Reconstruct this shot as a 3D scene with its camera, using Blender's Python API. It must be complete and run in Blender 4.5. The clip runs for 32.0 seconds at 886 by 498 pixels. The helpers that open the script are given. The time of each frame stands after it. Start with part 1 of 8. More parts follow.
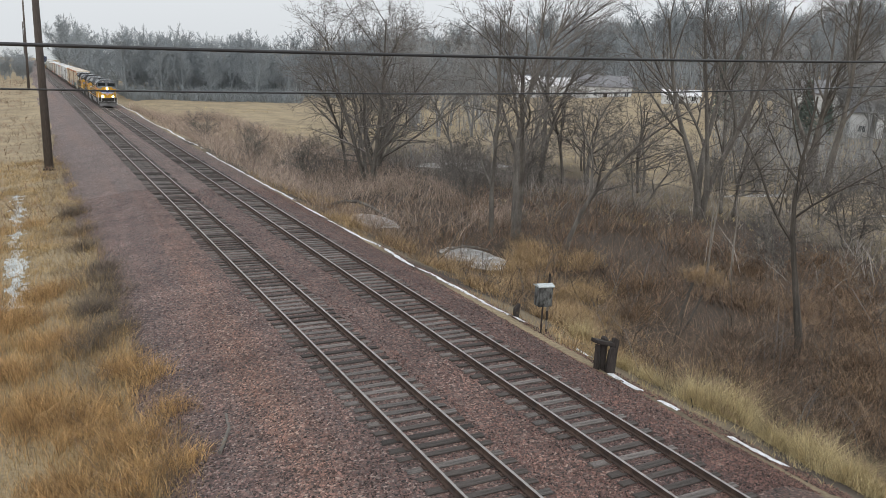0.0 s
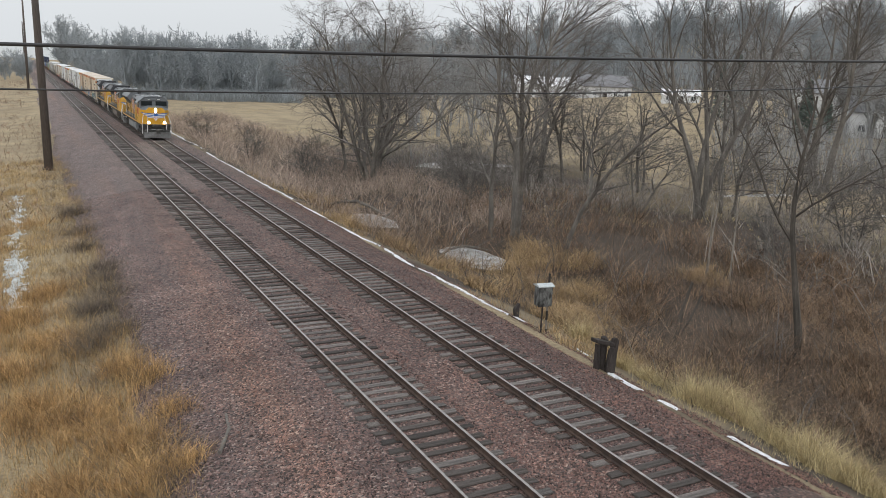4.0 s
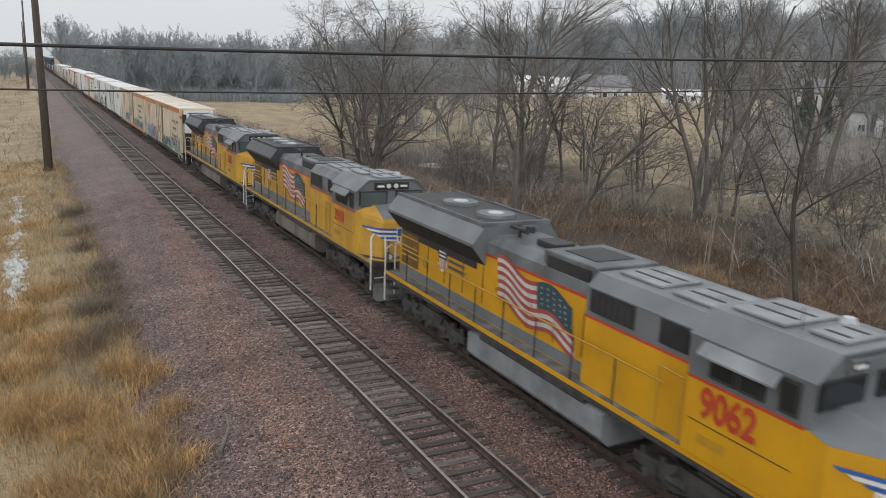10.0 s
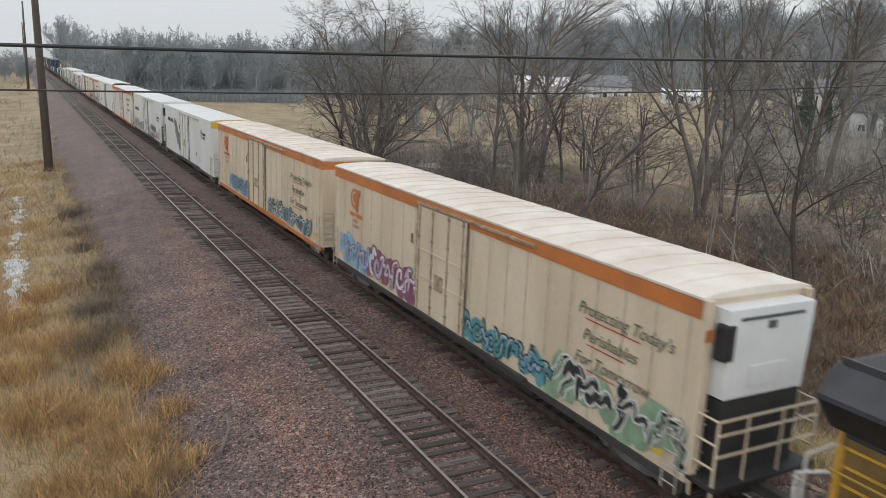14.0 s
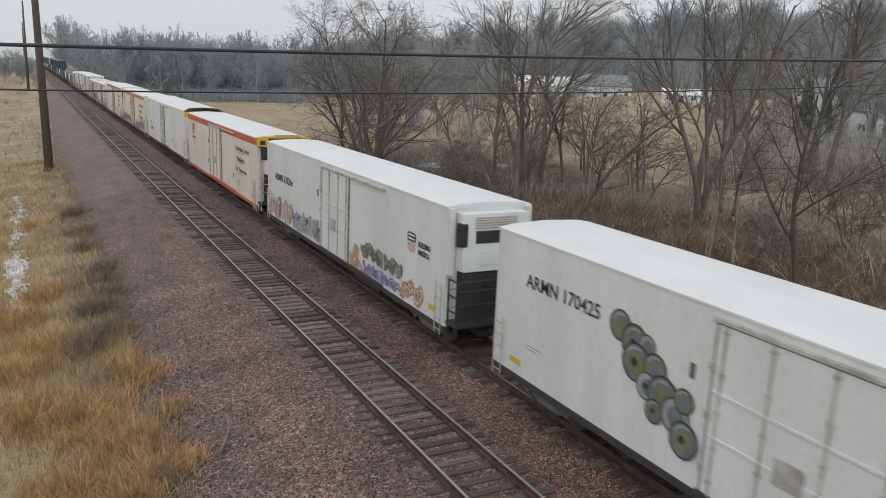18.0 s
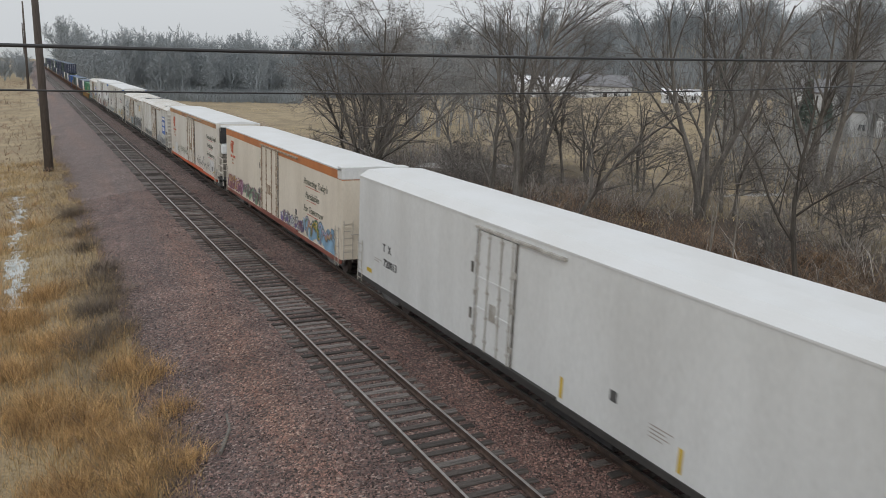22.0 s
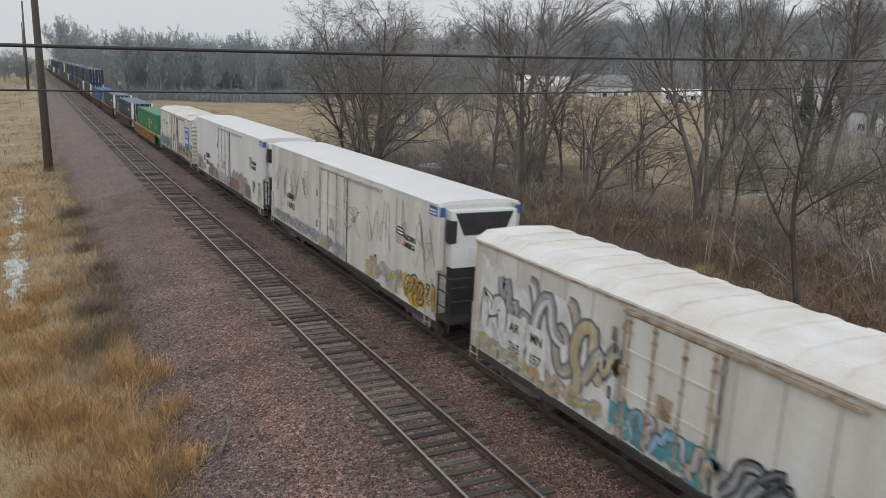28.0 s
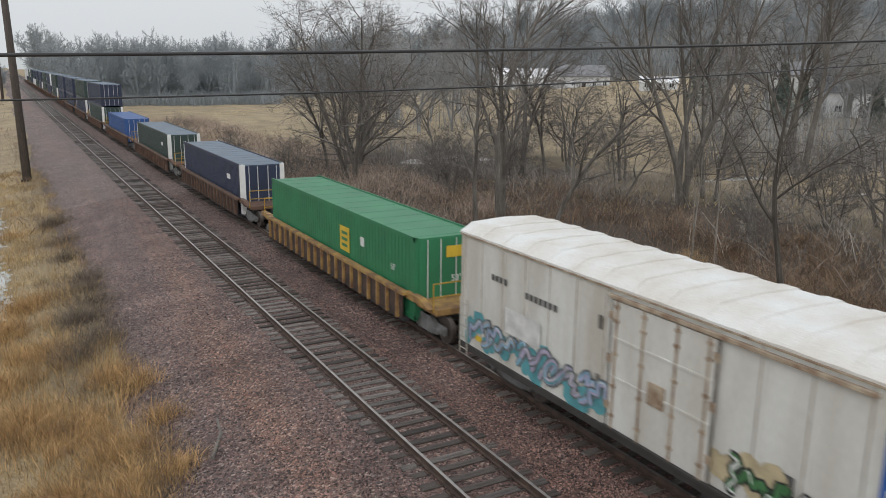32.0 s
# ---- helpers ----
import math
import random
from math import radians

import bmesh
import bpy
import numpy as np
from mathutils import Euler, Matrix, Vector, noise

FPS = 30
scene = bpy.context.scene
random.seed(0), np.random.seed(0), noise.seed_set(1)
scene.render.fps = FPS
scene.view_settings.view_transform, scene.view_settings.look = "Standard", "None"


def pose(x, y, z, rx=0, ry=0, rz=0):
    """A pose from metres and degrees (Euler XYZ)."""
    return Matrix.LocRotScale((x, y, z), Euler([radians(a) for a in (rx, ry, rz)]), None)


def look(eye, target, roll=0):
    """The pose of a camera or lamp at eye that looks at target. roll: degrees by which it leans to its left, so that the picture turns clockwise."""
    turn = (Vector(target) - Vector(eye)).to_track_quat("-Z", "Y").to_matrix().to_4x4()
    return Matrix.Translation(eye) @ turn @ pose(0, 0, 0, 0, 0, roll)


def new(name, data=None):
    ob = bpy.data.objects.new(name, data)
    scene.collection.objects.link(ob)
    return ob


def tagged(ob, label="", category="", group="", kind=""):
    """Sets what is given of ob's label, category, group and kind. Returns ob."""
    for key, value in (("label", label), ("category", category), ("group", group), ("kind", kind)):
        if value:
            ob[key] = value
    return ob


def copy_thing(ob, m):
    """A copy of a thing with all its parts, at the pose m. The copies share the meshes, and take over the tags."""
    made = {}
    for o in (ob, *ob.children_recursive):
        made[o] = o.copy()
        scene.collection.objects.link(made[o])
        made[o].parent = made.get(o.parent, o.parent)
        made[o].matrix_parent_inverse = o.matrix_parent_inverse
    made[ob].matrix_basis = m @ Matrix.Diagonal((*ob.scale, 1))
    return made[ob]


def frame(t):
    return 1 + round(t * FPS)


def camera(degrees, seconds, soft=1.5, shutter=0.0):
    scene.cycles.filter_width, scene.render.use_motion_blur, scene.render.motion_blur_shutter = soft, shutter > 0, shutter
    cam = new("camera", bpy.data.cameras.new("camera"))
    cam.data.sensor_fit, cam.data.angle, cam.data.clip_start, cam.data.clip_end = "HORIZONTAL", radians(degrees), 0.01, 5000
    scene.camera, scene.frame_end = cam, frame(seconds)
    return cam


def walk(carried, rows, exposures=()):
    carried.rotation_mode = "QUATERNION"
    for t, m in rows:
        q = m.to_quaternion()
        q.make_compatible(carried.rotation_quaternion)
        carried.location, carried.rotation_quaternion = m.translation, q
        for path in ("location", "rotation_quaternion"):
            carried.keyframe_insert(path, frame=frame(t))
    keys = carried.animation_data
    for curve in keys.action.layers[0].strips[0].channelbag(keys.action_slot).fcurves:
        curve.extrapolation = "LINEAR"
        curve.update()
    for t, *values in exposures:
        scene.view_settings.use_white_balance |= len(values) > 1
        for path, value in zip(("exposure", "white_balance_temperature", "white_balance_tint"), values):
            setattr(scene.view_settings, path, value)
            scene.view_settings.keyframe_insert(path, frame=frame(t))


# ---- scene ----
EYE = (-12.83, 0.0, 8.86)


def aim(yaw, pitch, lean):
    """A camera pose at EYE: yaw clockwise from +y, pitch up, lean to its left, in degrees."""
    a, b = radians(yaw), radians(pitch)
    way = Vector((math.sin(a) * math.cos(b), math.cos(a) * math.cos(b), math.sin(b)))
    return look(EYE, Vector(EYE) + way, lean)


cam = camera(58.72, 32.0, 0.85, 0.25)
PATH = [
    (0.0, aim(28.03, -12.75, 2.64)), (9.0, aim(28.05, -12.77, 2.58)), (14.5, aim(28.03, -12.75, 2.53)),
    (20.0, aim(28.02, -12.79, 2.51)), (23.0, aim(28.02, -12.74, 2.49)), (27.5, aim(28.04, -12.77, 2.48)), (28.9, aim(28.05, -12.76, 2.42)),
    (29.5, aim(28.21, -12.42, 2.31)), (30.0, aim(28.26, -12.38, 1.77)), (30.5, aim(28.59, -12.64, 0.72)),
    (31.0, aim(28.89, -12.94, 0.46)), (31.5, aim(28.98, -12.98, 0.47)), (32.0, aim(29.14, -13.06, 0.56))]
walk(cam, PATH, [(0.0, 0.22), (9.0, 0.17), (11.0, 0.13), (14.0, 0.11), (19.6, 0.0), (24.0, -0.08), (28.0, -0.02), (31.0, 0.0), (32.0, 0.1)])

# ---- light: an overcast winter sky, soft sun behind the cloud ----
world = bpy.data.worlds.new("overcast")
scene.world = world
world.use_nodes = True
wt = world.node_tree
wt.nodes.clear()
w_out = wt.nodes.new("ShaderNodeOutputWorld")
w_bg = wt.nodes.new("ShaderNodeBackground")
w_sky = wt.nodes.new("ShaderNodeTexSky")
w_sky.sky_type, w_sky.sun_disc = 'NISHITA', False
w_sky.sun_elevation, w_sky.sun_rotation = radians(35), radians(200)
w_sky.air_density, w_sky.dust_density = 1.0, 6.0
w_hs = wt.nodes.new("ShaderNodeHueSaturation")
w_hs.inputs["Saturation"].default_value = 0.12
w_geo = wt.nodes.new("ShaderNodeTexCoord")
w_sep = wt.nodes.new("ShaderNodeSeparateXYZ")
w_ramp = wt.nodes.new("ShaderNodeMapRange")      # cloud cover: brighter overhead than at the horizon
w_ramp.inputs["From Min"].default_value, w_ramp.inputs["From Max"].default_value = 0.0, 1.0
w_ramp.inputs["To Min"].default_value, w_ramp.inputs["To Max"].default_value = 7.1, 11.8
w_col = wt.nodes.new("ShaderNodeVectorMath")
w_col.operation = 'SCALE'
w_col.inputs[0].default_value = (0.952, 0.995, 1.033)
w_noise = wt.nodes.new("ShaderNodeTexNoise")
w_noise.inputs["Scale"].default_value = 2.0
w_nmap = wt.nodes.new("ShaderNodeMapRange")
w_nmap.inputs["To Min"].default_value, w_nmap.inputs["To Max"].default_value = 0.9, 1.1
w_mul = wt.nodes.new("ShaderNodeMath")
w_mul.operation = 'MULTIPLY'
w_mix = wt.nodes.new("ShaderNodeMixRGB")
w_mix.inputs["Fac"].default_value = 0.9
wt.links.new(w_geo.outputs["Generated"], w_sep.inputs[0])
wt.links.new(w_sep.outputs["Z"], w_ramp.inputs["Value"])
wt.links.new(w_geo.outputs["Generated"], w_noise.inputs["Vector"])
wt.links.new(w_noise.outputs["Fac"], w_nmap.inputs["Value"])
wt.links.new(w_ramp.outputs[0], w_mul.inputs[0])
wt.links.new(w_nmap.outputs[0], w_mul.inputs[1])
wt.links.new(w_mul.outputs[0], w_col.inputs["Scale"])
wt.links.new(w_sky.outputs["Color"], w_hs.inputs["Color"])
wt.links.new(w_hs.outputs["Color"], w_mix.inputs["Color1"])
wt.links.new(w_col.outputs[0], w_mix.inputs["Color2"])
wt.links.new(w_mix.outputs[0], w_bg.inputs["Color"])
w_bg.inputs["Strength"].default_value = 0.1
wt.links.new(w_bg.outputs[0], w_out.inputs["Surface"])
sun = new("sun", bpy.data.lights.new("sun", 'SUN'))
sun.data.energy, sun.data.angle, sun.data.color = 0.6, radians(40), (1.0, 0.97, 0.92)
sun.matrix_world = look((-60, -60, 60), (0, 20, 0))


# ---- materials ----
def material(name, colour, rough=0.8, metal=0.0, scale=3.0, amount=0.25, colour2=None, bump=0.0, bump_scale=40.0, fine=0.0, emit=0.0, obj_rand=0.0, stretch=(1, 1, 1), spec=0.5, island=0.0):
    """A surface with variation at two scales: broad stains of `scale` per metre and a fine grain, both in the thing's own space."""
    m = bpy.data.materials.new(name)
    m.use_nodes = True
    nt = m.node_tree
    n, l = nt.nodes, nt.links
    b = n["Principled BSDF"]
    b.inputs["Roughness"].default_value, b.inputs["Metallic"].default_value = rough, metal
    b.inputs["Specular IOR Level"].default_value = spec
    co = n.new("ShaderNodeTexCoord")
    mp = n.new("ShaderNodeMapping")
    mp.inputs["Scale"].default_value = stretch
    l.new(co.outputs["Object"], mp.inputs["Vector"])
    t1 = n.new("ShaderNodeTexNoise")
    t1.inputs["Scale"].default_value, t1.inputs["Detail"].default_value = scale, 6
    t2 = n.new("ShaderNodeTexNoise")
    t2.inputs["Scale"].default_value, t2.inputs["Detail"].default_value = bump_scale, 3
    l.new(mp.outputs[0], t1.inputs["Vector"])
    l.new(mp.outputs[0], t2.inputs["Vector"])
    c2 = colour2 or [c * (1 - amount) for c in colour]
    r1 = n.new("ShaderNodeValToRGB")
    r1.color_ramp.elements[0].position, r1.color_ramp.elements[1].position = 0.35, 0.65
    r1.color_ramp.elements[0].color, r1.color_ramp.elements[1].color = (*c2, 1), (*colour, 1)
    l.new(t1.outputs["Fac"], r1.inputs["Fac"])
    val = n.new("ShaderNodeMapRange")
    k = max(fine, 0.04)
    val.inputs["From Min"].default_value, val.inputs["From Max"].default_value = 0.3, 0.7
    val.inputs["To Min"].default_value, val.inputs["To Max"].default_value = 1 - k, 1 + k
    l.new(t2.outputs["Fac"], val.inputs["Value"])
    last = val.outputs[0]
    if obj_rand or island:
        src = n.new("ShaderNodeNewGeometry" if island else "ShaderNodeObjectInfo")
        rr = n.new("ShaderNodeMapRange")
        q = island or obj_rand
        rr.inputs["To Min"].default_value, rr.inputs["To Max"].default_value = 1 - q, 1 + q
        l.new(src.outputs["Random Per Island" if island else "Random"], rr.inputs["Value"])
        mu = n.new("ShaderNodeMath")
        mu.operation = 'MULTIPLY'
        l.new(last, mu.inputs[0])
        l.new(rr.outputs[0], mu.inputs[1])
        last = mu.outputs[0]
    sc = n.new("ShaderNodeVectorMath")
    sc.operation = 'SCALE'
    l.new(r1.outputs[0], sc.inputs[0])
    l.new(last, sc.inputs["Scale"])
    l.new(sc.outputs[0], b.inputs["Base Color"])
    if bump:
        bp = n.new("ShaderNodeBump")
        bp.inputs["Strength"].default_value, bp.inputs["Distance"].default_value = min(1.0, bump), 0.02
        l.new(t2.outputs["Fac"], bp.inputs["Height"])
        l.new(bp.outputs[0], b.inputs["Normal"])
    if emit:
        b.inputs["Emission Color"].default_value, b.inputs["Emission Strength"].default_value = (*colour, 1), emit
    return m


def dust(m, colour):
    """Rusty dust in drifting streaks that run along the line, thickest beside the empty track."""
    n, l = m.node_tree.nodes, m.node_tree.links
    co = n.new("ShaderNodeTexCoord")
    sep = n.new("ShaderNodeSeparateXYZ")
    mp = n.new("ShaderNodeMapping")
    mp.inputs["Scale"].default_value = (0.5, 0.035, 1)
    nz = n.new("ShaderNodeTexNoise")
    nz.inputs["Scale"].default_value, nz.inputs["Detail"].default_value = 1.0, 6
    l.new(co.outputs["Object"], mp.inputs["Vector"])
    l.new(mp.outputs[0], nz.inputs["Vector"])
    l.new(co.outputs["Object"], sep.inputs[0])
    band = n.new("ShaderNodeMapRange")
    band.inputs["From Min"].default_value, band.inputs["From Max"].default_value = -11.0, 4.0
    l.new(sep.outputs["X"], band.inputs["Value"])
    ramp = n.new("ShaderNodeValToRGB")
    cr = ramp.color_ramp
    cr.elements[0].color, cr.elements[1].color = (0.1, 0.1, 0.1, 1), (0.45, 0.45, 0.45, 1)
    for p, v in ((0.14, 0.15), (0.235, 1.0), (0.33, 0.3), (0.6, 0.4)):
        e = cr.elements.new(p)
        e.color = (v, v, v, 1)
    l.new(band.outputs[0], ramp.inputs["Fac"])
    cut = n.new("ShaderNodeMapRange")
    cut.inputs["From Min"].default_value, cut.inputs["From Max"].default_value = 0.38, 0.7
    cut.inputs["To Max"].default_value = 0.75
    l.new(nz.outputs["Fac"], cut.inputs["Value"])
    mul = n.new("ShaderNodeMath")
    mul.operation = 'MULTIPLY'
    l.new(ramp.outputs[0], mul.inputs[0])
    l.new(cut.outputs[0], mul.inputs[1])
    tint = n.new("ShaderNodeMixRGB")
    tint.blend_type = 'MULTIPLY'
    tint.inputs["Fac"].default_value = 1.0
    tint.inputs["Color2"].default_value = (1.5, 1.18, 0.9, 1)
    l.new(colour, tint.inputs["Color1"])
    mix = n.new("ShaderNodeMixRGB")
    l.new(mul.outputs[0], mix.inputs["Fac"])
    l.new(colour, mix.inputs["Color1"])
    l.new(tint.outputs[0], mix.inputs["Color2"])
    grime = n.new("ShaderNodeValToRGB")                   # brake dust and oil round the two tracks
    gr = grime.color_ramp
    gr.elements[0].color, gr.elements[1].color = (1, 1, 1, 1), (0.78, 0.72, 0.66, 1)
    for p, v in ((0.30, 1.0), (0.40, 0.9), (0.55, 0.88), (0.62, 0.92), (0.68, 0.8), (0.82, 0.76)):
        e = gr.elements.new(p)
        e.color = (v, v * (0.5 + 0.5 * v), v * (0.35 + 0.65 * v), 1)
    l.new(band.outputs[0], grime.inputs["Fac"])
    dirty = n.new("ShaderNodeMixRGB")
    dirty.blend_type = 'MULTIPLY'
    dirty.inputs["Fac"].default_value = 1.0
    l.new(mix.outputs[0], dirty.inputs["Color1"])
    l.new(grime.outputs[0], dirty.inputs["Color2"])
    l.new(dirty.outputs[0], n["Principled BSDF"].inputs["Base Color"])


def stone_material(name, tones, scale, gap=0.45):
    """Loose stones: cells with their own tone and a rounded relief."""
    m = bpy.data.materials.new(name)
    m.use_nodes = True
    n, l = m.node_tree.nodes, m.node_tree.links
    b = n["Principled BSDF"]
    b.inputs["Roughness"].default_value = 0.66
    co = n.new("ShaderNodeTexCoord")
    vo = n.new("ShaderNodeTexVoronoi")
    vo.inputs["Scale"].default_value = scale
    l.new(co.outputs["Object"], vo.inputs["Vector"])
    ramp = n.new("ShaderNodeValToRGB")
    cr = ramp.color_ramp
    cr.interpolation = 'LINEAR'
    cr.elements[0].color, cr.elements[1].color = (*tones[0], 1), (*tones[-1], 1)
    for i, c in enumerate(tones[1:-1], 1):
        e = cr.elements.new(i / (len(tones) - 1))
        e.color = (*c, 1)
    sepc = n.new("ShaderNodeSeparateColor")
    l.new(vo.outputs["Color"], sepc.inputs[0])
    l.new(sepc.outputs[0], ramp.inputs["Fac"])
    big = n.new("ShaderNodeTexNoise")
    big.inputs["Scale"].default_value, big.inputs["Detail"].default_value = 0.35, 5
    l.new(co.outputs["Object"], big.inputs["Vector"])
    mr = n.new("ShaderNodeMapRange")
    mr.inputs["From Min"].default_value, mr.inputs["From Max"].default_value = 0.3, 0.7
    mr.inputs["To Min"].default_value, mr.inputs["To Max"].default_value = 0.8, 1.2
    l.new(big.outputs["Fac"], mr.inputs["Value"])
    sc = n.new("ShaderNodeVectorMath")
    sc.operation = 'SCALE'
    l.new(ramp.outputs[0], sc.inputs[0])
    l.new(mr.outputs[0], sc.inputs["Scale"])
    dust(m, sc.outputs[0])
    bp = n.new("ShaderNodeBump")
    bp.inputs["Strength"].default_value, bp.inputs["Distance"].default_value = 1.0, 0.04
    bp.invert = True
    l.new(vo.outputs["Distance"], bp.inputs["Height"])
    l.new(bp.outputs[0], b.inputs["Normal"])
    return m


M = {}
# stone tones; the near-black ones paint the shade in gaps between stones
STONE = [(0.012, 0.009, 0.008), (0.05, 0.036, 0.033), (0.115, 0.073, 0.065), (0.175, 0.112, 0.098), (0.078, 0.06, 0.06), (0.38, 0.295, 0.26)]
M["ballast"] = stone_material("ballast_stone", STONE, 17)
M["stone"] = material("crushed_stone", (0.20, 0.128, 0.113), 0.66, scale=0.7, colour2=(0.098, 0.061, 0.057), island=0.96, bump=0.5, bump_scale=60)
dust(M["stone"], M["stone"].node_tree.nodes["Principled BSDF"].inputs["Base Color"].links[0].from_socket)
M["straw"] = material("dry_grass_ground", (0.33, 0.26, 0.16), 0.95, scale=0.25, colour2=(0.22, 0.17, 0.105), fine=0.35, bump=0.6, bump_scale=9)


def add_litter(m):
    """Brown leaf litter where the thicket grows beside the line, straw elsewhere."""
    n, l = m.node_tree.nodes, m.node_tree.links
    b = n["Principled BSDF"]
    base = b.inputs["Base Color"].links[0].from_socket
    co = n.new("ShaderNodeTexCoord")
    sep = n.new("ShaderNodeSeparateXYZ")
    nz = n.new("ShaderNodeTexNoise")
    nz.inputs["Scale"].default_value, nz.inputs["Detail"].default_value = 0.08, 4
    l.new(co.outputs["Object"], sep.inputs[0])
    l.new(co.outputs["Object"], nz.inputs["Vector"])
    wob = n.new("ShaderNodeMath")
    wob.operation, wob.inputs[1].default_value = 'MULTIPLY_ADD', 30.0
    l.new(nz.outputs["Fac"], wob.inputs[0])
    l.new(sep.outputs["X"], wob.inputs[2])
    ramp = n.new("ShaderNodeValToRGB")
    cr = ramp.color_ramp
    cr.elements[0].position, cr.elements[1].position = 0.0, 1.0
    cr.elements[0].color = cr.elements[1].color = (0, 0, 0, 1)
    for p, v in ((0.172, 0), (0.22, 1), (0.55, 1), (0.68, 0)):
        e = cr.elements.new(p)
        e.color = (v, v, v, 1)
    mr = n.new("ShaderNodeMapRange")
    mr.inputs["From Min"].default_value, mr.inputs["From Max"].default_value = 0, 100
    l.new(wob.outputs[0], mr.inputs["Value"])
    l.new(mr.outputs[0], ramp.inputs["Fac"])
    mix = n.new("ShaderNodeMixRGB")
    mix.inputs["Color2"].default_value = (0.05, 0.036, 0.026, 1)
    edge = n.new("ShaderNodeMapRange")
    edge.inputs["From Min"].default_value, edge.inputs["From Max"].default_value = 95, 130
    edge.inputs["To Min"].default_value, edge.inputs["To Max"].default_value = 1, 0
    l.new(sep.outputs["Y"], edge.inputs["Value"])
    both = n.new("ShaderNodeMath")
    both.operation = 'MULTIPLY'
    l.new(ramp.outputs[0], both.inputs[0])
    l.new(edge.outputs[0], both.inputs[1])
    l.new(both.outputs[0], mix.inputs["Fac"])
    l.new(base, mix.inputs["Color1"])
    l.new(mix.outputs[0], b.inputs["Base Color"])


add_litter(M["straw"])
M["grass"] = material("dry_grass", (0.49, 0.35, 0.175), 0.9, scale=0.7, colour2=(0.26, 0.18, 0.085), island=0.65)
M["bank_grass"] = material("golden_bank_grass", (0.47, 0.335, 0.185), 0.9, scale=0.9, colour2=(0.27, 0.185, 0.10), island=0.55)
M["grass_pale"] = material("pale_dry_grass", (0.56, 0.46, 0.26), 0.9, scale=1.2, colour2=(0.36, 0.28, 0.145), island=0.5)
M["grass_red"] = material("russet_dry_grass", (0.52, 0.335, 0.155), 0.9, scale=0.9, colour2=(0.30, 0.18, 0.08), island=0.7)
M["brush"] = material("bare_brush_twigs", (0.275, 0.185, 0.118), 0.9, scale=0.6, colour2=(0.07, 0.047, 0.032), island=0.9)
M["thicket"] = material("grey_brown_bramble_stems", (0.32, 0.228, 0.155), 0.9, scale=0.8, colour2=(0.075, 0.05, 0.035), island=0.92)
M["weed"] = material("dead_weed_stems", (0.21, 0.165, 0.125), 0.9, scale=0.8, colour2=(0.10, 0.077, 0.06), island=0.6)
M["far_brush"] = material("grey_brown_brush_twigs", (0.34, 0.305, 0.275), 0.9, scale=0.15, colour2=(0.20, 0.178, 0.16), island=0.5)
M["brush_red"] = material("reddish_bare_twigs", (0.30, 0.188, 0.125), 0.9, scale=0.5, colour2=(0.12, 0.073, 0.05), island=0.7)
M["russet_leaf"] = material("dead_brown_leaves", (0.215, 0.138, 0.078), 0.9, scale=0.8, colour2=(0.10, 0.063, 0.038), island=0.75)
M["bark"] = material("grey_brown_bark", (0.185, 0.168, 0.15), 0.95, scale=2, colour2=(0.095, 0.085, 0.075), fine=0.25, bump=0.8, bump_scale=18, stretch=(1, 1, 0.3))
M["dead_wood"] = material("weathered_grey_dead_wood", (0.30, 0.27, 0.235), 0.95, scale=3, colour2=(0.15, 0.13, 0.11), fine=0.25, stretch=(2, 2, 0.4))
M["dark_bark"] = material("dark_wet_bark", (0.085, 0.072, 0.06), 0.9, scale=2, colour2=(0.05, 0.043, 0.036), fine=0.25, bump=0.6, bump_scale=18, stretch=(1, 1, 0.3))
M["twig"] = material("bare_twigs", (0.175, 0.158, 0.145), 0.95, scale=1, colour2=(0.105, 0.094, 0.086), island=0.4)
# the next three are twig colours with distance haze painted in as paler grey
M["far_haze_twig"] = material("distant_haze_tinted_twigs", (0.285, 0.31, 0.325), 0.95, scale=0.03, colour2=(0.26, 0.28, 0.295), island=0.08)
M["mid_haze_twig"] = material("greyish_haze_tinted_twigs", (0.33, 0.33, 0.33), 0.95, scale=0.05, colour2=(0.23, 0.23, 0.23), island=0.3)
M["hill_haze_twig"] = material("hillside_haze_tinted_twigs", (0.26, 0.275, 0.287), 0.95, scale=0.03, colour2=(0.20, 0.213, 0.222), island=0.25)
# brown brush made paler, thin mist put into the colour
M["bank_haze_twig"] = material("haze_paled_brown_bank_twigs", (0.43, 0.335, 0.27), 0.9, scale=0.3, colour2=(0.27, 0.205, 0.165), island=0.5)
# green lifted and greyed, haze put into the needle colour
M["needle"] = material("dark_green_needles", (0.105, 0.13, 0.11), 0.9, scale=1, colour2=(0.07, 0.088, 0.075), island=0.3)
M["tie"] = material("weathered_grey_timber", (0.19, 0.168, 0.155), 0.62, scale=1.6, colour2=(0.07, 0.06, 0.055), fine=0.4, bump=0.7, bump_scale=14, obj_rand=0.35, stretch=(1, 9, 9))
M["tie2"] = material("dark_oiled_timber", (0.085, 0.072, 0.066), 0.9, scale=1.6, colour2=(0.045, 0.038, 0.034), fine=0.3, bump=0.7, bump_scale=14, obj_rand=0.35, stretch=(1, 9, 9))
M["rail_side"] = material("rusty_rail_steel", (0.10, 0.065, 0.05), 0.75, 0.3, scale=3, colour2=(0.05, 0.035, 0.03), fine=0.2)
M["rail_top"] = material("polished_rail_steel", (0.42, 0.40, 0.38), 0.4, 0.9, scale=4, colour2=(0.30, 0.28, 0.265), fine=0.1)
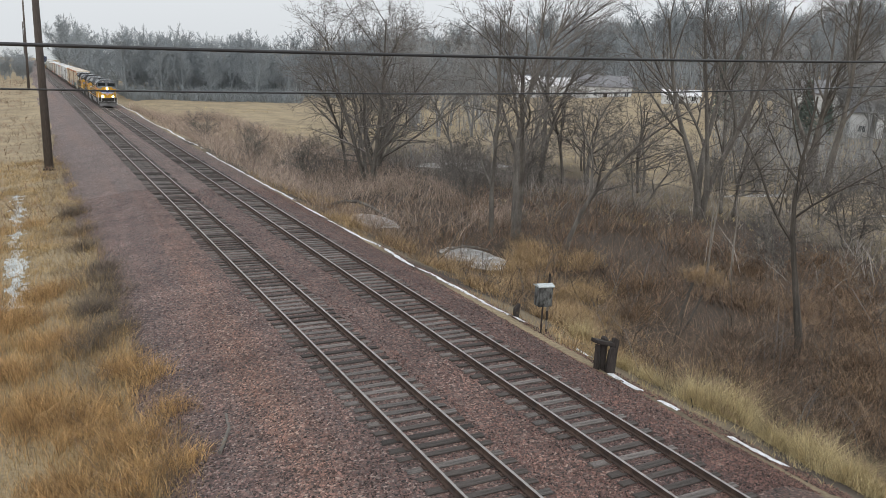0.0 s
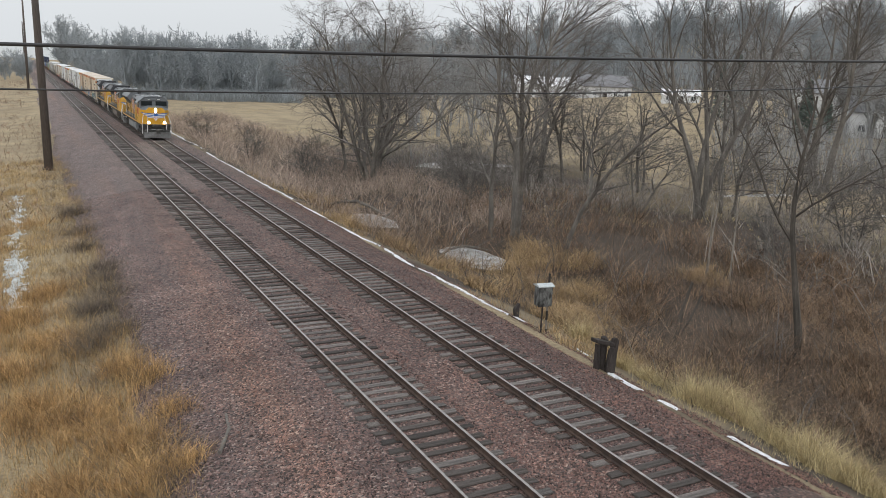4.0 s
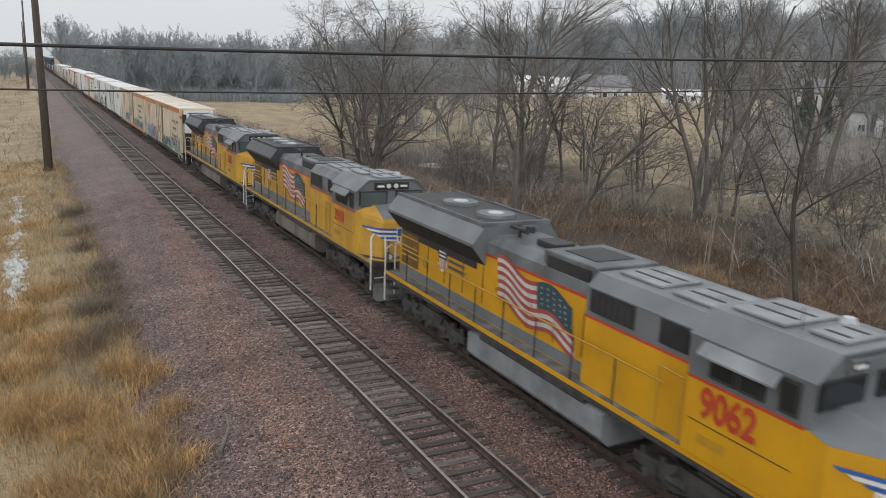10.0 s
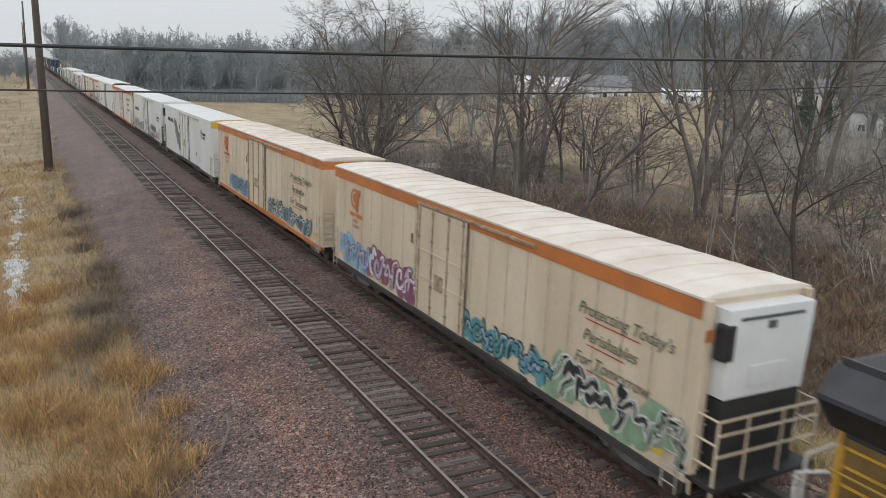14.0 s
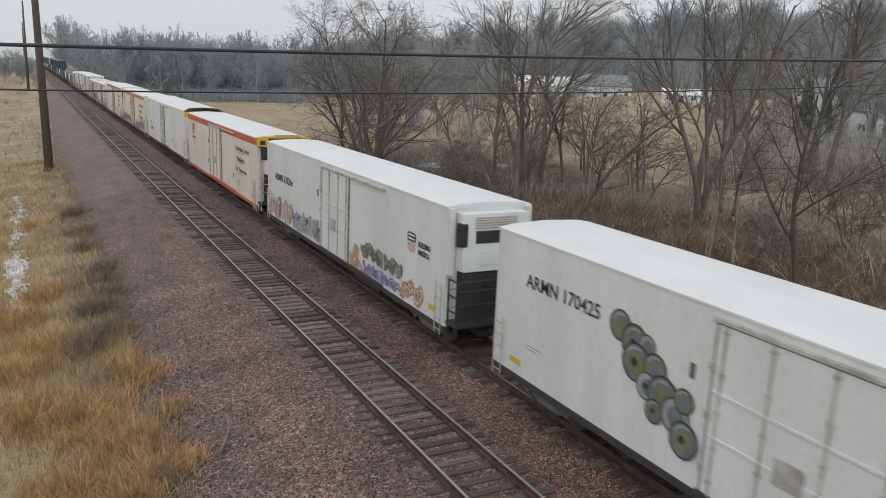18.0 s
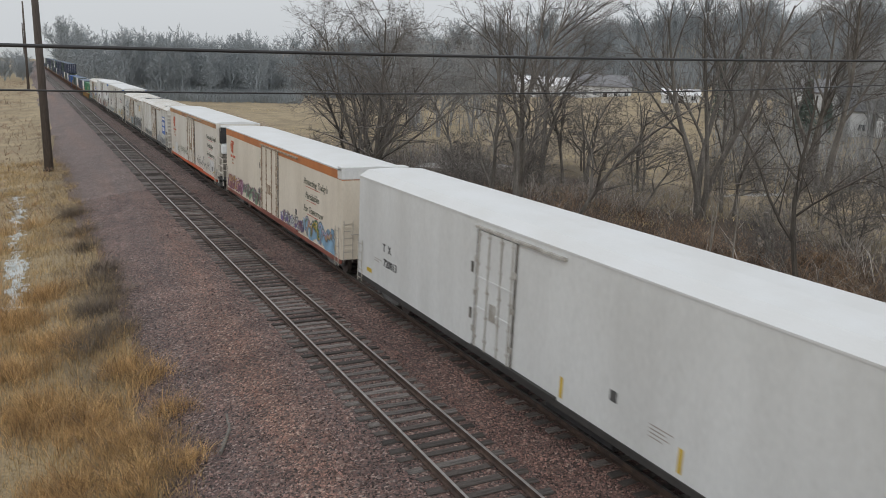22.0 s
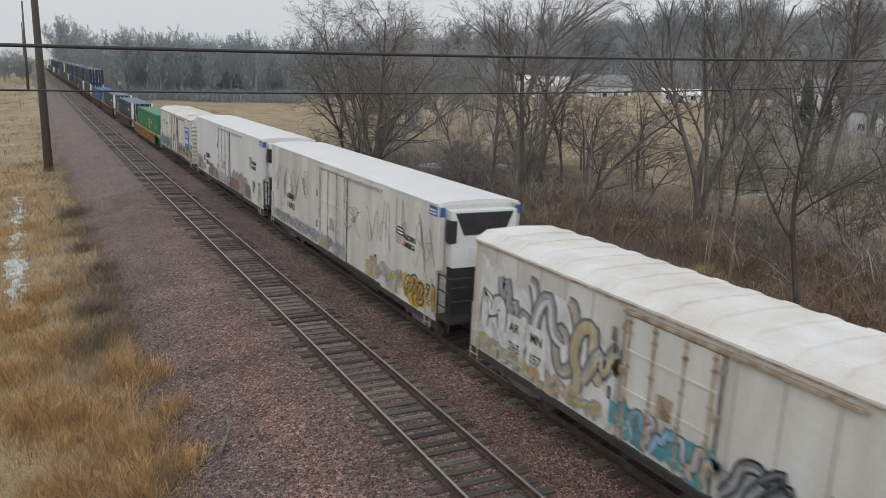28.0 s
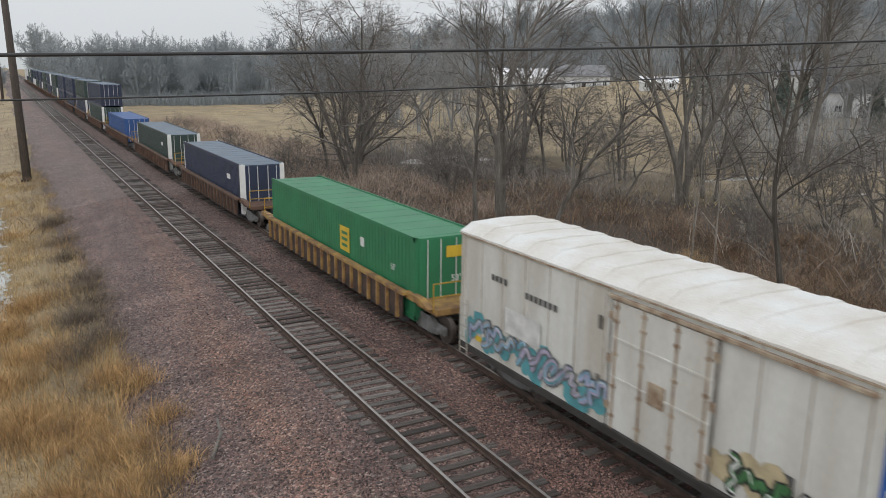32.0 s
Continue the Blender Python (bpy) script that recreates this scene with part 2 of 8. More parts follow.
M["pole"] = material("creosoted_pole_wood", (0.12, 0.10, 0.088), 0.9, scale=1, colour2=(0.075, 0.062, 0.055), fine=0.25, bump=0.5, bump_scale=20, stretch=(1, 1, 0.1))
M["wire"] = material("black_cable_sheath", (0.025, 0.025, 0.027), 0.5, scale=5)
M["snow"] = material("old_snow", (0.78, 0.79, 0.82), 0.6, scale=4, colour2=(0.55, 0.55, 0.56), bump=0.6, bump_scale=12, fine=0.08)
M["slush"] = material("wet_snow_crust", (0.52, 0.565, 0.585), 0.4, scale=1.5, colour2=(0.33, 0.35, 0.34), bump=0.6, bump_scale=14, fine=0.2)
M["ice"] = material("grey_creek_ice", (0.58, 0.60, 0.62), 0.3, scale=1.6, colour2=(0.17, 0.16, 0.145), fine=0.15)
M["iron"] = material("dark_rusted_iron", (0.06, 0.048, 0.042), 0.8, 0.3, scale=4, colour2=(0.03, 0.025, 0.023), fine=0.2)
M["stump"] = material("rotten_dark_timber", (0.05, 0.04, 0.036), 0.95, scale=3, colour2=(0.025, 0.02, 0.018), fine=0.3, bump=1.0, bump_scale=20, stretch=(3, 3, 0.5))
M["flaky"] = material("flaking_white_paint_on_dark_metal", (0.15, 0.15, 0.145), 0.8, scale=7, colour2=(0.012, 0.011, 0.01), fine=0.3, stretch=(1, 1, 0.5))


# ---- building helpers ----
def part(name, bm, mat, parent=None, label="", smooth=False):
    """One mesh object from a bmesh, under a thing or a part."""
    me = bpy.data.meshes.new(name)
    bm.to_mesh(me)
    bm.free()
    for x in (mat if isinstance(mat, (list, tuple)) else [mat]):
        me.materials.append(x)
    if smooth:
        me.polygons.foreach_set("use_smooth", [True] * len(me.polygons))
    ob = new(name, me)
    if parent is not None:
        ob.parent = parent
    if label:
        ob["label"] = label
    return ob


def raw(name, verts, faces, mat, parent=None):
    me = bpy.data.meshes.new(name)
    me.from_pydata(verts, [], faces)
    me.materials.append(mat)
    ob = new(name, me)
    if parent is not None:
        ob.parent = parent
    return ob


def box(bm, x0, x1, y0, y1, z0, z1, bevel=0.0):
    r = bmesh.ops.create_cube(bm, size=1.0)
    vs = r["verts"]
    for v in vs:
        v.co = Vector(((x0 + x1) / 2 + v.co.x * (x1 - x0), (y0 + y1) / 2 + v.co.y * (y1 - y0), (z0 + z1) / 2 + v.co.z * (z1 - z0)))
    if bevel:
        es = {e for v in vs for e in v.link_edges}
        bmesh.ops.bevel(bm, geom=list(es), offset=bevel, segments=2, affect='EDGES', profile=0.6)
    return bm


def tube(bm, p0, p1, r0, r1=None, n=8, caps=True):
    """A straight, tapered round bar from p0 to p1."""
    p0, p1 = Vector(p0), Vector(p1)
    r1 = r0 if r1 is None else r1
    d = p1 - p0
    q = d.to_track_quat("Z", "Y").to_matrix()
    a = [bm.verts.new(p0 + q @ Vector((math.cos(k * math.tau / n) * r0, math.sin(k * math.tau / n) * r0, 0))) for k in range(n)]
    b = [bm.verts.new(p1 + q @ Vector((math.cos(k * math.tau / n) * r1, math.sin(k * math.tau / n) * r1, 0))) for k in range(n)]
    for k in range(n):
        bm.faces.new((a[k], a[(k + 1) % n], b[(k + 1) % n], b[k]))
    if caps:
        bm.faces.new(list(reversed(a)))
        bm.faces.new(b)
    return bm


def pipe(bm, pts, r, n=6):
    for a, b in zip(pts, pts[1:]):
        tube(bm, a, b, r, r, n)
    return bm


def prism(bm, outline, y0, y1):
    """An outline of (x, z) pairs, counter-clockwise seen from -y, drawn out from y0 to y1."""
    a = [bm.verts.new((x, y0, z)) for x, z in outline]
    b = [bm.verts.new((x, y1, z)) for x, z in outline]
    k = len(outline)
    for i in range(k):
        j = (i + 1) % k
        bm.faces.new((a[i], b[i], b[j], a[j])).normal_update()
    bm.faces.new(a)
    bm.faces.new(list(reversed(b)))
    bmesh.ops.recalc_face_normals(bm, faces=bm.faces[:])
    return bm


def sideways(bm, outline, x0, x1):
    """An outline of (y, z) pairs drawn out from x0 to x1."""
    a = [bm.verts.new((x0, y, z)) for y, z in outline]
    b = [bm.verts.new((x1, y, z)) for y, z in outline]
    k = len(outline)
    for i in range(k):
        j = (i + 1) % k
        bm.faces.new((a[i], b[i], b[j], a[j]))
    bm.faces.new(a)
    bm.faces.new(list(reversed(b)))
    bmesh.ops.recalc_face_normals(bm, faces=bm.faces[:])
    return bm


def BM():
    return bmesh.new()


def lerp(pts, x):
    """Piecewise linear through (x, value) pairs."""
    if x <= pts[0][0]:
        return pts[0][1]
    for (a, u), (b, v) in zip(pts, pts[1:]):
        if x <= b:
            return u + (v - u) * (x - a) / (b - a)
    return pts[-1][1]


def step(a, b, x):
    t = min(1, max(0, (x - a) / (b - a)))
    return t * t * (3 - 2 * t)


# ---- ground: one sheet from under the tracks to the horizon ----
SECTION = [(-400, -1.6), (-30, -1.7), (-16, -1.6), (-13, -1.35), (-10.3, -0.95), (-8, -0.75), (3.4, -0.7), (4.2, -0.95), (9.5, -2.9), (12, -3.3), (14.5, -3.2), (18, -2.7), (60, -2.4)]


POOLS = [(13.2, 44.5, 1.6, 3.0), (11.6, 58.0, 1.5, 2.8), (38.0, 90.0, 6.5, 4.0), (58.0, 60.0, 7.0, 2.2), (63.0, 47.0, 6.0, 1.8)]     # frozen pools along the creek


def ground_z(x, y):
    z = lerp(SECTION, x)
    rough = 0.0 if -10 < x < 4 else 1.0
    z += rough * 0.16 * noise.noise(Vector((x * 0.35, y * 0.35, 0))) + rough * 0.35 * noise.noise(Vector((x * 0.07, y * 0.07, 3)))
    z += 10.0 * step(60, 230, x) + 14.0 * step(175, 300, x) + 12.0 * step(300, 700, x)
    far = math.hypot(x + 12.8, y)
    if far > 290 and y > 0:                              # the wooded hill behind the houses
        z += 11.0 * step(290, 430, far) * step(13, 23, math.degrees(math.atan2(x + 12.8, y)))
    for cx, cy, rx, ry in POOLS:
        q = math.hypot((x - cx) / rx, (y - cy) / ry)
        if q < 1.7:
            z += (-3.75 - z) * (1 - step(0.75, 1.7, q))
    return z


def axis(parts):
    out = []
    for a, b, d in parts:
        out += list(np.arange(a, b, d))
    return out + [parts[-1][1]]


def make_ground():
    xs = axis([(-3000, -400, 400), (-400, -60, 40), (-60, -20, 4), (-20, 20, 0.8), (20, 60, 2), (60, 300, 12), (300, 800, 50), (800, 3000, 400)])
    ys = axis([(-300, -20, 40), (-20, 4, 4), (4, 90, 1.0), (90, 200, 4), (200, 500, 20), (500, 1000, 100), (1000, 4200, 400)])
    vs = [(x, y, ground_z(x, y)) for y in ys for x in xs]
    n = len(xs)
    fs = [(j * n + i, j * n + i + 1, (j + 1) * n + i + 1, (j + 1) * n + i) for j in range(len(ys) - 1) for i in range(n - 1)]
    g = raw("ground", vs, fs, M["straw"])
    g.data.polygons.foreach_set("use_smooth", [True] * len(g.data.polygons))
    return tagged(g, "rough ground of matted dry straw and brown soil", "ground", kind="structure")


TRACKS = (-4.254, 0.0)
BED = [(-10.6, -1.06), (-10.1, -0.92), (-8.6, -0.62), (-6.6, -0.25), (-5.9, -0.216), (1.7, -0.216), (2.4, -0.25), (3.2, -0.55), (4.15, -0.98)]


def bed_z(x, y):
    z = lerp(BED, x)
    z -= 0.10 * math.exp(-((x + 2.13) / 0.55) ** 2)
    if -10 < x < 4:
        z += 0.03 * noise.noise(Vector((x * 1.2, y * 1.2, 7)))
    return z


def make_ballast():
    xs = [-10.6, -10.3, -10.0] + list(np.arange(-9.7, 4.0, 0.3)) + [4.15]
    ys = axis([(-20, 8, 2), (8, 60, 0.4), (60, 160, 2), (160, 1000, 20)])
    n = len(xs)
    vs = []
    for y in ys:
        for i, x in enumerate(xs):
            w = 0.25 * noise.noise(Vector((0, y * 0.4, x))) if i in (0, n - 1) else 0
            vs.append((x + w, y, bed_z(x, y)))
    fs = [(j * n + i, j * n + i + 1, (j + 1) * n + i + 1, (j + 1) * n + i) for j in range(len(ys) - 1) for i in range(n - 1)]
    b = raw("ballast_bed", vs, fs, M["ballast"])
    tagged(b, "wide bed of crushed pinkish-grey ballast stone", "ballast", kind="structure")
    rng = np.random.default_rng(4)
    vs, fs = [], []
    count = 120000
    for _ in range(count):
        y = 11 + 47 * rng.random() ** 1.8
        x = rng.uniform(-10.4, 5.3)
        if x > 4.5 and rng.random() < (x - 4.5) / 0.8:
            continue
        z = bed_z(x, y) if x < 4.15 else ground_z(x, y) + 0.01
        s = rng.uniform(0.014, 0.034) + 0.026 * rng.random() ** 4
        if min(abs(x - t) for t in TRACKS) < 1.35:
            s *= 0.72
        a, c = rng.random() * math.tau, rng.uniform(0.55, 1.0)
        ca, sa = math.cos(a) * s, math.sin(a) * s
        k = len(vs)
        t = rng.uniform(-0.4, 0.4, 6) * s
        vs += [(x + ca, y + sa, z + t[0]), (x - sa * c, y + ca * c, z + t[1]), (x - ca, y - sa, z + t[2]), (x + sa * c, y - ca * c, z + t[3]), (x + t[4], y + t[5], z + s * rng.uniform(0.6, 1.1))]
        fs += [(k, k + 1, k + 4), (k + 1, k + 2, k + 4), (k + 2, k + 3, k + 4), (k + 3, k, k + 4)]
    st = raw("ballast_stones", vs, fs, M["stone"])
    tagged(st, "loose angular ballast stones in pink, grey and brown", "stones", kind="stuff")


def rail_bms():
    prof = [(-0.07, -0.172), (0.07, -0.172), (0.07, -0.16), (0.012, -0.14), (0.012, -0.045), (0.037, -0.035), (0.037, -0.004), (0.03, 0.0),
            (-0.03, 0.0), (-0.037, -0.004), (-0.037, -0.035), (-0.012, -0.045), (-0.012, -0.14), (-0.07, -0.16)]
    bm = BM()
    prism(bm, prof, -25, 1000)
    for f in bm.faces:
        if f.normal.z > 0.5 and f.calc_center_median().z > -0.01:
            f.material_index = 1
    return bm


def make_tracks():
    tie_meshes = []
    rng = random.Random(5)
    for v in range(5):
        bm = BM()
        box(bm, -1.3, 1.3, -0.11, 0.11, -0.355, -0.172, 0.016)
        for vert in bm.verts:
            vert.co += Vector((rng.uniform(-0.03, 0.03), rng.uniform(-0.014, 0.014), rng.uniform(-0.01, 0.003)))
        me = bpy.data.meshes.new("tie")
        bm.to_mesh(me)
        bm.free()
        me.materials.append(M["tie"] if v < 3 else M["tie2"])
        tie_meshes.append(me)
    bm = BM()
    for sx in (-0.755, 0.755):
        box(bm, sx - 0.17, sx + 0.17, -0.095, 0.095, -0.172, -0.158)
        for dx in (-0.105, 0.105):
            for dy in (-0.05, 0.05):
                box(bm, sx + dx - 0.018, sx + dx + 0.018, dy - 0.015, dy + 0.015, -0.158, -0.135)
    plate = bpy.data.meshes.new("tie_plate")
    bm.to_mesh(plate)
    bm.free()
    plate.materials.append(M["rail_side"])
    for tx, label in zip(TRACKS, ("empty railway track with worn rails on grey timber ties", "railway track with worn rails on grey timber ties")):
        tr = tagged(new("railway_track"), label, "track", kind="structure")
        tr.location = (tx, 0, 0)
        for sx in (-0.755, 0.755):
            r = part("rail", rail_bms(), [M["rail_side"], M["rail_top"]], tr)
            r.location = (sx, 0, 0)
        vs, fs = [], []
        y = 6.0
        i = 0
        while y < 700:
            dy, skew, dx = rng.uniform(-0.05, 0.05), rng.gauss(0, 0.012), rng.uniform(-0.06, 0.06)
            if i < 300:
                t = new("tie", rng.choice(tie_meshes))
                t.parent = tr
                t.location, t.rotation_euler = (dx, y + dy, rng.uniform(-0.012, 0.004)), (0, 0, skew)
                if i < 90:
                    p = new("tie_plate", plate)
                    p.parent = tr
                    p.location = (0, y + dy, 0)
            else:
                k = len(vs)
                for z in (-0.3, -0.175):
                    vs += [(-1.3 + dx, y - 0.115, z), (1.3 + dx, y - 0.115, z), (1.3 + dx, y + 0.115, z), (-1.3 + dx, y + 0.115, z)]
                fs += [(k + 4, k + 5, k + 6, k + 7), (k, k + 1, k + 5, k + 4), (k + 1, k + 2, k + 6, k + 5), (k + 2, k + 3, k + 7, k + 6), (k + 3, k, k + 4, k + 7)]
            y += 0.497
            i += 1
        far = raw("far_ties", vs, fs, M["tie"], tr)
        far["kind"] = "stuff"


make_ground()
make_ballast()
make_tracks()


# ---- trees, brush and grass ----
def grow(rng, out, p, d, length, r, depth, kind, up=0.25):
    """One branch as a curved, tapering tube, with its side branches. out: (verts, faces) of wood and of twigs."""
    last = depth >= kind["deep"]
    vs, fs = out[0] if depth <= 1 else out[1]
    n = (6, 4, 3, 3, 3)[depth]
    segs = (8, 5, 3, 2, 1)[depth] if not last else 1
    curl = Vector((rng.gauss(0, 1), rng.gauss(0, 1), rng.gauss(0, 0.5))) * kind["bend"]
    rings, path = [], []
    for k in range(segs + 1):
        f = k / segs
        rr = r * (1 - (0.72 if depth else 0.8) * f)
        path.append((p.copy(), d.copy(), rr))
        base = len(vs)
        if last and k == segs:
            vs.append(tuple(p))
            for j in range(n):
                fs.append((rings[-1] + j, rings[-1] + (j + 1) % n, base))
            break
        q = d.to_track_quat("Z", "Y").to_matrix()
        for j in range(n):
            a = j * math.tau / n
            vs.append(tuple(p + q @ Vector((math.cos(a) * rr, math.sin(a) * rr, 0))))
        if k:
            b0 = rings[-1]
            for j in range(n):
                fs.append((b0 + j, b0 + (j + 1) % n, base + (j + 1) % n, base + j))
        rings.append(base)
        if k < segs:
            if rng.random() < 0.35:
                curl = Vector((rng.gauss(0, 1), rng.gauss(0, 1), rng.gauss(0, 0.5))) * kind["bend"]
            d = (d + curl * (0.5 if depth == 0 else 1) + Vector((0, 0, up * (0.18 if depth < 2 else 0.05)))).normalized()
            p = p + d * (length / segs)
    if last:
        return
    count = kind["kids"][depth]
    for i in range(count):
        f = kind["bare"] + (1 - kind["bare"]) * (i + rng.random()) / count if depth == 0 else 0.15 + 0.85 * (i + rng.random()) / count
        k = min(segs - 1, int(f * segs))
        a, bdir, ra = path[k]
        q, _, rb = path[k + 1]
        w = f * segs - k
        at = a.lerp(q, w)
        side = Vector((rng.gauss(0, 1), rng.gauss(0, 1), rng.gauss(0, 0.5)))
        side = (side - bdir * side.dot(bdir))
        if side.length < 1e-3:
            continue
        side.normalize()
        s = kind["open"] * rng.uniform(0.6, 1.3) * (1 + 0.22 * depth)
        nd = (bdir * math.cos(s) + side * math.sin(s)).normalized()
        ll = length * rng.uniform(*kind["shrink"]) * (1.1 - 0.55 * f)
        rk = max((ra + (rb - ra) * w) * rng.uniform(0.5, 0.8), kind.get("least", 0.011))
        grow(rng, out, at, nd, ll, min(rk, 0.018 if depth == 3 else 9), depth + 1, kind, up)


KINDS = {
    "spreading": dict(deep=4, kids=(9, 7, 6, 5), bare=0.06, open=0.7, bend=0.13, shrink=(0.48, 0.74), stems=((0.42, 0.1, 1.0, 0.24), (-0.5, 0.0, 0.95, 0.22), (-0.12, -0.3, 1.05, 0.26), (0.12, 0.4, 0.95, 0.2)), h=15.0, up=0.3),
    "forked": dict(deep=4, kids=(7, 7, 6, 5), bare=0.36, open=0.5, bend=0.15, shrink=(0.42, 0.7), stems=((0.12, 0.0, 1.0, 0.33), (-0.28, 0.06, 0.92, 0.28)), h=17.0, up=0.28),
    "clump": dict(deep=4, kids=(7, 6, 5, 4), bare=0.42, open=0.48, bend=0.13, shrink=(0.4, 0.62), stems=((0.32, 0.05, 1, 0.28), (-0.36, 0.0, 0.95, 0.28), (0.06, 0.2, 1, 0.3), (-0.1, -0.18, 0.9, 0.24)), h=17.0, up=0.28),
    "slender": dict(deep=4, kids=(12, 7, 5, 4), bare=0.25, open=0.65, bend=0.14, shrink=(0.3, 0.48), stems=((0.05, 0.02, 1, 0.19),), h=15.0, up=0.3),
    "crooked": dict(deep=4, kids=(9, 6, 5, 4), bare=0.22, open=0.85, bend=0.24, shrink=(0.42, 0.68), stems=((0.3, 0.1, 1, 0.16), (-0.3, 0.1, 0.85, 0.13)), h=9.5, up=0.2),
    "lone": dict(deep=4, kids=(9, 6, 5, 4), bare=0.46, open=0.75, bend=0.1, shrink=(0.36, 0.56), stems=((-0.04, 0.02, 1, 0.19),), h=12.0, up=0.16),
    "pole": dict(deep=2, kids=(7, 3), bare=0.55, open=0.5, bend=0.05, shrink=(0.14, 0.24), stems=((0.02, 0.0, 1, 0.075),), h=7.0, up=0.3, least=0.012),
    "scrub": dict(deep=3, kids=(10, 8, 6), bare=0.08, open=0.75, bend=0.2, shrink=(0.42, 0.7), stems=((0.25, 0.1, 1, 0.07), (-0.3, 0.05, 0.9, 0.06), (0.0, -0.35, 0.8, 0.06), (0.1, 0.3, 0.85, 0.06)), h=5.5, up=0.35, least=0.012),
    "middle": dict(deep=3, kids=(14, 8, 7), bare=0.22, open=0.65, bend=0.12, shrink=(0.36, 0.58), stems=((0.05, 0.0, 1, 0.26), (-0.12, 0.1, 0.85, 0.2)), h=15.0, up=0.3, least=0.035),
    "misty": dict(deep=3, kids=(15, 9, 6), bare=0.1, open=0.62, bend=0.13, shrink=(0.36, 0.6), stems=((0.05, 0.0, 1, 0.26),), h=15.0, up=0.32, least=0.055),
    "distant": dict(deep=2, kids=(16, 11), bare=0.1, open=0.7, bend=0.12, shrink=(0.4, 0.62), stems=((0.05, 0.0, 1, 0.3), (-0.1, 0.1, 0.8, 0.22), (0.12, -0.1, 0.7, 0.2)), h=15.0, up=0.35, least=0.09),
}


def tree(kind_name, seed, label, tone=""):
    rng = random.Random(seed)
    kind = KINDS[kind_name]
    out = (([], []), ([], []))
    for lx, ly, s, r in kind["stems"]:
        d = Vector((lx + rng.gauss(0, 0.03), ly + rng.gauss(0, 0.03), 1)).normalized()
        grow(rng, out, Vector((lx * 0.8, ly * 0.8, -0.4)), d, kind["h"] * s, r, 0, kind, kind["up"])
    e = tagged(new("bare_tree"), label, "tree")
    # tone replaces both colours; far trees pass one paled for haze
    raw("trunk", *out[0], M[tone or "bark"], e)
    raw("crown", *out[1], M[tone or "twig"], e)
    return e


def put(ob, x, y, turn, s, group, sz=None):
    m = Matrix.Translation((x, y, ground_z(x, y))) @ Matrix.Rotation(radians(turn), 4, 'Z') @ Matrix.Diagonal((s, s, sz or s, 1))
    c = copy_thing(ob, m)
    tagged(c, group=group)
    return c


def make_trees():
    protos = {
        "spreading": tree("spreading", 11, "broad leafless tree with low spreading limbs in the brush"),
        "forked": tree("forked", 7, "tall leafless forked tree with grey-brown bark"),
        "forked_b": tree("forked", 23, "tall leafless tree with two leaning stems"),
        "clump": tree("clump", 5, "leafless clump of four tall stems beside the creek"),
        "slender": tree("slender", 9, "slender leafless tree with thin upright branches"),
        "slender_b": tree("slender", 41, "slim leafless tree with fine twigs"),
        "crooked": tree("crooked", 3, "crooked leafless tree with twisting limbs"),
        "crooked_b": tree("crooked", 19, "low crooked leafless tree in tangled brush"),
        "lone": tree("lone", 14, "dark leafless tree with a straight trunk and a wide crown", "dark_bark"),
        "pole": tree("pole", 15, "pale straight sapling standing in the brush", "dead_wood"),
        "scrub": tree("scrub", 2, "leafless thorny shrub tree among brown brush"),
        "scrub_b": tree("scrub", 31, "small leafless shrub tree with reddish twigs"),
    }
    place = [
        ("spreading", 18.6, 76.0, 20, 1.12), ("forked", 17.8, 46.6, 80, 1.0), ("slender", 16.9, 48.5, 190, 1.05), ("forked_b", 36.5, 70.8, 60, 1.0), ("slender_b", 39.0, 70.0, 150, 1.1),
        ("crooked", 42.2, 69.8, 30, 1.25), ("crooked_b", 42.6, 61.8, 200, 1.2), ("clump", 38.2, 49.0, 40, 1.12), ("slender", 42.5, 50.5, 130, 1.1), ("lone", 17.0, 21.9, 250, 1.0), ("pole", 22.6, 33.0, 0, 1.0), ("pole", 23.6, 32.0, 120, 0.95), ("pole", 23.2, 33.4, 240, 0.8),
        ("slender", 58.0, 62.0, 10, 1.35), ("forked", 66.0, 58.0, 300, 1.25), ("slender_b", 63.0, 72.0, 80, 1.3), ("forked_b", 74.0, 66.0, 30, 1.2),
        ("slender_b", 70.0, 50.0, 200, 1.25), ("crooked", 36.0, 29.0, 10, 1.0), ("scrub_b", 40.0, 36.0, 120, 1.25),
        ("scrub", 47.0, 44.0, 200, 1.2), ("crooked_b", 50.0, 33.0, 30, 1.2), ("scrub", 22.0, 60.0, 70, 1.0),
        ("scrub_b", 24.0, 66.0, 10, 1.2), ("slender", 30.0, 100.0, 0, 1.0), ("slender_b", 33.0, 84.0, 45, 0.9), ("scrub", 14.0, 82.0, 100, 1.0), ("scrub_b", 11.0, 95.0, 200, 0.9),
        ("scrub", 10.0, 118.0, 40, 0.9), ("spreading", 26.0, 92.0, 140, 0.75), ("crooked_b", 48.0, 78.0, 10, 1.2), 
        ("forked_b", 78.0, 46.0, 40, 1.15)]
    used = {}
    for kind, x, y, turn, s in place:
        put(protos[kind], x, y, turn, s, "trees along the creek")
    rng = random.Random(91)
    for i in range(22):                                  # undergrowth of young trees along the creek
        x, y = rng.uniform(13, 70), rng.uniform(30, 92)
        if math.hypot(x - 58, y - 58) < 5 or y > 98 - 0.1 * x:
            continue
        kind = rng.choice(("scrub", "scrub_b", "scrub", "crooked", "crooked_b", "slender_b"))
        put(protos[kind], x, y, rng.uniform(0, 360), rng.uniform(0.7, 1.25), "young trees by the creek")
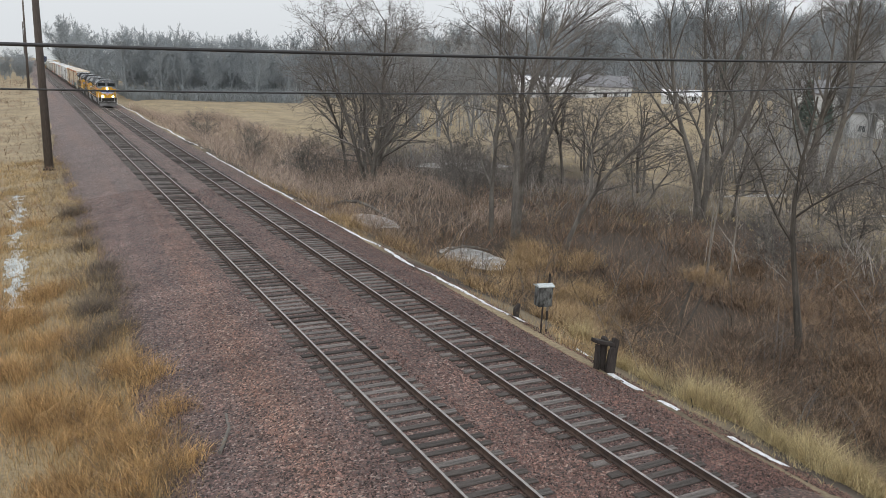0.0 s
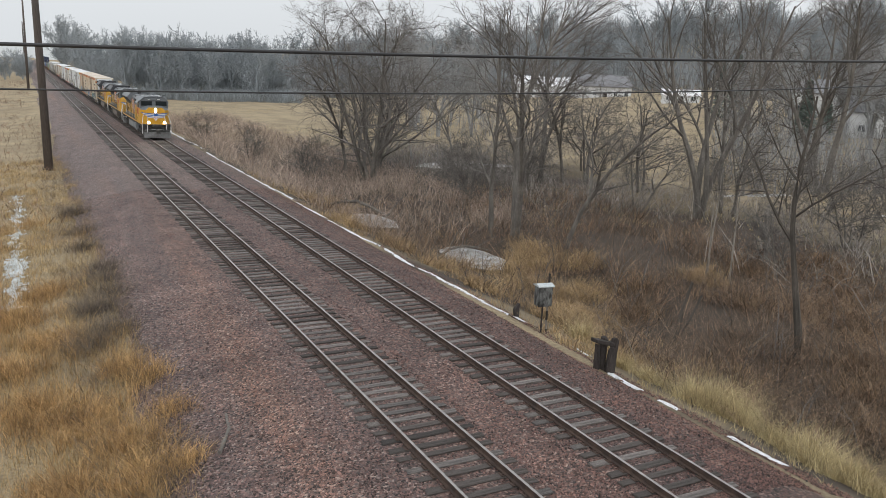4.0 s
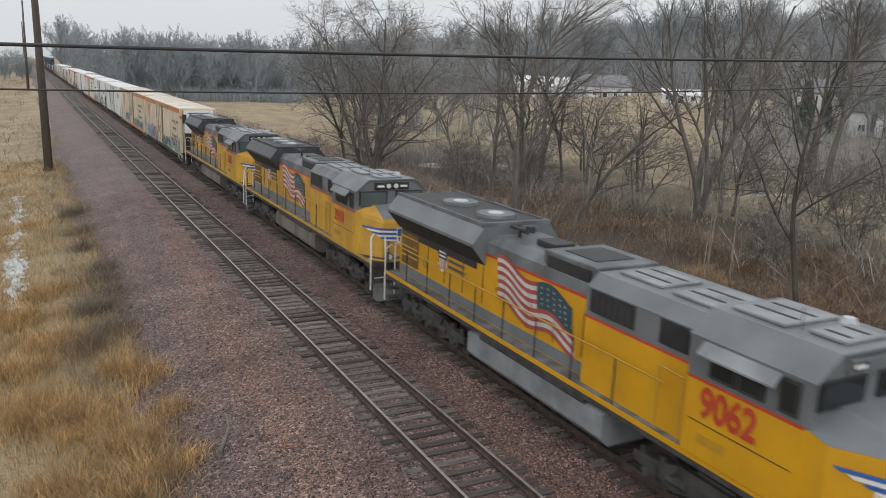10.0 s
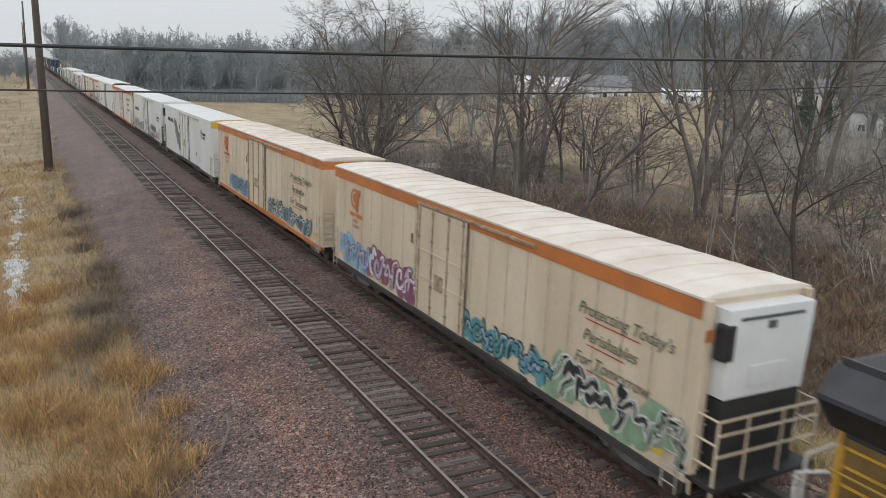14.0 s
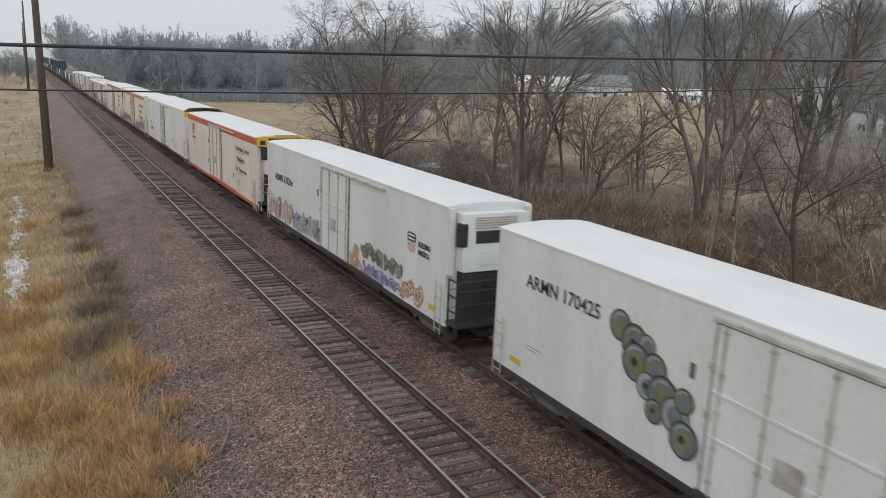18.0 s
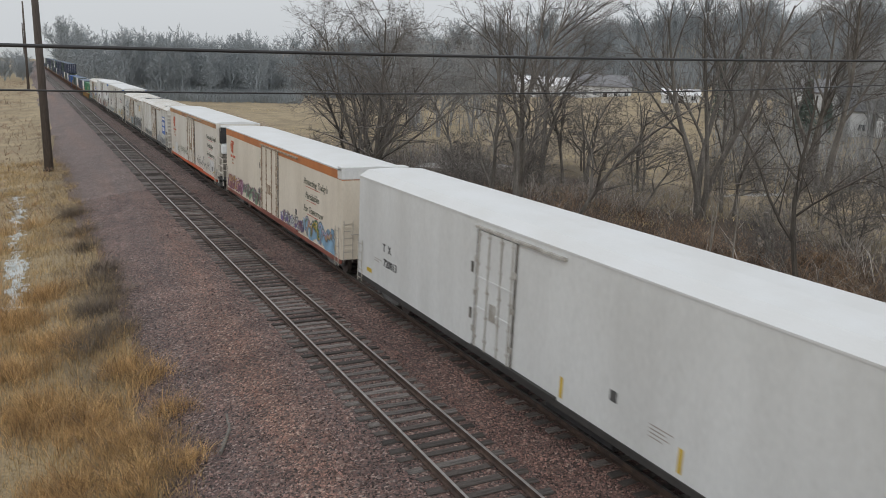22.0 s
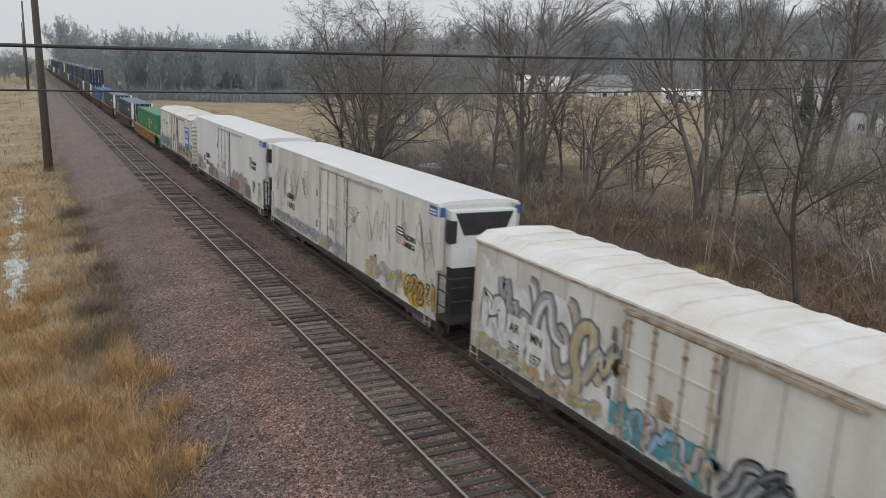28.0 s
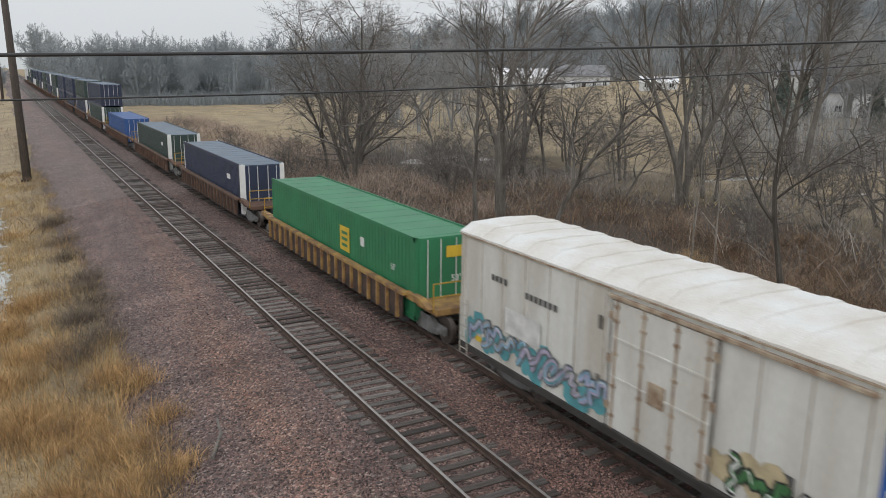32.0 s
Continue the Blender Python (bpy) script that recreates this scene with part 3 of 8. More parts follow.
    mid = [tree("middle", 60 + k, "leafless tree beside the houses, mist put into its grey colour", "mid_haze_twig") for k in range(3)]
    misty = [tree("misty", 70 + k, "distant leafless tree, mist painted in as soft grey", "far_haze_twig") for k in range(3)]
    far = [tree("distant", 50 + k, "distant leafless tree, mist painted in as grey", "far_haze_twig") for k in range(3)]
    rng = random.Random(77)
    for i in range(150):                                 # wood beyond the straw field, well clear of the line
        a = radians(rng.uniform(2.2, 16.0))
        r = max(rng.uniform(242, 330), 26 / math.sin(a))
        put(misty[i % 3], EYE[0] + r * math.sin(a), r * math.cos(a), rng.uniform(0, 360), rng.uniform(0.9, 1.2) * max(1, r / 330), "distant wood", rng.uniform(0.85, 1.15) * max(1, r / 330))
    for i in range(70):                                  # wooded rise behind the houses
        a = radians(13 + 47 * (i + rng.random()) / 70)
        r = rng.uniform(290, 420)
        put(far[i % 3], EYE[0] + r * math.sin(a), r * math.cos(a), rng.uniform(0, 360), rng.uniform(1.0, 1.4), "wooded rise")
    sticks = []
    for i in range(36000):
        a = radians(rng.uniform(10, 62))
        r = 274 + 186 * rng.random()
        x, y = EYE[0] + r * math.sin(a), r * math.cos(a)
        h = rng.uniform(6, 19) * (0.75 + 0.4 * noise.noise(Vector((math.degrees(a) * 0.5, r * 0.02, 0))))
        sticks.append((x, y, ground_z(x, y) - 0.3, h, rng.gauss(0, 0.3) * h, rng.gauss(0, 0.3) * h, rng.uniform(0.14, 0.36)))
    # the hill's haze is part of the stick colour
    blades("hill_woods", M["hill_haze_twig"], sticks, "dense leafless woods on the hill behind the houses", "woods", 8, 2)
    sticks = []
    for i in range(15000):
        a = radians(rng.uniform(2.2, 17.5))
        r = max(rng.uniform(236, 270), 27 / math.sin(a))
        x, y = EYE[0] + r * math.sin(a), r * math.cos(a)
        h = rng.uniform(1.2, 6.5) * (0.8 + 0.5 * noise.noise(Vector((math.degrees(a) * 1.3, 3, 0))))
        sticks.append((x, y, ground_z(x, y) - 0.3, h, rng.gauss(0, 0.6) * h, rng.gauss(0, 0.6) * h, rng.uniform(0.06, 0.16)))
    blades("far_woods", M["far_haze_twig"], sticks, "dense leafless woods with mist painted in as blue-grey", "woods", 9, 2)
    sticks = []
    for i in range(26000):
        a = radians(rng.uniform(25, 62))
        r = rng.uniform(95, 300)
        x, y = EYE[0] + r * math.sin(a), r * math.cos(a)
        if patch(x, y, 0.025, 12) < 0.5 or (a < radians(36) and r > 130 and rng.random() < 0.7) or radians(31.5) < a < radians(46.5):
            continue
        h = rng.uniform(1.5, 7)
        sticks.append((x, y, ground_z(x, y) - 0.3, h, rng.gauss(0, 0.35) * h, rng.gauss(0, 0.35) * h, rng.uniform(0.05, 0.12)))
    # grey of the thicket includes painted haze
    blades("mid_woods", M["mid_haze_twig"], sticks, "leafless thicket around the houses", "woods", 10, 2)
    for i in range(30):                                  # trees round the houses
        a = radians(rng.choice((rng.uniform(24, 31.5), rng.uniform(47, 60))))
        r = rng.uniform(125, 230)
        put(mid[i % 3], EYE[0] + r * math.sin(a), r * math.cos(a), rng.uniform(0, 360), rng.uniform(0.9, 1.3), "trees round the houses")
    for i in range(14):
        a = radians(rng.uniform(-1.6, 1.0))
        r = rng.uniform(330, 420)
        put(far[i % 3], EYE[0] + r * math.sin(a), r * math.cos(a), rng.uniform(0, 360), rng.uniform(0.5, 0.7), "distant wood")
    for t in list(protos.values()) + mid + misty + far:                # the first of each kind stands in the outer wood
        i = len(used)
        used[i] = t
        x, y = (150 + 14 * i, 300 + 9 * (i % 4)) if t not in far + misty else (95 + 15 * i, 262 + 3 * i)
        t.location = (x, y, ground_z(x, y))
        tagged(t, group="wooded rise")


def blades(name, mat, spots, label, category, seed, sides=3):
    """spots: rows of x, y, z, height, lean x, lean y, width: bent, tapering stems, all in one mesh."""
    s = np.asarray(spots, dtype=float)
    n = len(s)
    rng = np.random.default_rng(seed)
    a0 = rng.random(n) * math.tau
    rows = []
    for f, w, bend in ((0.0, 1.0, 0.0), (0.55, 0.75, 0.35), (1.0, 0.12, 1.0)):
        for j in range(sides):
            a = a0 + j * math.tau / sides if sides > 2 else a0 + j * math.pi
            rows.append(np.stack([s[:, 0] + s[:, 4] * bend + np.cos(a) * s[:, 6] * w / 2, s[:, 1] + s[:, 5] * bend + np.sin(a) * s[:, 6] * w / 2, s[:, 2] + s[:, 3] * f * (1 - 0.15 * bend)], 1))
    v = np.stack(rows, 1).reshape(-1, 3)
    k = 3 * sides
    quads = []
    for r in range(2):
        for j in range(sides if sides > 2 else 1):
            quads.append((r * sides + j, r * sides + (j + 1) % sides, (r + 1) * sides + (j + 1) % sides, (r + 1) * sides + j))
    f = (np.arange(n)[:, None, None] * k + np.array(quads)[None]).reshape(-1, 4)
    me = bpy.data.meshes.new(name)
    me.vertices.add(len(v))
    me.vertices.foreach_set("co", v.ravel())
    me.loops.add(f.size)
    me.loops.foreach_set("vertex_index", f.ravel().astype(np.int32))
    me.polygons.add(len(f))
    me.polygons.foreach_set("loop_start", np.arange(0, f.size, 4, dtype=np.int32))
    me.update(calc_edges=True)
    me.materials.append(mat)
    return tagged(new(name, me), label, category, kind="stuff")


def scatter(seed, tufts, per, area, height, spread, width, keep=None):
    """Tufts of stems over area = x0, x1, y0, y1; keep(x, y) thins them."""
    rng = np.random.default_rng(seed)
    rows = []
    x0, x1, y0, y1 = area
    for _ in range(tufts):
        x = rng.uniform(x0, x1)
        y = y0 + (y1 - y0) * rng.random() ** 1.5
        if keep and rng.random() > keep(x, y):
            continue
        z = ground_z(x, y) - 0.05
        big = rng.uniform(0.6, 1.3)
        for _ in range(per):
            dx, dy = rng.normal(0, spread, 2)
            h = rng.uniform(*height) * big
            lx, ly = rng.normal(0, 0.32, 2) * h + np.array((dx, dy)) * 0.5
            rows.append((x + dx, y + dy, z, h, lx, ly, rng.uniform(0.6, 1.3) * width))
    return rows


def patch(x, y, k, seed):
    return min(1, max(0, 0.5 + 1.6 * noise.noise(Vector((x * k, y * k, seed)))))


def tangle(seed, count, per, area, height, spread, width, keep=None, power=1.4, lean=0.75):
    """Bushes of arching stems that cross one another, each with side twigs in all directions."""
    rng = np.random.default_rng(seed)
    rows = []
    x0, x1, y0, y1 = area
    for _ in range(count):
        x = rng.uniform(x0, x1)
        y = y0 + (y1 - y0) * rng.random() ** power
        if keep and rng.random() > keep(x, y):
            continue
        z = ground_z(x, y) - 0.05
        big = rng.uniform(0.5, 1.35)
        way = rng.normal(0, 0.4, 2)
        for _ in range(per):
            dx, dy = rng.normal(0, spread, 2)
            h = rng.uniform(*height) * big
            lx, ly = (rng.normal(0, lean, 2) + way) * h + np.array((dx, dy)) * 0.6
            w = rng.uniform(0.5, 1.5) * width
            rows.append((x + dx, y + dy, z, h, lx, ly, w))
            for f in (0.35, 0.6, 0.85):
                k = f * f
                hh = h * rng.uniform(0.15, 0.4)
                tx, ty = rng.normal(0, 1.1, 2) * hh
                rows.append((x + dx + lx * k, y + dy + ly * k, z + h * f * 0.93, hh * rng.uniform(-0.2, 1.0), tx, ty, w * 0.6))
    return rows


GOLD = [(14.6, 40.4, 2.2), (16.2, 42.4, 1.8), (10.8, 30.1, 1.9), (13.6, 33.5, 1.7), (9.2, 28.7, 1.3), (11.5, 42.9, 1.0), (7.2, 33.4, 0.9), (8.0, 39.3, 1.1), (8.5, 46.0, 1.2), (8.9, 27.1, 1.1), (12.0, 36.5, 1.4), (7.0, 52.0, 1.3), (17.5, 38.0, 1.2), (22.5, 33.0, 1.3), (9.0, 62.0, 2.0)]
PALE = [(7.0, 24.7, 0.45, 1.2), (6.3, 21.5, 0.5, 0.9), (6.7, 20.2, 0.45, 0.8), (7.5, 18.4, 0.8, 1.35), (8.3, 17.7, 0.75, 1.5), (7.5, 16.8, 0.55, 1.2), (7.3, 15.2, 0.5, 0.9), (7.5, 14.1, 0.7, 1.3), (7.3, 12.7, 0.75, 1.3), (6.8, 11.4, 0.5, 1.0)]
RUSSET = [(-12.0, 22.5, 1.2), (-10.6, 25.6, 0.7), (-10.0, 24.4, 0.6), (-11.0, 20.5, 1.0), (-13.2, 24.0, 1.0), (-9.8, 21.6, 0.5), (-10.9, 18.4, 0.8), (-12.6, 19.0, 1.1), (-13.8, 27.6, 1.0), (-9.9, 18.6, 0.5), (-12.6, 29.5, 0.9), (-14.0, 33.0, 1.3), (-12.6, 36.0, 0.9)]
LEAFY = [(15.6, 17.6, 1.0), (18.0, 19.6, 1.2), (13.6, 16.2, 0.9), (24.0, 25.0, 1.5), (27.5, 27.0, 1.6), (30.5, 30.0, 1.5), (21.0, 28.5, 1.3), (26.5, 33.5, 1.3), (12.3, 20.2, 0.8), (33.0, 33.0, 1.6), (22.5, 22.5, 1.2), (10.6, 24.5, 0.8), (14.5, 30.0, 1.2), (17.0, 33.0, 1.3)]
WEEDS = [(-10.9, 32.5, 0.8), (-10.2, 34.2, 0.6), (-10.1, 38.5, 0.7), (-11.4, 28.4, 0.7), (-10.6, 43.5, 0.6), (-10.6, 54.0, 0.8), (-10.5, 29.6, 0.6), (-10.3, 36.4, 0.6), (-10.5, 48.0, 0.6)]


def clumps(seed, spots, tufts, per, height, spread, width, lean=0.3):
    """Grass in heaps: spots = rows of x, y, radius (and a scale of height)."""
    rng = np.random.default_rng(seed)
    rows = []
    for spot in spots:
        cx, cy, rad = spot[:3]
        tall = spot[3] if len(spot) > 3 else 1.0
        for _ in range(int(tufts * rad * rad)):
            x, y = cx + rng.normal(0, 0.55) * rad, cy + rng.normal(0, 0.55) * rad
            z = ground_z(x, y) - 0.05
            big = rng.uniform(0.5, 1.25) * tall
            way = rng.normal(0, 0.3, 2)
            for _ in range(per):
                dx, dy = rng.normal(0, spread, 2)
                h = rng.uniform(*height) * big
                lx, ly = (rng.normal(0, lean, 2) + way) * h + np.array((dx, dy)) * 0.8
                rows.append((x + dx, y + dy, z, h, lx, ly, rng.uniform(0.6, 1.4) * width))
    return rows


def make_brush():
    def dense(x, y):
        if x < 8.0 - 0.02 * y and y < 30:
            return 0.06
        for cx, cy, rx, ry in POOLS:
            if math.hypot((x - cx) / rx, (y - cy) / ry) < 0.75 + 0.5 * patch(x, y, 0.5, 3):
                return 0.0
        for cx, cy, rad in GOLD:
            if math.hypot(x - cx, y - cy) < rad:
                return 0.12
        return 0.25 + 0.75 * patch(x, y, 0.2, 1)
    blades("brush", M["brush"], tangle(1, 4300, 7, (5.8, 34, 6, 62), (0.6, 2.1), 0.4, 0.02, dense, 1.55), "tangle of leafless brown brush covering the creek bank", "brush", 1, 2)
    blades("thicket", M["thicket"], tangle(9, 2300, 7, (8.0, 27, 8, 31), (0.4, 1.6), 0.35, 0.013, dense, 1.2, 0.95), "dense grey-brown tangle of thin bramble stems", "brush", 19, 2)
    blades("saplings", M["twig"], tangle(6, 420, 2, (7.5, 34, 8, 60), (1.6, 3.6), 0.25, 0.034, dense, 1.3, 0.16), "thin dark saplings standing up out of the brush", "saplings", 6, 3)
    blades("red_brush", M["brush_red"], tangle(2, 2200, 7, (7.5, 40, 6, 66), (0.6, 1.9), 0.4, 0.022, lambda x, y: dense(x, y) * patch(x, y, 0.15, 5), 1.5), "reddish-brown leafless bramble and dogwood stems", "brush", 2, 2)
    blades("far_brush", M["far_brush"], tangle(3, 4200, 6, (26, 86, 20, 104), (0.8, 3.2), 0.8, 0.045, lambda x, y: patch(x, y, 0.06, 9) * (1 - 0.85 * step(40, 58, x + 0.1 * y)), 1.0), "leafless brush between the creek and the field", "brush", 3, 2)
    blades("bank_brush", M["bank_haze_twig"], tangle(4, 5600, 5, (5.2, 26, 50, 175), (0.7, 2.1), 0.6, 0.035, lambda x, y: 0.95 * step(26, 20, x) if x > 20 else 0.4 + 0.6 * patch(x, y, 0.12, 4), 1.0, 0.6), "brown brush along the foot of the embankment", "brush", 4, 2)
    blades("field_brush", M["brush_red"], tangle(7, 4200, 4, (-60, -11.4, 52, 330), (0.3, 1.1), 0.9, 0.04, lambda x, y: 0.3 + 0.7 * patch(x, y, 0.05, 6), 1.2), "low brown brush over the field beside the line", "brush", 7, 2)
    blades("leafy_brush", M["russet_leaf"], clumps(56, LEAFY, 30, 18, (0.3, 1.2), 0.34, 0.02, 0.75), "brown shrubs with dead leaves still on the twigs", "brush", 21, 2)
    blades("track_weeds", M["weed"], tangle(5, 2200, 5, (-12.0, -9.8, 17, 120), (0.2, 0.7), 0.25, 0.012, lambda x, y: 0.25 + 0.75 * patch(x, y, 0.25, 3)) + clumps(55, WEEDS, 190, 8, (0.3, 1.1), 0.2, 0.012, 0.7), "dark dead weeds along the ballast edge", "weeds", 5, 2)


def make_grass():
    blades("dry_grass", M["grass"], scatter(11, 11500, 13, (-20, -9.9, 12.5, 85), (0.14, 0.55), 0.17, 0.012, lambda x, y: 0.4 + 0.6 * patch(x, y, 0.3, 2)), "matted golden dry grass beside the ballast", "grass", 11, 2)
    blades("tall_red_grass", M["grass_red"], clumps(12, RUSSET, 130, 18, (0.3, 0.9), 0.13, 0.011, 0.38) + scatter(16, 2600, 14, (-18, -10.4, 13, 60), (0.3, 0.95), 0.16, 0.013, lambda x, y: patch(x, y, 0.22, 6) ** 2), "tall russet clumps of dry grass", "grass", 12, 2)
    blades("pale_grass", M["grass_pale"], clumps(13, PALE, 190, 18, (0.35, 1.0), 0.12, 0.010, 0.42) + scatter(17, 260, 12, (4.6, 8.0, 8, 26), (0.15, 0.4), 0.15, 0.014, lambda x, y: 0.2 + 0.8 * patch(x, y, 0.3, 4)), "pale yellow dry grass along the embankment", "grass", 13, 2)
    blades("bank_grass", M["bank_grass"], clumps(14, GOLD, 46, 18, (0.35, 1.05), 0.18, 0.022, 0.45) + scatter(18, 1500, 12, (4.5, 15, 22, 80), (0.25, 0.7), 0.22, 0.024, lambda x, y: patch(x, y, 0.16, 8) ** 1.5 * (0.9 if x < 9 else 0.35)), "golden dry grass between the brush", "grass", 14, 2)
    blades("field_grass", M["grass_pale"], scatter(15, 3000, 10, (20, 120, 30, 200), (0.2, 0.5), 0.6, 0.05, lambda x, y: patch(x, y, 0.04, 2)), "short straw-coloured grass of the field", "grass", 15, 2)


make_trees()
make_brush()
make_grass()


# ---- things beside the line ----
def make_poles():
    for x, y, h, r, label in ((-11.36, 76.0, 24, 0.37, "tall rust-brown steel utility pole in dry weeds"), (-11.8, 243.0, 23, 0.36, "tall rust-brown utility pole far along the line"), (-11.8, 410.0, 23, 0.36, "tall rust-brown utility pole, faint in the mist")):
        e = tagged(new("utility_pole"), label, "pole", "poles along the line")
        e.location, e.rotation_euler = (x, y, ground_z(x, y)), (0, radians(-0.9 if y < 100 else 0), 0)
        bm = BM()
        tube(bm, (0, 0, -0.6), (0, 0, h), r, r * 0.55, 16)
        part("shaft", bm, M["pole"], e, smooth=True)
        bm = BM()
        tube(bm, (0, 0, -0.3), (0, 0, 0.18), r * 1.35, r * 1.3, 16)
        part("footing", bm, M["iron"], e)


def make_wires():
    for name, c0, c1, c2, r, label in (("thick_cable", 9.3245, 0.0401, 0.00074, 0.021, "thick black cable strung across above the tracks"),
                                       ("thin_cable", 8.8375, 0.0513, 0.00165, 0.0105, "thin black cable strung across below the thick one")):
        bm = BM()
        pts = [Vector((x, 10.0, c0 + c1 * x + c2 * x * x)) for x in np.arange(-34, 31, 1.0)]
        prev = None
        for p in pts:
            ring = [bm.verts.new((p.x, p.y + r * math.cos(a), p.z + r * math.sin(a))) for a in (k * math.tau / 8 for k in range(8))]
            if prev:
                for k in range(8):
                    bm.faces.new((prev[k], prev[(k + 1) % 8], ring[(k + 1) % 8], ring[k]))
            prev = ring
        tagged(part(name, bm, M["wire"], smooth=True), label, "cable", "cables over the line")


def snow_cells(bm, x0, x1, y0, y1, dx, dy, depth, base):
    """A thin crust of snow over small cells: depth(x, y) > 0 is where it lies, base(x, y) the ground below."""
    rng = random.Random(8)
    nx, ny = int((x1 - x0) / dx), int((y1 - y0) / dy)
    grid = {}

    def corner(i, j):
        if (i, j) not in grid:
            x, y = x0 + i * dx, y0 + j * dy
            d = max(0.0, min(1.0, depth(x, y) * 2.2))
            x, y = x + rng.uniform(-0.35, 0.35) * dx, y + rng.uniform(-0.35, 0.35) * dy
            grid[i, j] = bm.verts.new((x, y, base(x, y) + 0.035 + 0.06 * d))
        return grid[i, j]
    for j in range(ny):
        for i in range(nx):
            if depth(x0 + (i + 0.5) * dx, y0 + (j + 0.5) * dy) > 0:
                bm.faces.new((corner(i, j), corner(i + 1, j), corner(i + 1, j + 1), corner(i, j + 1)))


def snow_strip():
    bm = BM()

    def edge(x, y):
        mid = 4.24 + 0.16 * noise.noise(Vector((0, y * 0.5, 2))) + (0.8 if 20.5 < y < 23 else 0.3 if 24 < y < 26 else 0.25 if y < 15 else 0)
        w = 0.17 * (1 if y < 40 else 1.35) + 0.24 * noise.noise(Vector((0, y * 0.42, 5))) + 0.1 * noise.noise(Vector((0, y * 1.6, 9)))
        gap = noise.noise(Vector((3, y * 0.3, 1))) + 0.16
        if y < 26:
            gap = 1.0 if any(a < y < b for a, b in ((12.7, 14.5), (16.3, 17.1), (18.1, 20.0), (21.5, 22.8), (25.0, 25.9))) else -1.0
            w = max(w, 0.17)
        elif y < 33:
            gap, w = 1.0, max(w, 0.12)
        return w - abs(x - mid) + 0.2 * noise.noise(Vector((x * 5, y * 3, 0))) if gap > -0.12 else -1
    side = lambda x, y: bed_z(x, y) if x < 4.15 else max(ground_z(x, y), bed_z(4.15, y) - 0.35 * (x - 4.15))
    snow_cells(bm, 3.8, 5.4, 11, 60, 0.07, 0.12, edge, side)
    snow_cells(bm, 3.8, 4.8, 60, 190, 0.12, 0.5, edge, side)
    tagged(part("snow_remnants", bm, M["snow"], smooth=True), "thin broken line of old snow at the ballast edge", "snow", kind="stuff")
    bm = BM()

    def trough(x, y):
        mid = -13.75 + 0.3 * noise.noise(Vector((0, y * 0.16, 4)))
        w = 0.34 + 0.4 * noise.noise(Vector((1, y * 0.2, 8)))
        return (w - abs(x - mid)) * 0.8 + 0.5 * noise.noise(Vector((x * 2.6, y * 1.3, 3))) + 0.2 * noise.noise(Vector((x * 7, y * 4, 6))) - 0.08
    snow_cells(bm, -14.8, -12.7, 35, 64, 0.09, 0.2, trough, ground_z)
    tagged(part("snow_patches", bm, M["slush"], smooth=True), "melting snow and ice lying in matted grass", "snow", kind="stuff")


def make_pools():
    rng = random.Random(3)
    for i, (x, y, rx, ry) in enumerate(POOLS):
        bm = BM()
        ring = [bm.verts.new((x + rx * 1.15 * rng.uniform(0.85, 1.1) * math.cos(a), y + ry * 1.15 * rng.uniform(0.85, 1.1) * math.sin(a), -3.28)) for a in (k * math.tau / 22 for k in range(22))]
        f = bm.faces.new(ring)
        bmesh.ops.triangulate(bm, faces=[f])
        tagged(part("water_%d" % (i + 1), bm, M["ice"]), "frozen grey creek pool with patches of snow", "ice", kind="structure")


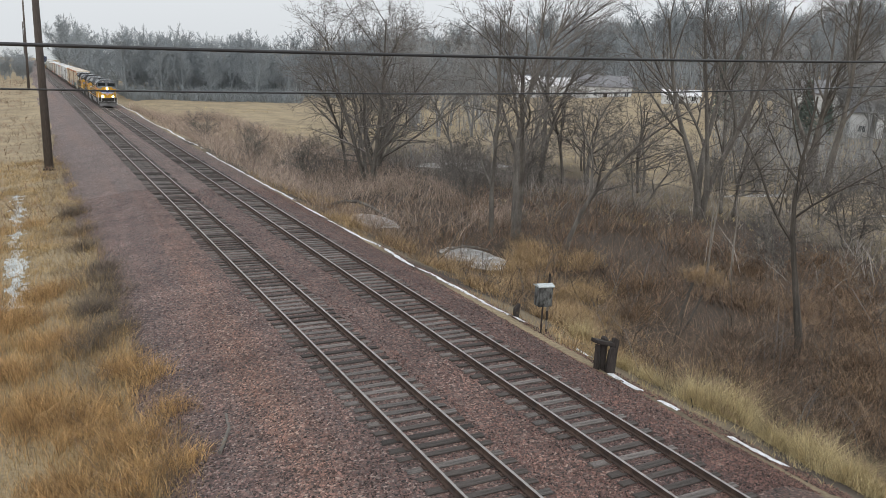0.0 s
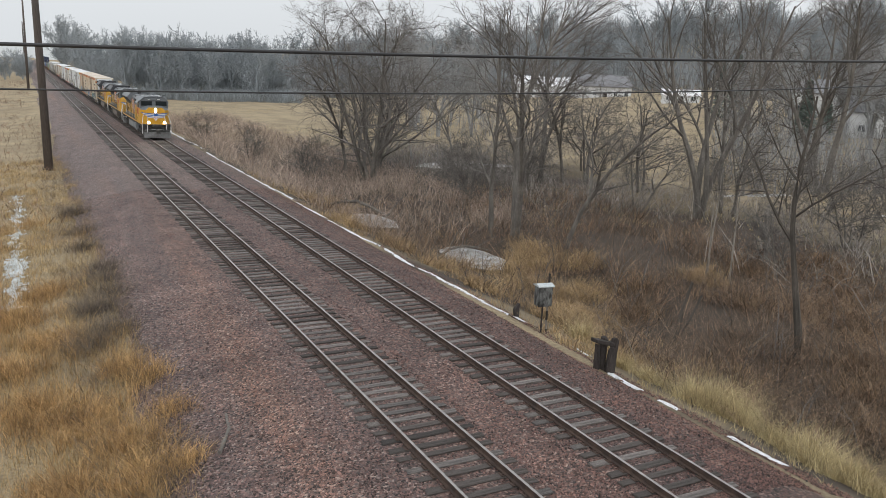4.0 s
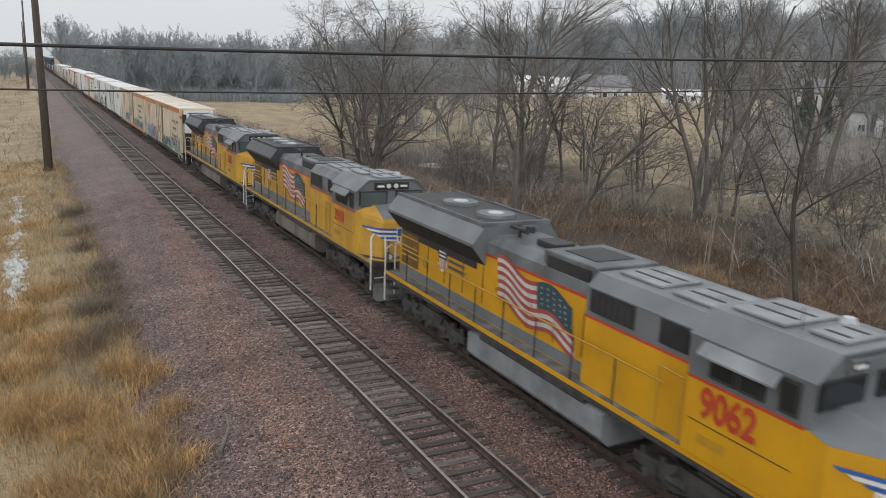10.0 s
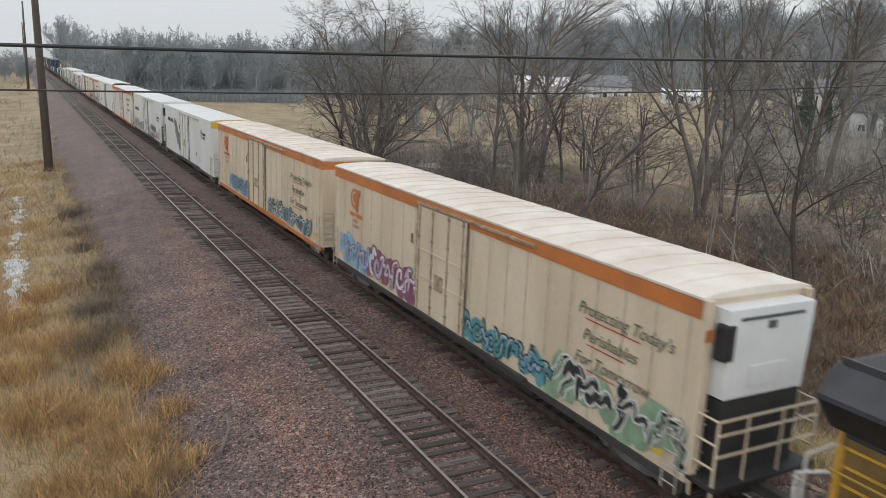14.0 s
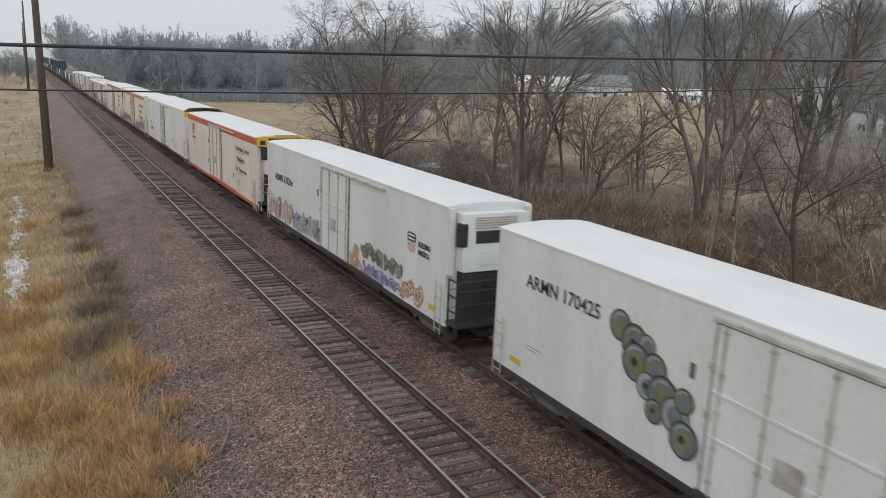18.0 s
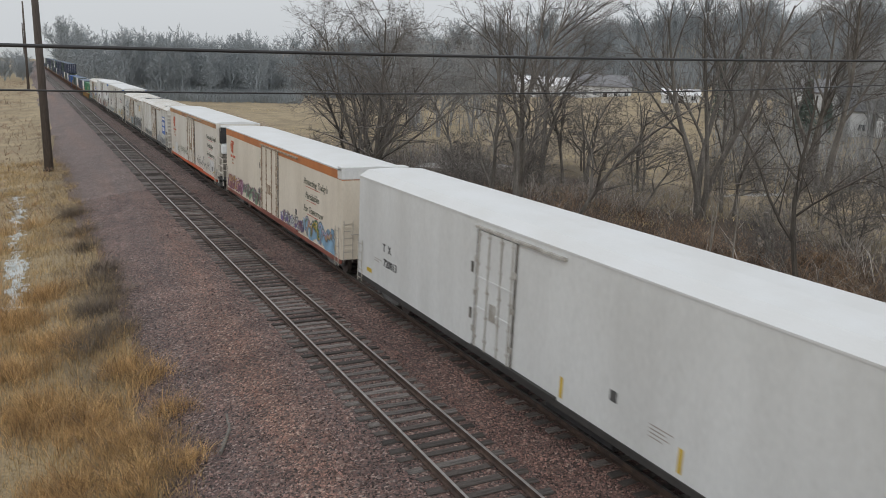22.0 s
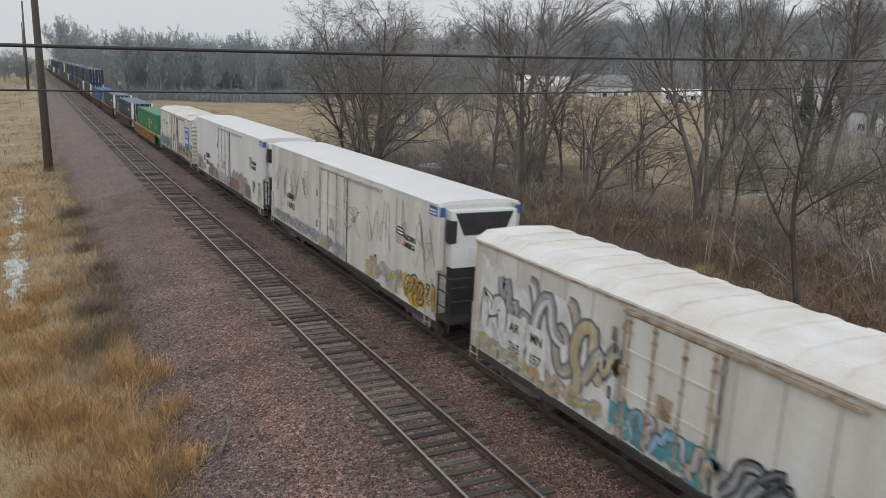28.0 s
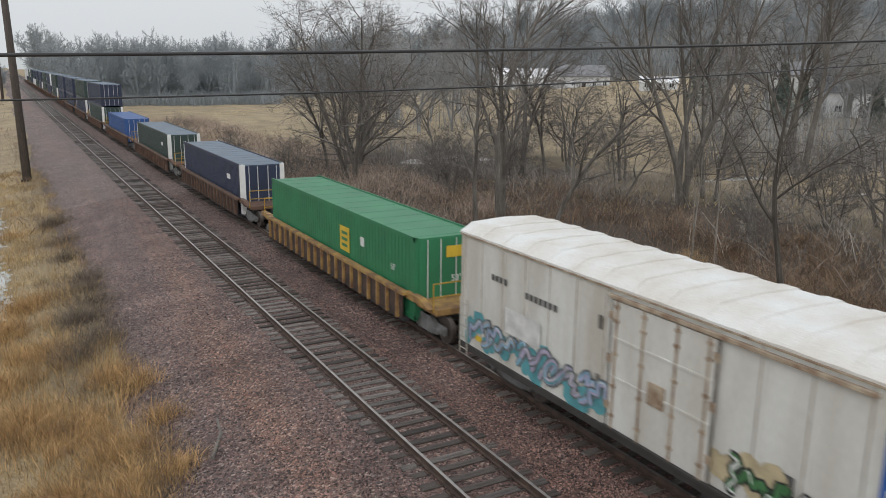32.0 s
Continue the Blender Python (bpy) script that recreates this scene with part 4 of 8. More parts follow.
def make_signal_box():
    e = tagged(new("trackside_box"), "small weathered equipment box with flaking white paint on a post", "signal box")
    x, y = 4.36, 23.9
    e.location = (x, y, bed_z(4.1, y) - 0.05)
    e.rotation_euler = (0, 0, radians(-8))
    bm = BM()
    tube(bm, (0, 0, -0.4), (0, 0, 1.3), 0.035, 0.035, 10)
    part("post", bm, M["iron"], e)
    bm = BM()
    box(bm, -0.28, 0.28, -0.22, 0.22, 1.22, 2.0, 0.02)
    b = part("case", bm, M["flaky"], e)
    bm = BM()
    sideways(bm, [(-0.27, 2.0), (0.27, 2.0), (0.27, 2.03), (0, 2.11), (-0.27, 2.03)], -0.33, 0.33)
    part("lid", bm, M["slush"], b, "lid dusted with snow")
    bm = BM()
    box(bm, -0.24, 0.24, -0.235, -0.222, 1.28, 1.94, 0.004)
    d = part("door", bm, M["flaky"], b)
    bm = BM()
    box(bm, 0.14, 0.18, -0.262, -0.236, 1.55, 1.67, 0.006)
    part("latch", bm, M["iron"], b)
    e = tagged(new("marker_post"), "thin banded metal marker post behind the box", "post")
    e.location = (5.1, 24.6, ground_z(5.1, 24.6))
    for k in range(7):
        bm = BM()
        tube(bm, (0, 0, -0.3 + k * 0.38), (0, 0, 0.08 + k * 0.38), 0.045, 0.045, 10)
        part("band", bm, M["dead_wood"] if k % 2 else M["iron"], e)
    for x, y, h, w, label in ((4.5, 25.9, 0.55, 0.11, "short dark timber post at the ballast edge"),):
        bm = BM()
        box(bm, -w, w, -w * 0.8, w * 0.8, -0.4, h, 0.02)
        for v in bm.verts:
            if v.co.z > 0.2:
                v.co.z += 0.12 * v.co.x / w
        s = tagged(part("timber_post", bm, M["stump"]), label, "post")
        s.location = (x, y, bed_z(4.1, y))
    e = tagged(new("rotten_stump"), "rotten blackened timber stump leaning at the ballast edge", "stump")
    e.location = (4.12, 19.8, bed_z(4.1, 19.7) - 0.1)
    e.scale = (1.2, 1.2, 1.12)
    rng = random.Random(2)
    for dx, dy, h, w, tilt in ((-0.2, 0, 1.0, 0.1, -4), (-0.02, 0.08, 1.15, 0.12, 2), (0.18, -0.04, 1.1, 0.11, 9), (0.05, -0.14, 0.9, 0.1, 5)):
        bm = BM()
        tube(bm, (dx, dy, -0.3), (dx + math.sin(radians(tilt)) * h, dy, h), w * 1.3, w * 0.9, 7)
        for v in bm.verts:
            v.co += Vector((rng.uniform(-0.04, 0.04), rng.uniform(-0.04, 0.04), rng.uniform(-0.08, 0.08)))
        part("split_log", bm, M["stump"], e)
    bm = BM()
    box(bm, -0.42, 0.36, -0.13, 0.13, 0.98, 1.1, 0.02)
    for v in bm.verts:
        v.co.z -= 0.3 * v.co.x
    part("crosspiece", bm, M["stump"], e)
    bm = BM()
    pipe(bm, [(0, 0, 0.03), (0.5, 1.2, 0.05), (0.62, 2.1, 0.04)], 0.05, 7)
    br = tagged(part("fallen_branch", bm, M["bark"]), "short broken branch lying on the ballast", "branch")
    br.location = (-9.1, 18.3, bed_z(-9.0, 19) + 0.02)


def dead_wood():
    """Broken snags, a bleached log and fallen limbs along the creek."""
    rng = random.Random(17)
    for x, y, h, r, lean, label in SNAGS:
        e = tagged(new("broken_snag"), label, "dead tree", "dead wood by the creek")
        e.location = (x, y, ground_z(x, y) - 0.1)
        for k in range(3):
            bm = BM()
            a = radians(lean + rng.uniform(-14, 14))
            hh = h * (1.0, 0.75, 0.5)[k]
            dx = (k - 1) * r * 1.1
            pipe(bm, [(dx, 0, 0), (dx + math.sin(a) * hh * 0.5, rng.uniform(-0.1, 0.1), hh * 0.5), (dx + math.sin(a) * hh * 1.1, rng.uniform(-0.2, 0.2), hh)], r * (0.9, 0.7, 0.6)[k], 7)
            for v in bm.verts:
                v.co += Vector((rng.uniform(-1, 1), rng.uniform(-1, 1), rng.uniform(-1, 1))) * r * 0.25
            part("splintered_stem", bm, M["dark_bark"] if label.startswith("dark") else M["dead_wood"], e)
    for x, y, turn, ln, r, label in LOGS:
        e = tagged(new("fallen_limb"), label, "dead wood", "dead wood by the creek")
        e.location, e.rotation_euler = (x, y, ground_z(x, y) + r * 0.6), (0, 0, radians(turn))
        bm = BM()
        pts = [(ln * f, 0.25 * ln * 0.2 * math.sin(5 * f), 0.12 * ln * math.sin(3.1 * f)) for f in (0, 0.25, 0.5, 0.75, 1.0)]
        pipe(bm, pts, r, 7)
        part("limb", bm, M["dead_wood"] if "bleached" in label else M["bark"], e)
        for k in range(1, 5):
            bm = BM()
            q = Vector(pts[k])
            d = Vector((rng.uniform(0.2, 0.8), rng.uniform(-0.7, 0.7), rng.uniform(0.2, 0.8))) * ln * 0.3
            pipe(bm, [tuple(q), tuple(q + d * 0.5 + Vector((0, 0, 0.05))), tuple(q + d)], r * 0.35, 5)
            part("side_branch", bm, M["dead_wood"] if "bleached" in label else M["bark"], e)


SNAGS = ((33.2, 68.0, 4.2, 0.26, 8, "splintered grey snag standing in the brush"), (31.8, 68.2, 3.0, 0.22, -10, "short splintered grey snag beside a larger one"),
         (13.6, 26.0, 3.2, 0.07, 24, "dark broken trunk leaning out of the brush"), (34.2, 38.0, 2.8, 0.2, -28, "bleached grey trunk leaning in the brush"))
LOGS = ((32.5, 37.5, 40, 2.6, 0.2, "bleached grey log lying in the brush"), (8.6, 61.5, -58, 6.5, 0.12, "dark fallen limb hanging over the frozen creek"), (11.0, 45.5, 10, 4.4, 0.08, "dark fallen limb lying over the creek ice"))
dead_wood()
make_poles()
make_wires()
snow_strip()
make_pools()
make_signal_box()


# ---- houses on the rise ----
M["siding"] = material("white_lap_siding", (0.66, 0.67, 0.68), 0.7, scale=0.4, colour2=(0.56, 0.57, 0.58), fine=0.06)
M["roofing"] = material("grey_shingles", (0.22, 0.22, 0.23), 0.9, scale=1, colour2=(0.15, 0.15, 0.16), fine=0.2)
M["window"] = material("dark_window_glass", (0.05, 0.06, 0.07), 0.12, scale=1)


def house(x, y, turn, w, d, h, rise, wall, roof, label):
    e = tagged(new("house"), label, "house", "houses on the rise")
    z = min(ground_z(x + a, y + b) for a in (-w / 2, w / 2) for b in (-d / 2, d / 2))
    e.location, e.rotation_euler = (x, y, z - 0.2), (0, 0, radians(turn))
    bm = BM()
    sideways(bm, [(-d / 2, 0), (d / 2, 0), (d / 2, h), (0, h + rise), (-d / 2, h)], -w / 2, w / 2)
    part("wall", bm, wall, e)
    for s in (-1, 1):
        bm = BM()
        a = math.atan2(rise, d / 2)
        o = 0.45
        sideways(bm, [(s * (d / 2 + o), h - o * rise / (d / 2) + 0.02), (0, h + rise + 0.02), (0, h + rise + 0.24), (s * (d / 2 + o), h - o * rise / (d / 2) + 0.24)], -w / 2 - 0.4, w / 2 + 0.4)
        part("roof", bm, roof, e)
    k = max(2, int(w / 3.2))
    for i in range(k):
        wx = -w / 2 + (i + 0.5) * w / k
        door = i == k // 2
        bm = BM()
        box(bm, wx - 0.62, wx + 0.62, -d / 2 - 0.06, -d / 2 - 0.004, 0.35 if door else 1.2, 2.4 if door else 2.5)
        fr = part("door" if door else "window", bm, M["siding"] if not door else M["iron"], e)
        if not door:
            for px in (-0.29, 0.29):
                bm = BM()
                box(bm, wx + px - 0.24, wx + px + 0.24, -d / 2 - 0.075, -d / 2 - 0.062, 1.3, 2.4)
                part("pane", bm, M["window"], fr)
    for s in (-1, 1):
        bm = BM()
        box(bm, s * w / 2 - 0.03 if s < 0 else w / 2 + 0.003, s * w / 2 - 0.003 if s < 0 else w / 2 + 0.03, -0.6, 0.6, 1.2, 2.4)
        part("window", bm, M["window"], e)
    bm = BM()
    box(bm, w * 0.2 - 0.35, w * 0.2 + 0.35, 0.3, 1.0, h + rise * 0.4, h + rise + 0.8)
    part("chimney", bm, M["roofing"], e)


def polar(bearing, r):
    return EYE[0] + r * math.sin(radians(bearing)), r * math.cos(radians(bearing))


def make_houses():
    for bearing, r, turn, w, d, h, rise, wall, roof, label in (
            (34.6, 268, -25, 19, 9, 4.6, 2.6, "siding", "snow", "long white house with a snowy roof"),
            (38.6, 262, -20, 17, 10, 4.2, 3.2, "siding", "roofing", "white house with a grey shingle roof"),
            (44.0, 235, -40, 10, 7, 2.6, 1.4, "siding", "snow", "small white outbuilding with snow on the roof"),
            (53.0, 205, -60, 13, 10, 5.4, 2.8, "siding", "roofing", "white house among bare trees"),
            (56.6, 165, -50, 12, 9, 4.8, 2.4, "siding", "roofing", "white two-storey house behind bare trees"),
            (54.6, 285, -50, 12, 9, 4.6, 2.6, "siding", "roofing", "white house higher on the rise")):
        x, y = polar(bearing, r)
        house(x, y, turn, w, d, h, rise, M[wall], M[roof], label)


def fir(x, y, h, seed):
    rng = random.Random(seed)
    e = tagged(new("fir_tree"), "dark green conifer among the bare trees", "tree", "conifers")
    e.location = (x, y, ground_z(x, y))
    bm = BM()
    tube(bm, (0, 0, -0.3), (0, 0, h * 0.97), 0.22, 0.03, 8)
    part("trunk", bm, M["bark"], e)
    vs, fs = [], []
    for i in range(1500):
        f = rng.random() ** 0.8
        z = h * (0.06 + 0.93 * f)
        rad = (1 - f) * h * 0.24 * rng.uniform(0.25, 1.0) + 0.1
        a = rng.random() * math.tau
        c = Vector((math.cos(a) * rad, math.sin(a) * rad, z - rad * 0.3))
        s = rng.uniform(0.25, 0.6)
        o = Vector((math.cos(a), math.sin(a), -0.35)) * s
        t = Vector((-math.sin(a), math.cos(a), rng.uniform(-0.3, 0.3))) * s * 0.45
        k = len(vs)
        vs += [tuple(c - o * 0.4), tuple(c + t), tuple(c + o), tuple(c - t), tuple(c + Vector((0, 0, 0.14)))]
        fs += [(k, k + 1, k + 4), (k + 1, k + 2, k + 4), (k + 2, k + 3, k + 4), (k + 3, k, k + 4)]
    raw("crown", vs, fs, M["needle"], e)


make_houses()
for k, (bearing, r, h) in enumerate(((52.0, 150, 11), (53.2, 160, 8), (46.6, 190, 13), (47.6, 195, 14), (57.5, 140, 9))):
    fir(*polar(bearing, r), h, k)

# far edge of the land: a plain ridge, mist painted in as pale emission
M["mist"] = material("ridge_with_glowing_haze", (0.42, 0.445, 0.46), 1.0, scale=0.004, colour2=(0.38, 0.40, 0.42), emit=0.55, spec=0.0)
bm = BM()
prev = None
for k in range(90):
    a = radians(-60 + 150 * k / 89)
    h = 20 + 8 * noise.noise(Vector((k * 0.35, 0, 0))) + 5 * noise.noise(Vector((k * 1.7, 4, 0))) + 34 * step(-5, 40, math.degrees(a))
    pair = [bm.verts.new((EYE[0] + 1500 * math.sin(a), 1500 * math.cos(a), z)) for z in (-8, h)]
    if prev:
        bm.faces.new((prev[0], pair[0], pair[1], prev[1]))
    prev = pair
tagged(part("backdrop", bm, M["mist"]), "low wooded ridge with grey mist painted in as a glow", "ridge", kind="structure")


# ---- the train ----
WHEELS = []       # (wheelset, its place on the truck, radius) that roll
TRAIN = []        # (thing, metres from its own start to the train's zero mark)
paint = dict(scale=0.9, fine=0.06, bump_scale=30)
M["yellow"] = material("armour_yellow_paint", (0.60, 0.305, 0.008), 0.4, colour2=(0.51, 0.255, 0.009), **paint)
M["yellow_old"] = material("faded_grimy_yellow_paint", (0.55, 0.305, 0.03), 0.5, scale=1.3, colour2=(0.38, 0.205, 0.03), fine=0.15, stretch=(1, 1, 0.35))
M["grey"] = material("locomotive_grey_paint", (0.155, 0.168, 0.178), 0.45, colour2=(0.115, 0.124, 0.132), **paint)
M["roofgrey"] = material("sooty_roof_grey", (0.15, 0.16, 0.17), 0.5, colour2=(0.075, 0.08, 0.085), scale=1.1, fine=0.12)
M["tank_dirty"] = material("mud_streaked_tank_paint", (0.17, 0.15, 0.13), 0.75, scale=1.6, colour2=(0.08, 0.068, 0.058), fine=0.2, stretch=(1, 1, 0.4))
M["seam"] = material("grimy_door_seam", (0.16, 0.10, 0.03), 0.8, scale=3, amount=0.3)
M["roof_black"] = material("sooty_black_roof_paint", (0.045, 0.047, 0.055), 0.45, scale=1.4, colour2=(0.025, 0.026, 0.03), fine=0.15)
M["undergrey"] = material("dusty_running_gear_grey", (0.17, 0.17, 0.17), 0.75, scale=2.2, colour2=(0.08, 0.077, 0.074), fine=0.2)
M["gear"] = material("oily_dark_running_gear", (0.062, 0.06, 0.057), 0.7, scale=3, colour2=(0.025, 0.024, 0.023), fine=0.25)
M["black"] = material("sooty_black", (0.018, 0.018, 0.02), 0.6, scale=2, colour2=(0.03, 0.03, 0.031), fine=0.15)
M["red"] = material("red_lettering", (0.48, 0.05, 0.025), 0.5, scale=2, amount=0.2)
M["stripe_white"] = material("white_marking", (0.70, 0.70, 0.69), 0.5, scale=2, amount=0.12)
M["navy"] = material("navy_blue_paint", (0.02, 0.035, 0.10), 0.45, scale=1, amount=0.25, fine=0.08)
M["blue"] = material("bright_blue_paint", (0.03, 0.12, 0.42), 0.45, scale=1, amount=0.25, fine=0.06)
M["flag_red"] = material("faded_flag_red", (0.36, 0.075, 0.065), 0.5, scale=2, amount=0.25)
M["flag_white"] = material("faded_flag_white", (0.54, 0.52, 0.50), 0.5, scale=2, amount=0.2)
M["green_canton"] = material("dull_flag_blue", (0.03, 0.07, 0.085), 0.5, scale=2, amount=0.2)
M["glass"] = material("dark_cab_glass", (0.02, 0.026, 0.028), 0.06, scale=1)
# blue-grey reflection is painted into this glass as a paler base colour
M["glass_reflect"] = material("reflection_paled_cab_glass", (0.10, 0.125, 0.13), 0.08, scale=1)
M["shine"] = material("lit_headlamp", (1.0, 0.90, 0.70), 0.3, scale=1, emit=150.0)
M["lens"] = material("unlit_headlamp", (0.6, 0.6, 0.58), 0.1, scale=1)
M["palegrey"] = material("weathered_pale_grey_paint", (0.25, 0.265, 0.275), 0.45, scale=1.4, colour2=(0.15, 0.16, 0.17), fine=0.12)
M["silver"] = material("light_grey_handrail", (0.60, 0.60, 0.59), 0.5, scale=2, amount=0.15)
M["rail_yellow"] = material("yellow_handrail", (0.40, 0.24, 0.03), 0.55, scale=2, amount=0.2)
M["steel"] = material("worn_wheel_steel", (0.12, 0.10, 0.09), 0.55, 0.5, scale=5, amount=0.3)
M["fan"] = material("pale_fan_hub", (0.5, 0.51, 0.52), 0.5, scale=3, amount=0.2)
FACE_SIDE = Matrix(((0, 0, -1, 0), (-1, 0, 0, 0), (0, 1, 0, 0), (0, 0, 0, 1)))
FACE_FRONT = Matrix(((1, 0, 0, 0), (0, 0, -1, 0), (0, 1, 0, 0), (0, 0, 0, 1)))


def lettering(text, size, mat, parent, at, face=FACE_SIDE, shear=0.0, bold=0.0, align='LEFT', wide=1.0, name="lettering"):
    """Raised lettering as a mesh, on the side (or the front) of a car."""
    cu = bpy.data.curves.new(name, 'FONT')
    cu.body, cu.size, cu.shear, cu.offset, cu.align_x, cu.extrude, cu.resolution_u = text, size, shear, bold, align, 0.004, 3
    tmp = bpy.data.objects.new(name, cu)
    me = bpy.data.meshes.new_from_object(tmp)
    bpy.data.objects.remove(tmp)
    me.materials.append(mat)
    ob = new(name, me)
    ob.parent = parent
    ob.matrix_local = Matrix.Translation(at) @ face @ Matrix.Diagonal((wide, 1, 1, 1))
    return ob


def plate(bm, pts, x, thick=0.006):
    """A flat piece of (y, z) corners on the car's near side, proud of the plane x."""
    a = [bm.verts.new((x - thick, y, z)) for y, z in pts]
    f = bm.faces.new(a)
    f.normal_update()
    if f.normal.x > 0:
        f.normal_flip()
    return f


def bars(parent, y, z, rows, mat, x, name="small_print"):
    """Unreadable small print, as plain bars: rows of (length, height, drop)."""
    bm = BM()
    for ln, h, dz, dy in rows:
        plate(bm, [(y - dy, z - dz), (y - dy - ln, z - dz), (y - dy - ln, z - dz - h), (y - dy, z - dz - h)], x)
    return part(name, bm, mat, parent)


CACHE = {}


def cached(name, make, mat, parent, y, label=""):
    """Alike parts share one mesh."""
    if name not in CACHE:
        bm = make()
        me = bpy.data.meshes.new(name)
        bm.to_mesh(me)
        bm.free()
        for m in (mat if isinstance(mat, list) else [mat]):
            me.materials.append(m)
        CACHE[name] = me
    ob = new(name.split("|")[0], CACHE[name])
    ob.parent = parent
    ob.location = (0, y, 0)
    if label:
        ob["label"] = label
    return ob


def freight_truck_bm():
    bm = BM()
    for s in (-1, 1):
        x = s * 1.0
        sideways(bm, [(-1.25, 0.38), (-1.25, 0.62), (-0.6, 0.66), (-0.35, 0.80), (0.35, 0.80), (0.6, 0.66), (1.25, 0.62), (1.25, 0.38), (0.95, 0.40), (0.45, 0.24), (-0.45, 0.24), (-0.95, 0.40)], x - 0.07, x + 0.07)
        for k in range(4):
            tube(bm, (x + s * 0.02, -0.24 + 0.16 * k, 0.30), (x + s * 0.02, -0.24 + 0.16 * k, 0.66), 0.07, 0.07, 8)
        for e in (-0.89, 0.89):
            tube(bm, (x + s * 0.05, e, 0.46), (x + s * 0.17, e, 0.46), 0.13, 0.11, 12)
    box(bm, -1.05, 1.05, -0.2, 0.2, 0.5, 0.8)
    box(bm, -0.4, 0.4, -0.35, 0.35, 0.78, 1.02)
    return bm


def freight_truck(car, y):
    t = cached("truck", freight_truck_bm, M["undergrey"], car, y)
    for e in (-0.89, 0.89):
        o = cached("wheelset", lambda: wheelset_bm(0.46), M["steel"], t, e)
        o.location = (0, e, 0.46)
        WHEELS.append((o, e, 0.46))
    return t


def wheelset_bm(r):
    bm = BM()
    for s in (-1, 1):
        tube(bm, (s * 0.69, 0, 0), (s * 0.82, 0, 0), r * 0.985, r, 24)
        tube(bm, (s * 0.665, 0, 0), (s * 0.69, 0, 0), r * 1.04, r * 1.03, 24)
        tube(bm, (s * 0.82, 0, 0), (s * 0.86, 0, 0), r * 0.35, r * 0.3, 12)
    tube(bm, (-0.7, 0, 0), (0.7, 0, 0), 0.085, 0.085, 10)
    return bm


def coupler_bm():
    bm = BM()
    box(bm, -0.11, 0.11, -0.75, 0.3, 0.72, 0.96, 0.03)
    box(bm, -0.16, 0.2, -0.98, -0.7, 0.68, 1.0, 0.05)
    tube(bm, (0.28, -0.6, 0.75), (0.3, -0.85, 0.42), 0.035, 0.035, 8)
    return bm


def couplers(car, length):
    cached("coupler", coupler_bm, M["gear"], car, 0)
    c = cached("coupler", coupler_bm, M["gear"], car, length)
    c.rotation_euler = (0, 0, math.pi)


def ladder_bm(x0, x1, z0, z1, rungs, y=0.0, r=0.018):
    bm = BM()
    for x in (x0, x1):
        tube(bm, (x, y, z0), (x, y, z1), r, r, 6)
    for k in range(rungs):
        z = z0 + (z1 - z0) * (k + 0.5) / rungs
        tube(bm, (x0, y, z), (x1, y, z), r * 0.8, r * 0.8, 6)
    return bm


def side_ladder_bm(y0, y1, z0, z1, rungs, x, r=0.018):
    bm = BM()
    for y in (y0, y1):
        tube(bm, (x, y, z0), (x, y, z1), r, r, 6)
    for k in range(rungs):
        z = z0 + (z1 - z0) * (k + 0.5) / rungs
        tube(bm, (x, y0, z), (x, y1, z), r * 0.8, r * 0.8, 6)
    return bm


# ---- locomotives ----
def loco_truck_bm():
    bm = BM()
    for s in (-1, 1):
        x = s * 1.12
        sideways(bm, [(-2.3, 0.55), (-2.3, 0.78), (-1.4, 0.86), (-0.9, 1.02), (0.9, 1.02), (1.4, 0.86), (2.3, 0.78), (2.3, 0.55), (1.5, 0.48), (1.0, 0.36), (0.55, 0.5), (-0.55, 0.5), (-1.0, 0.36), (-1.5, 0.48)], x - 0.08, x + 0.08)
        for e in (-1.75, 0, 1.75):
            box(bm, x + s * 0.02 - 0.12, x + s * 0.02 + 0.12, e - 0.2, e + 0.2, 0.32, 0.72, 0.03)
            tube(bm, (x + s * 0.1, e, 0.52), (x + s * 0.24, e, 0.52), 0.15, 0.12, 12)
            for k in (-0.3, 0.3):
                tube(bm, (x, e + k, 0.66), (x, e + k, 1.0), 0.1, 0.1, 10)
        for e in (-0.9, 0.9):
            tube(bm, (x + s * 0.1, e, 0.98), (x + s * 0.1, e + 0.35, 0.55), 0.05, 0.05, 8)
            tube(bm, (x + s * 0.06, e - 0.25, 0.62), (x + s * 0.06, e + 0.3, 0.62), 0.11, 0.11, 10)
    box(bm, -1.1, 1.1, -0.5, 0.5, 0.7, 1.1)
    return bm


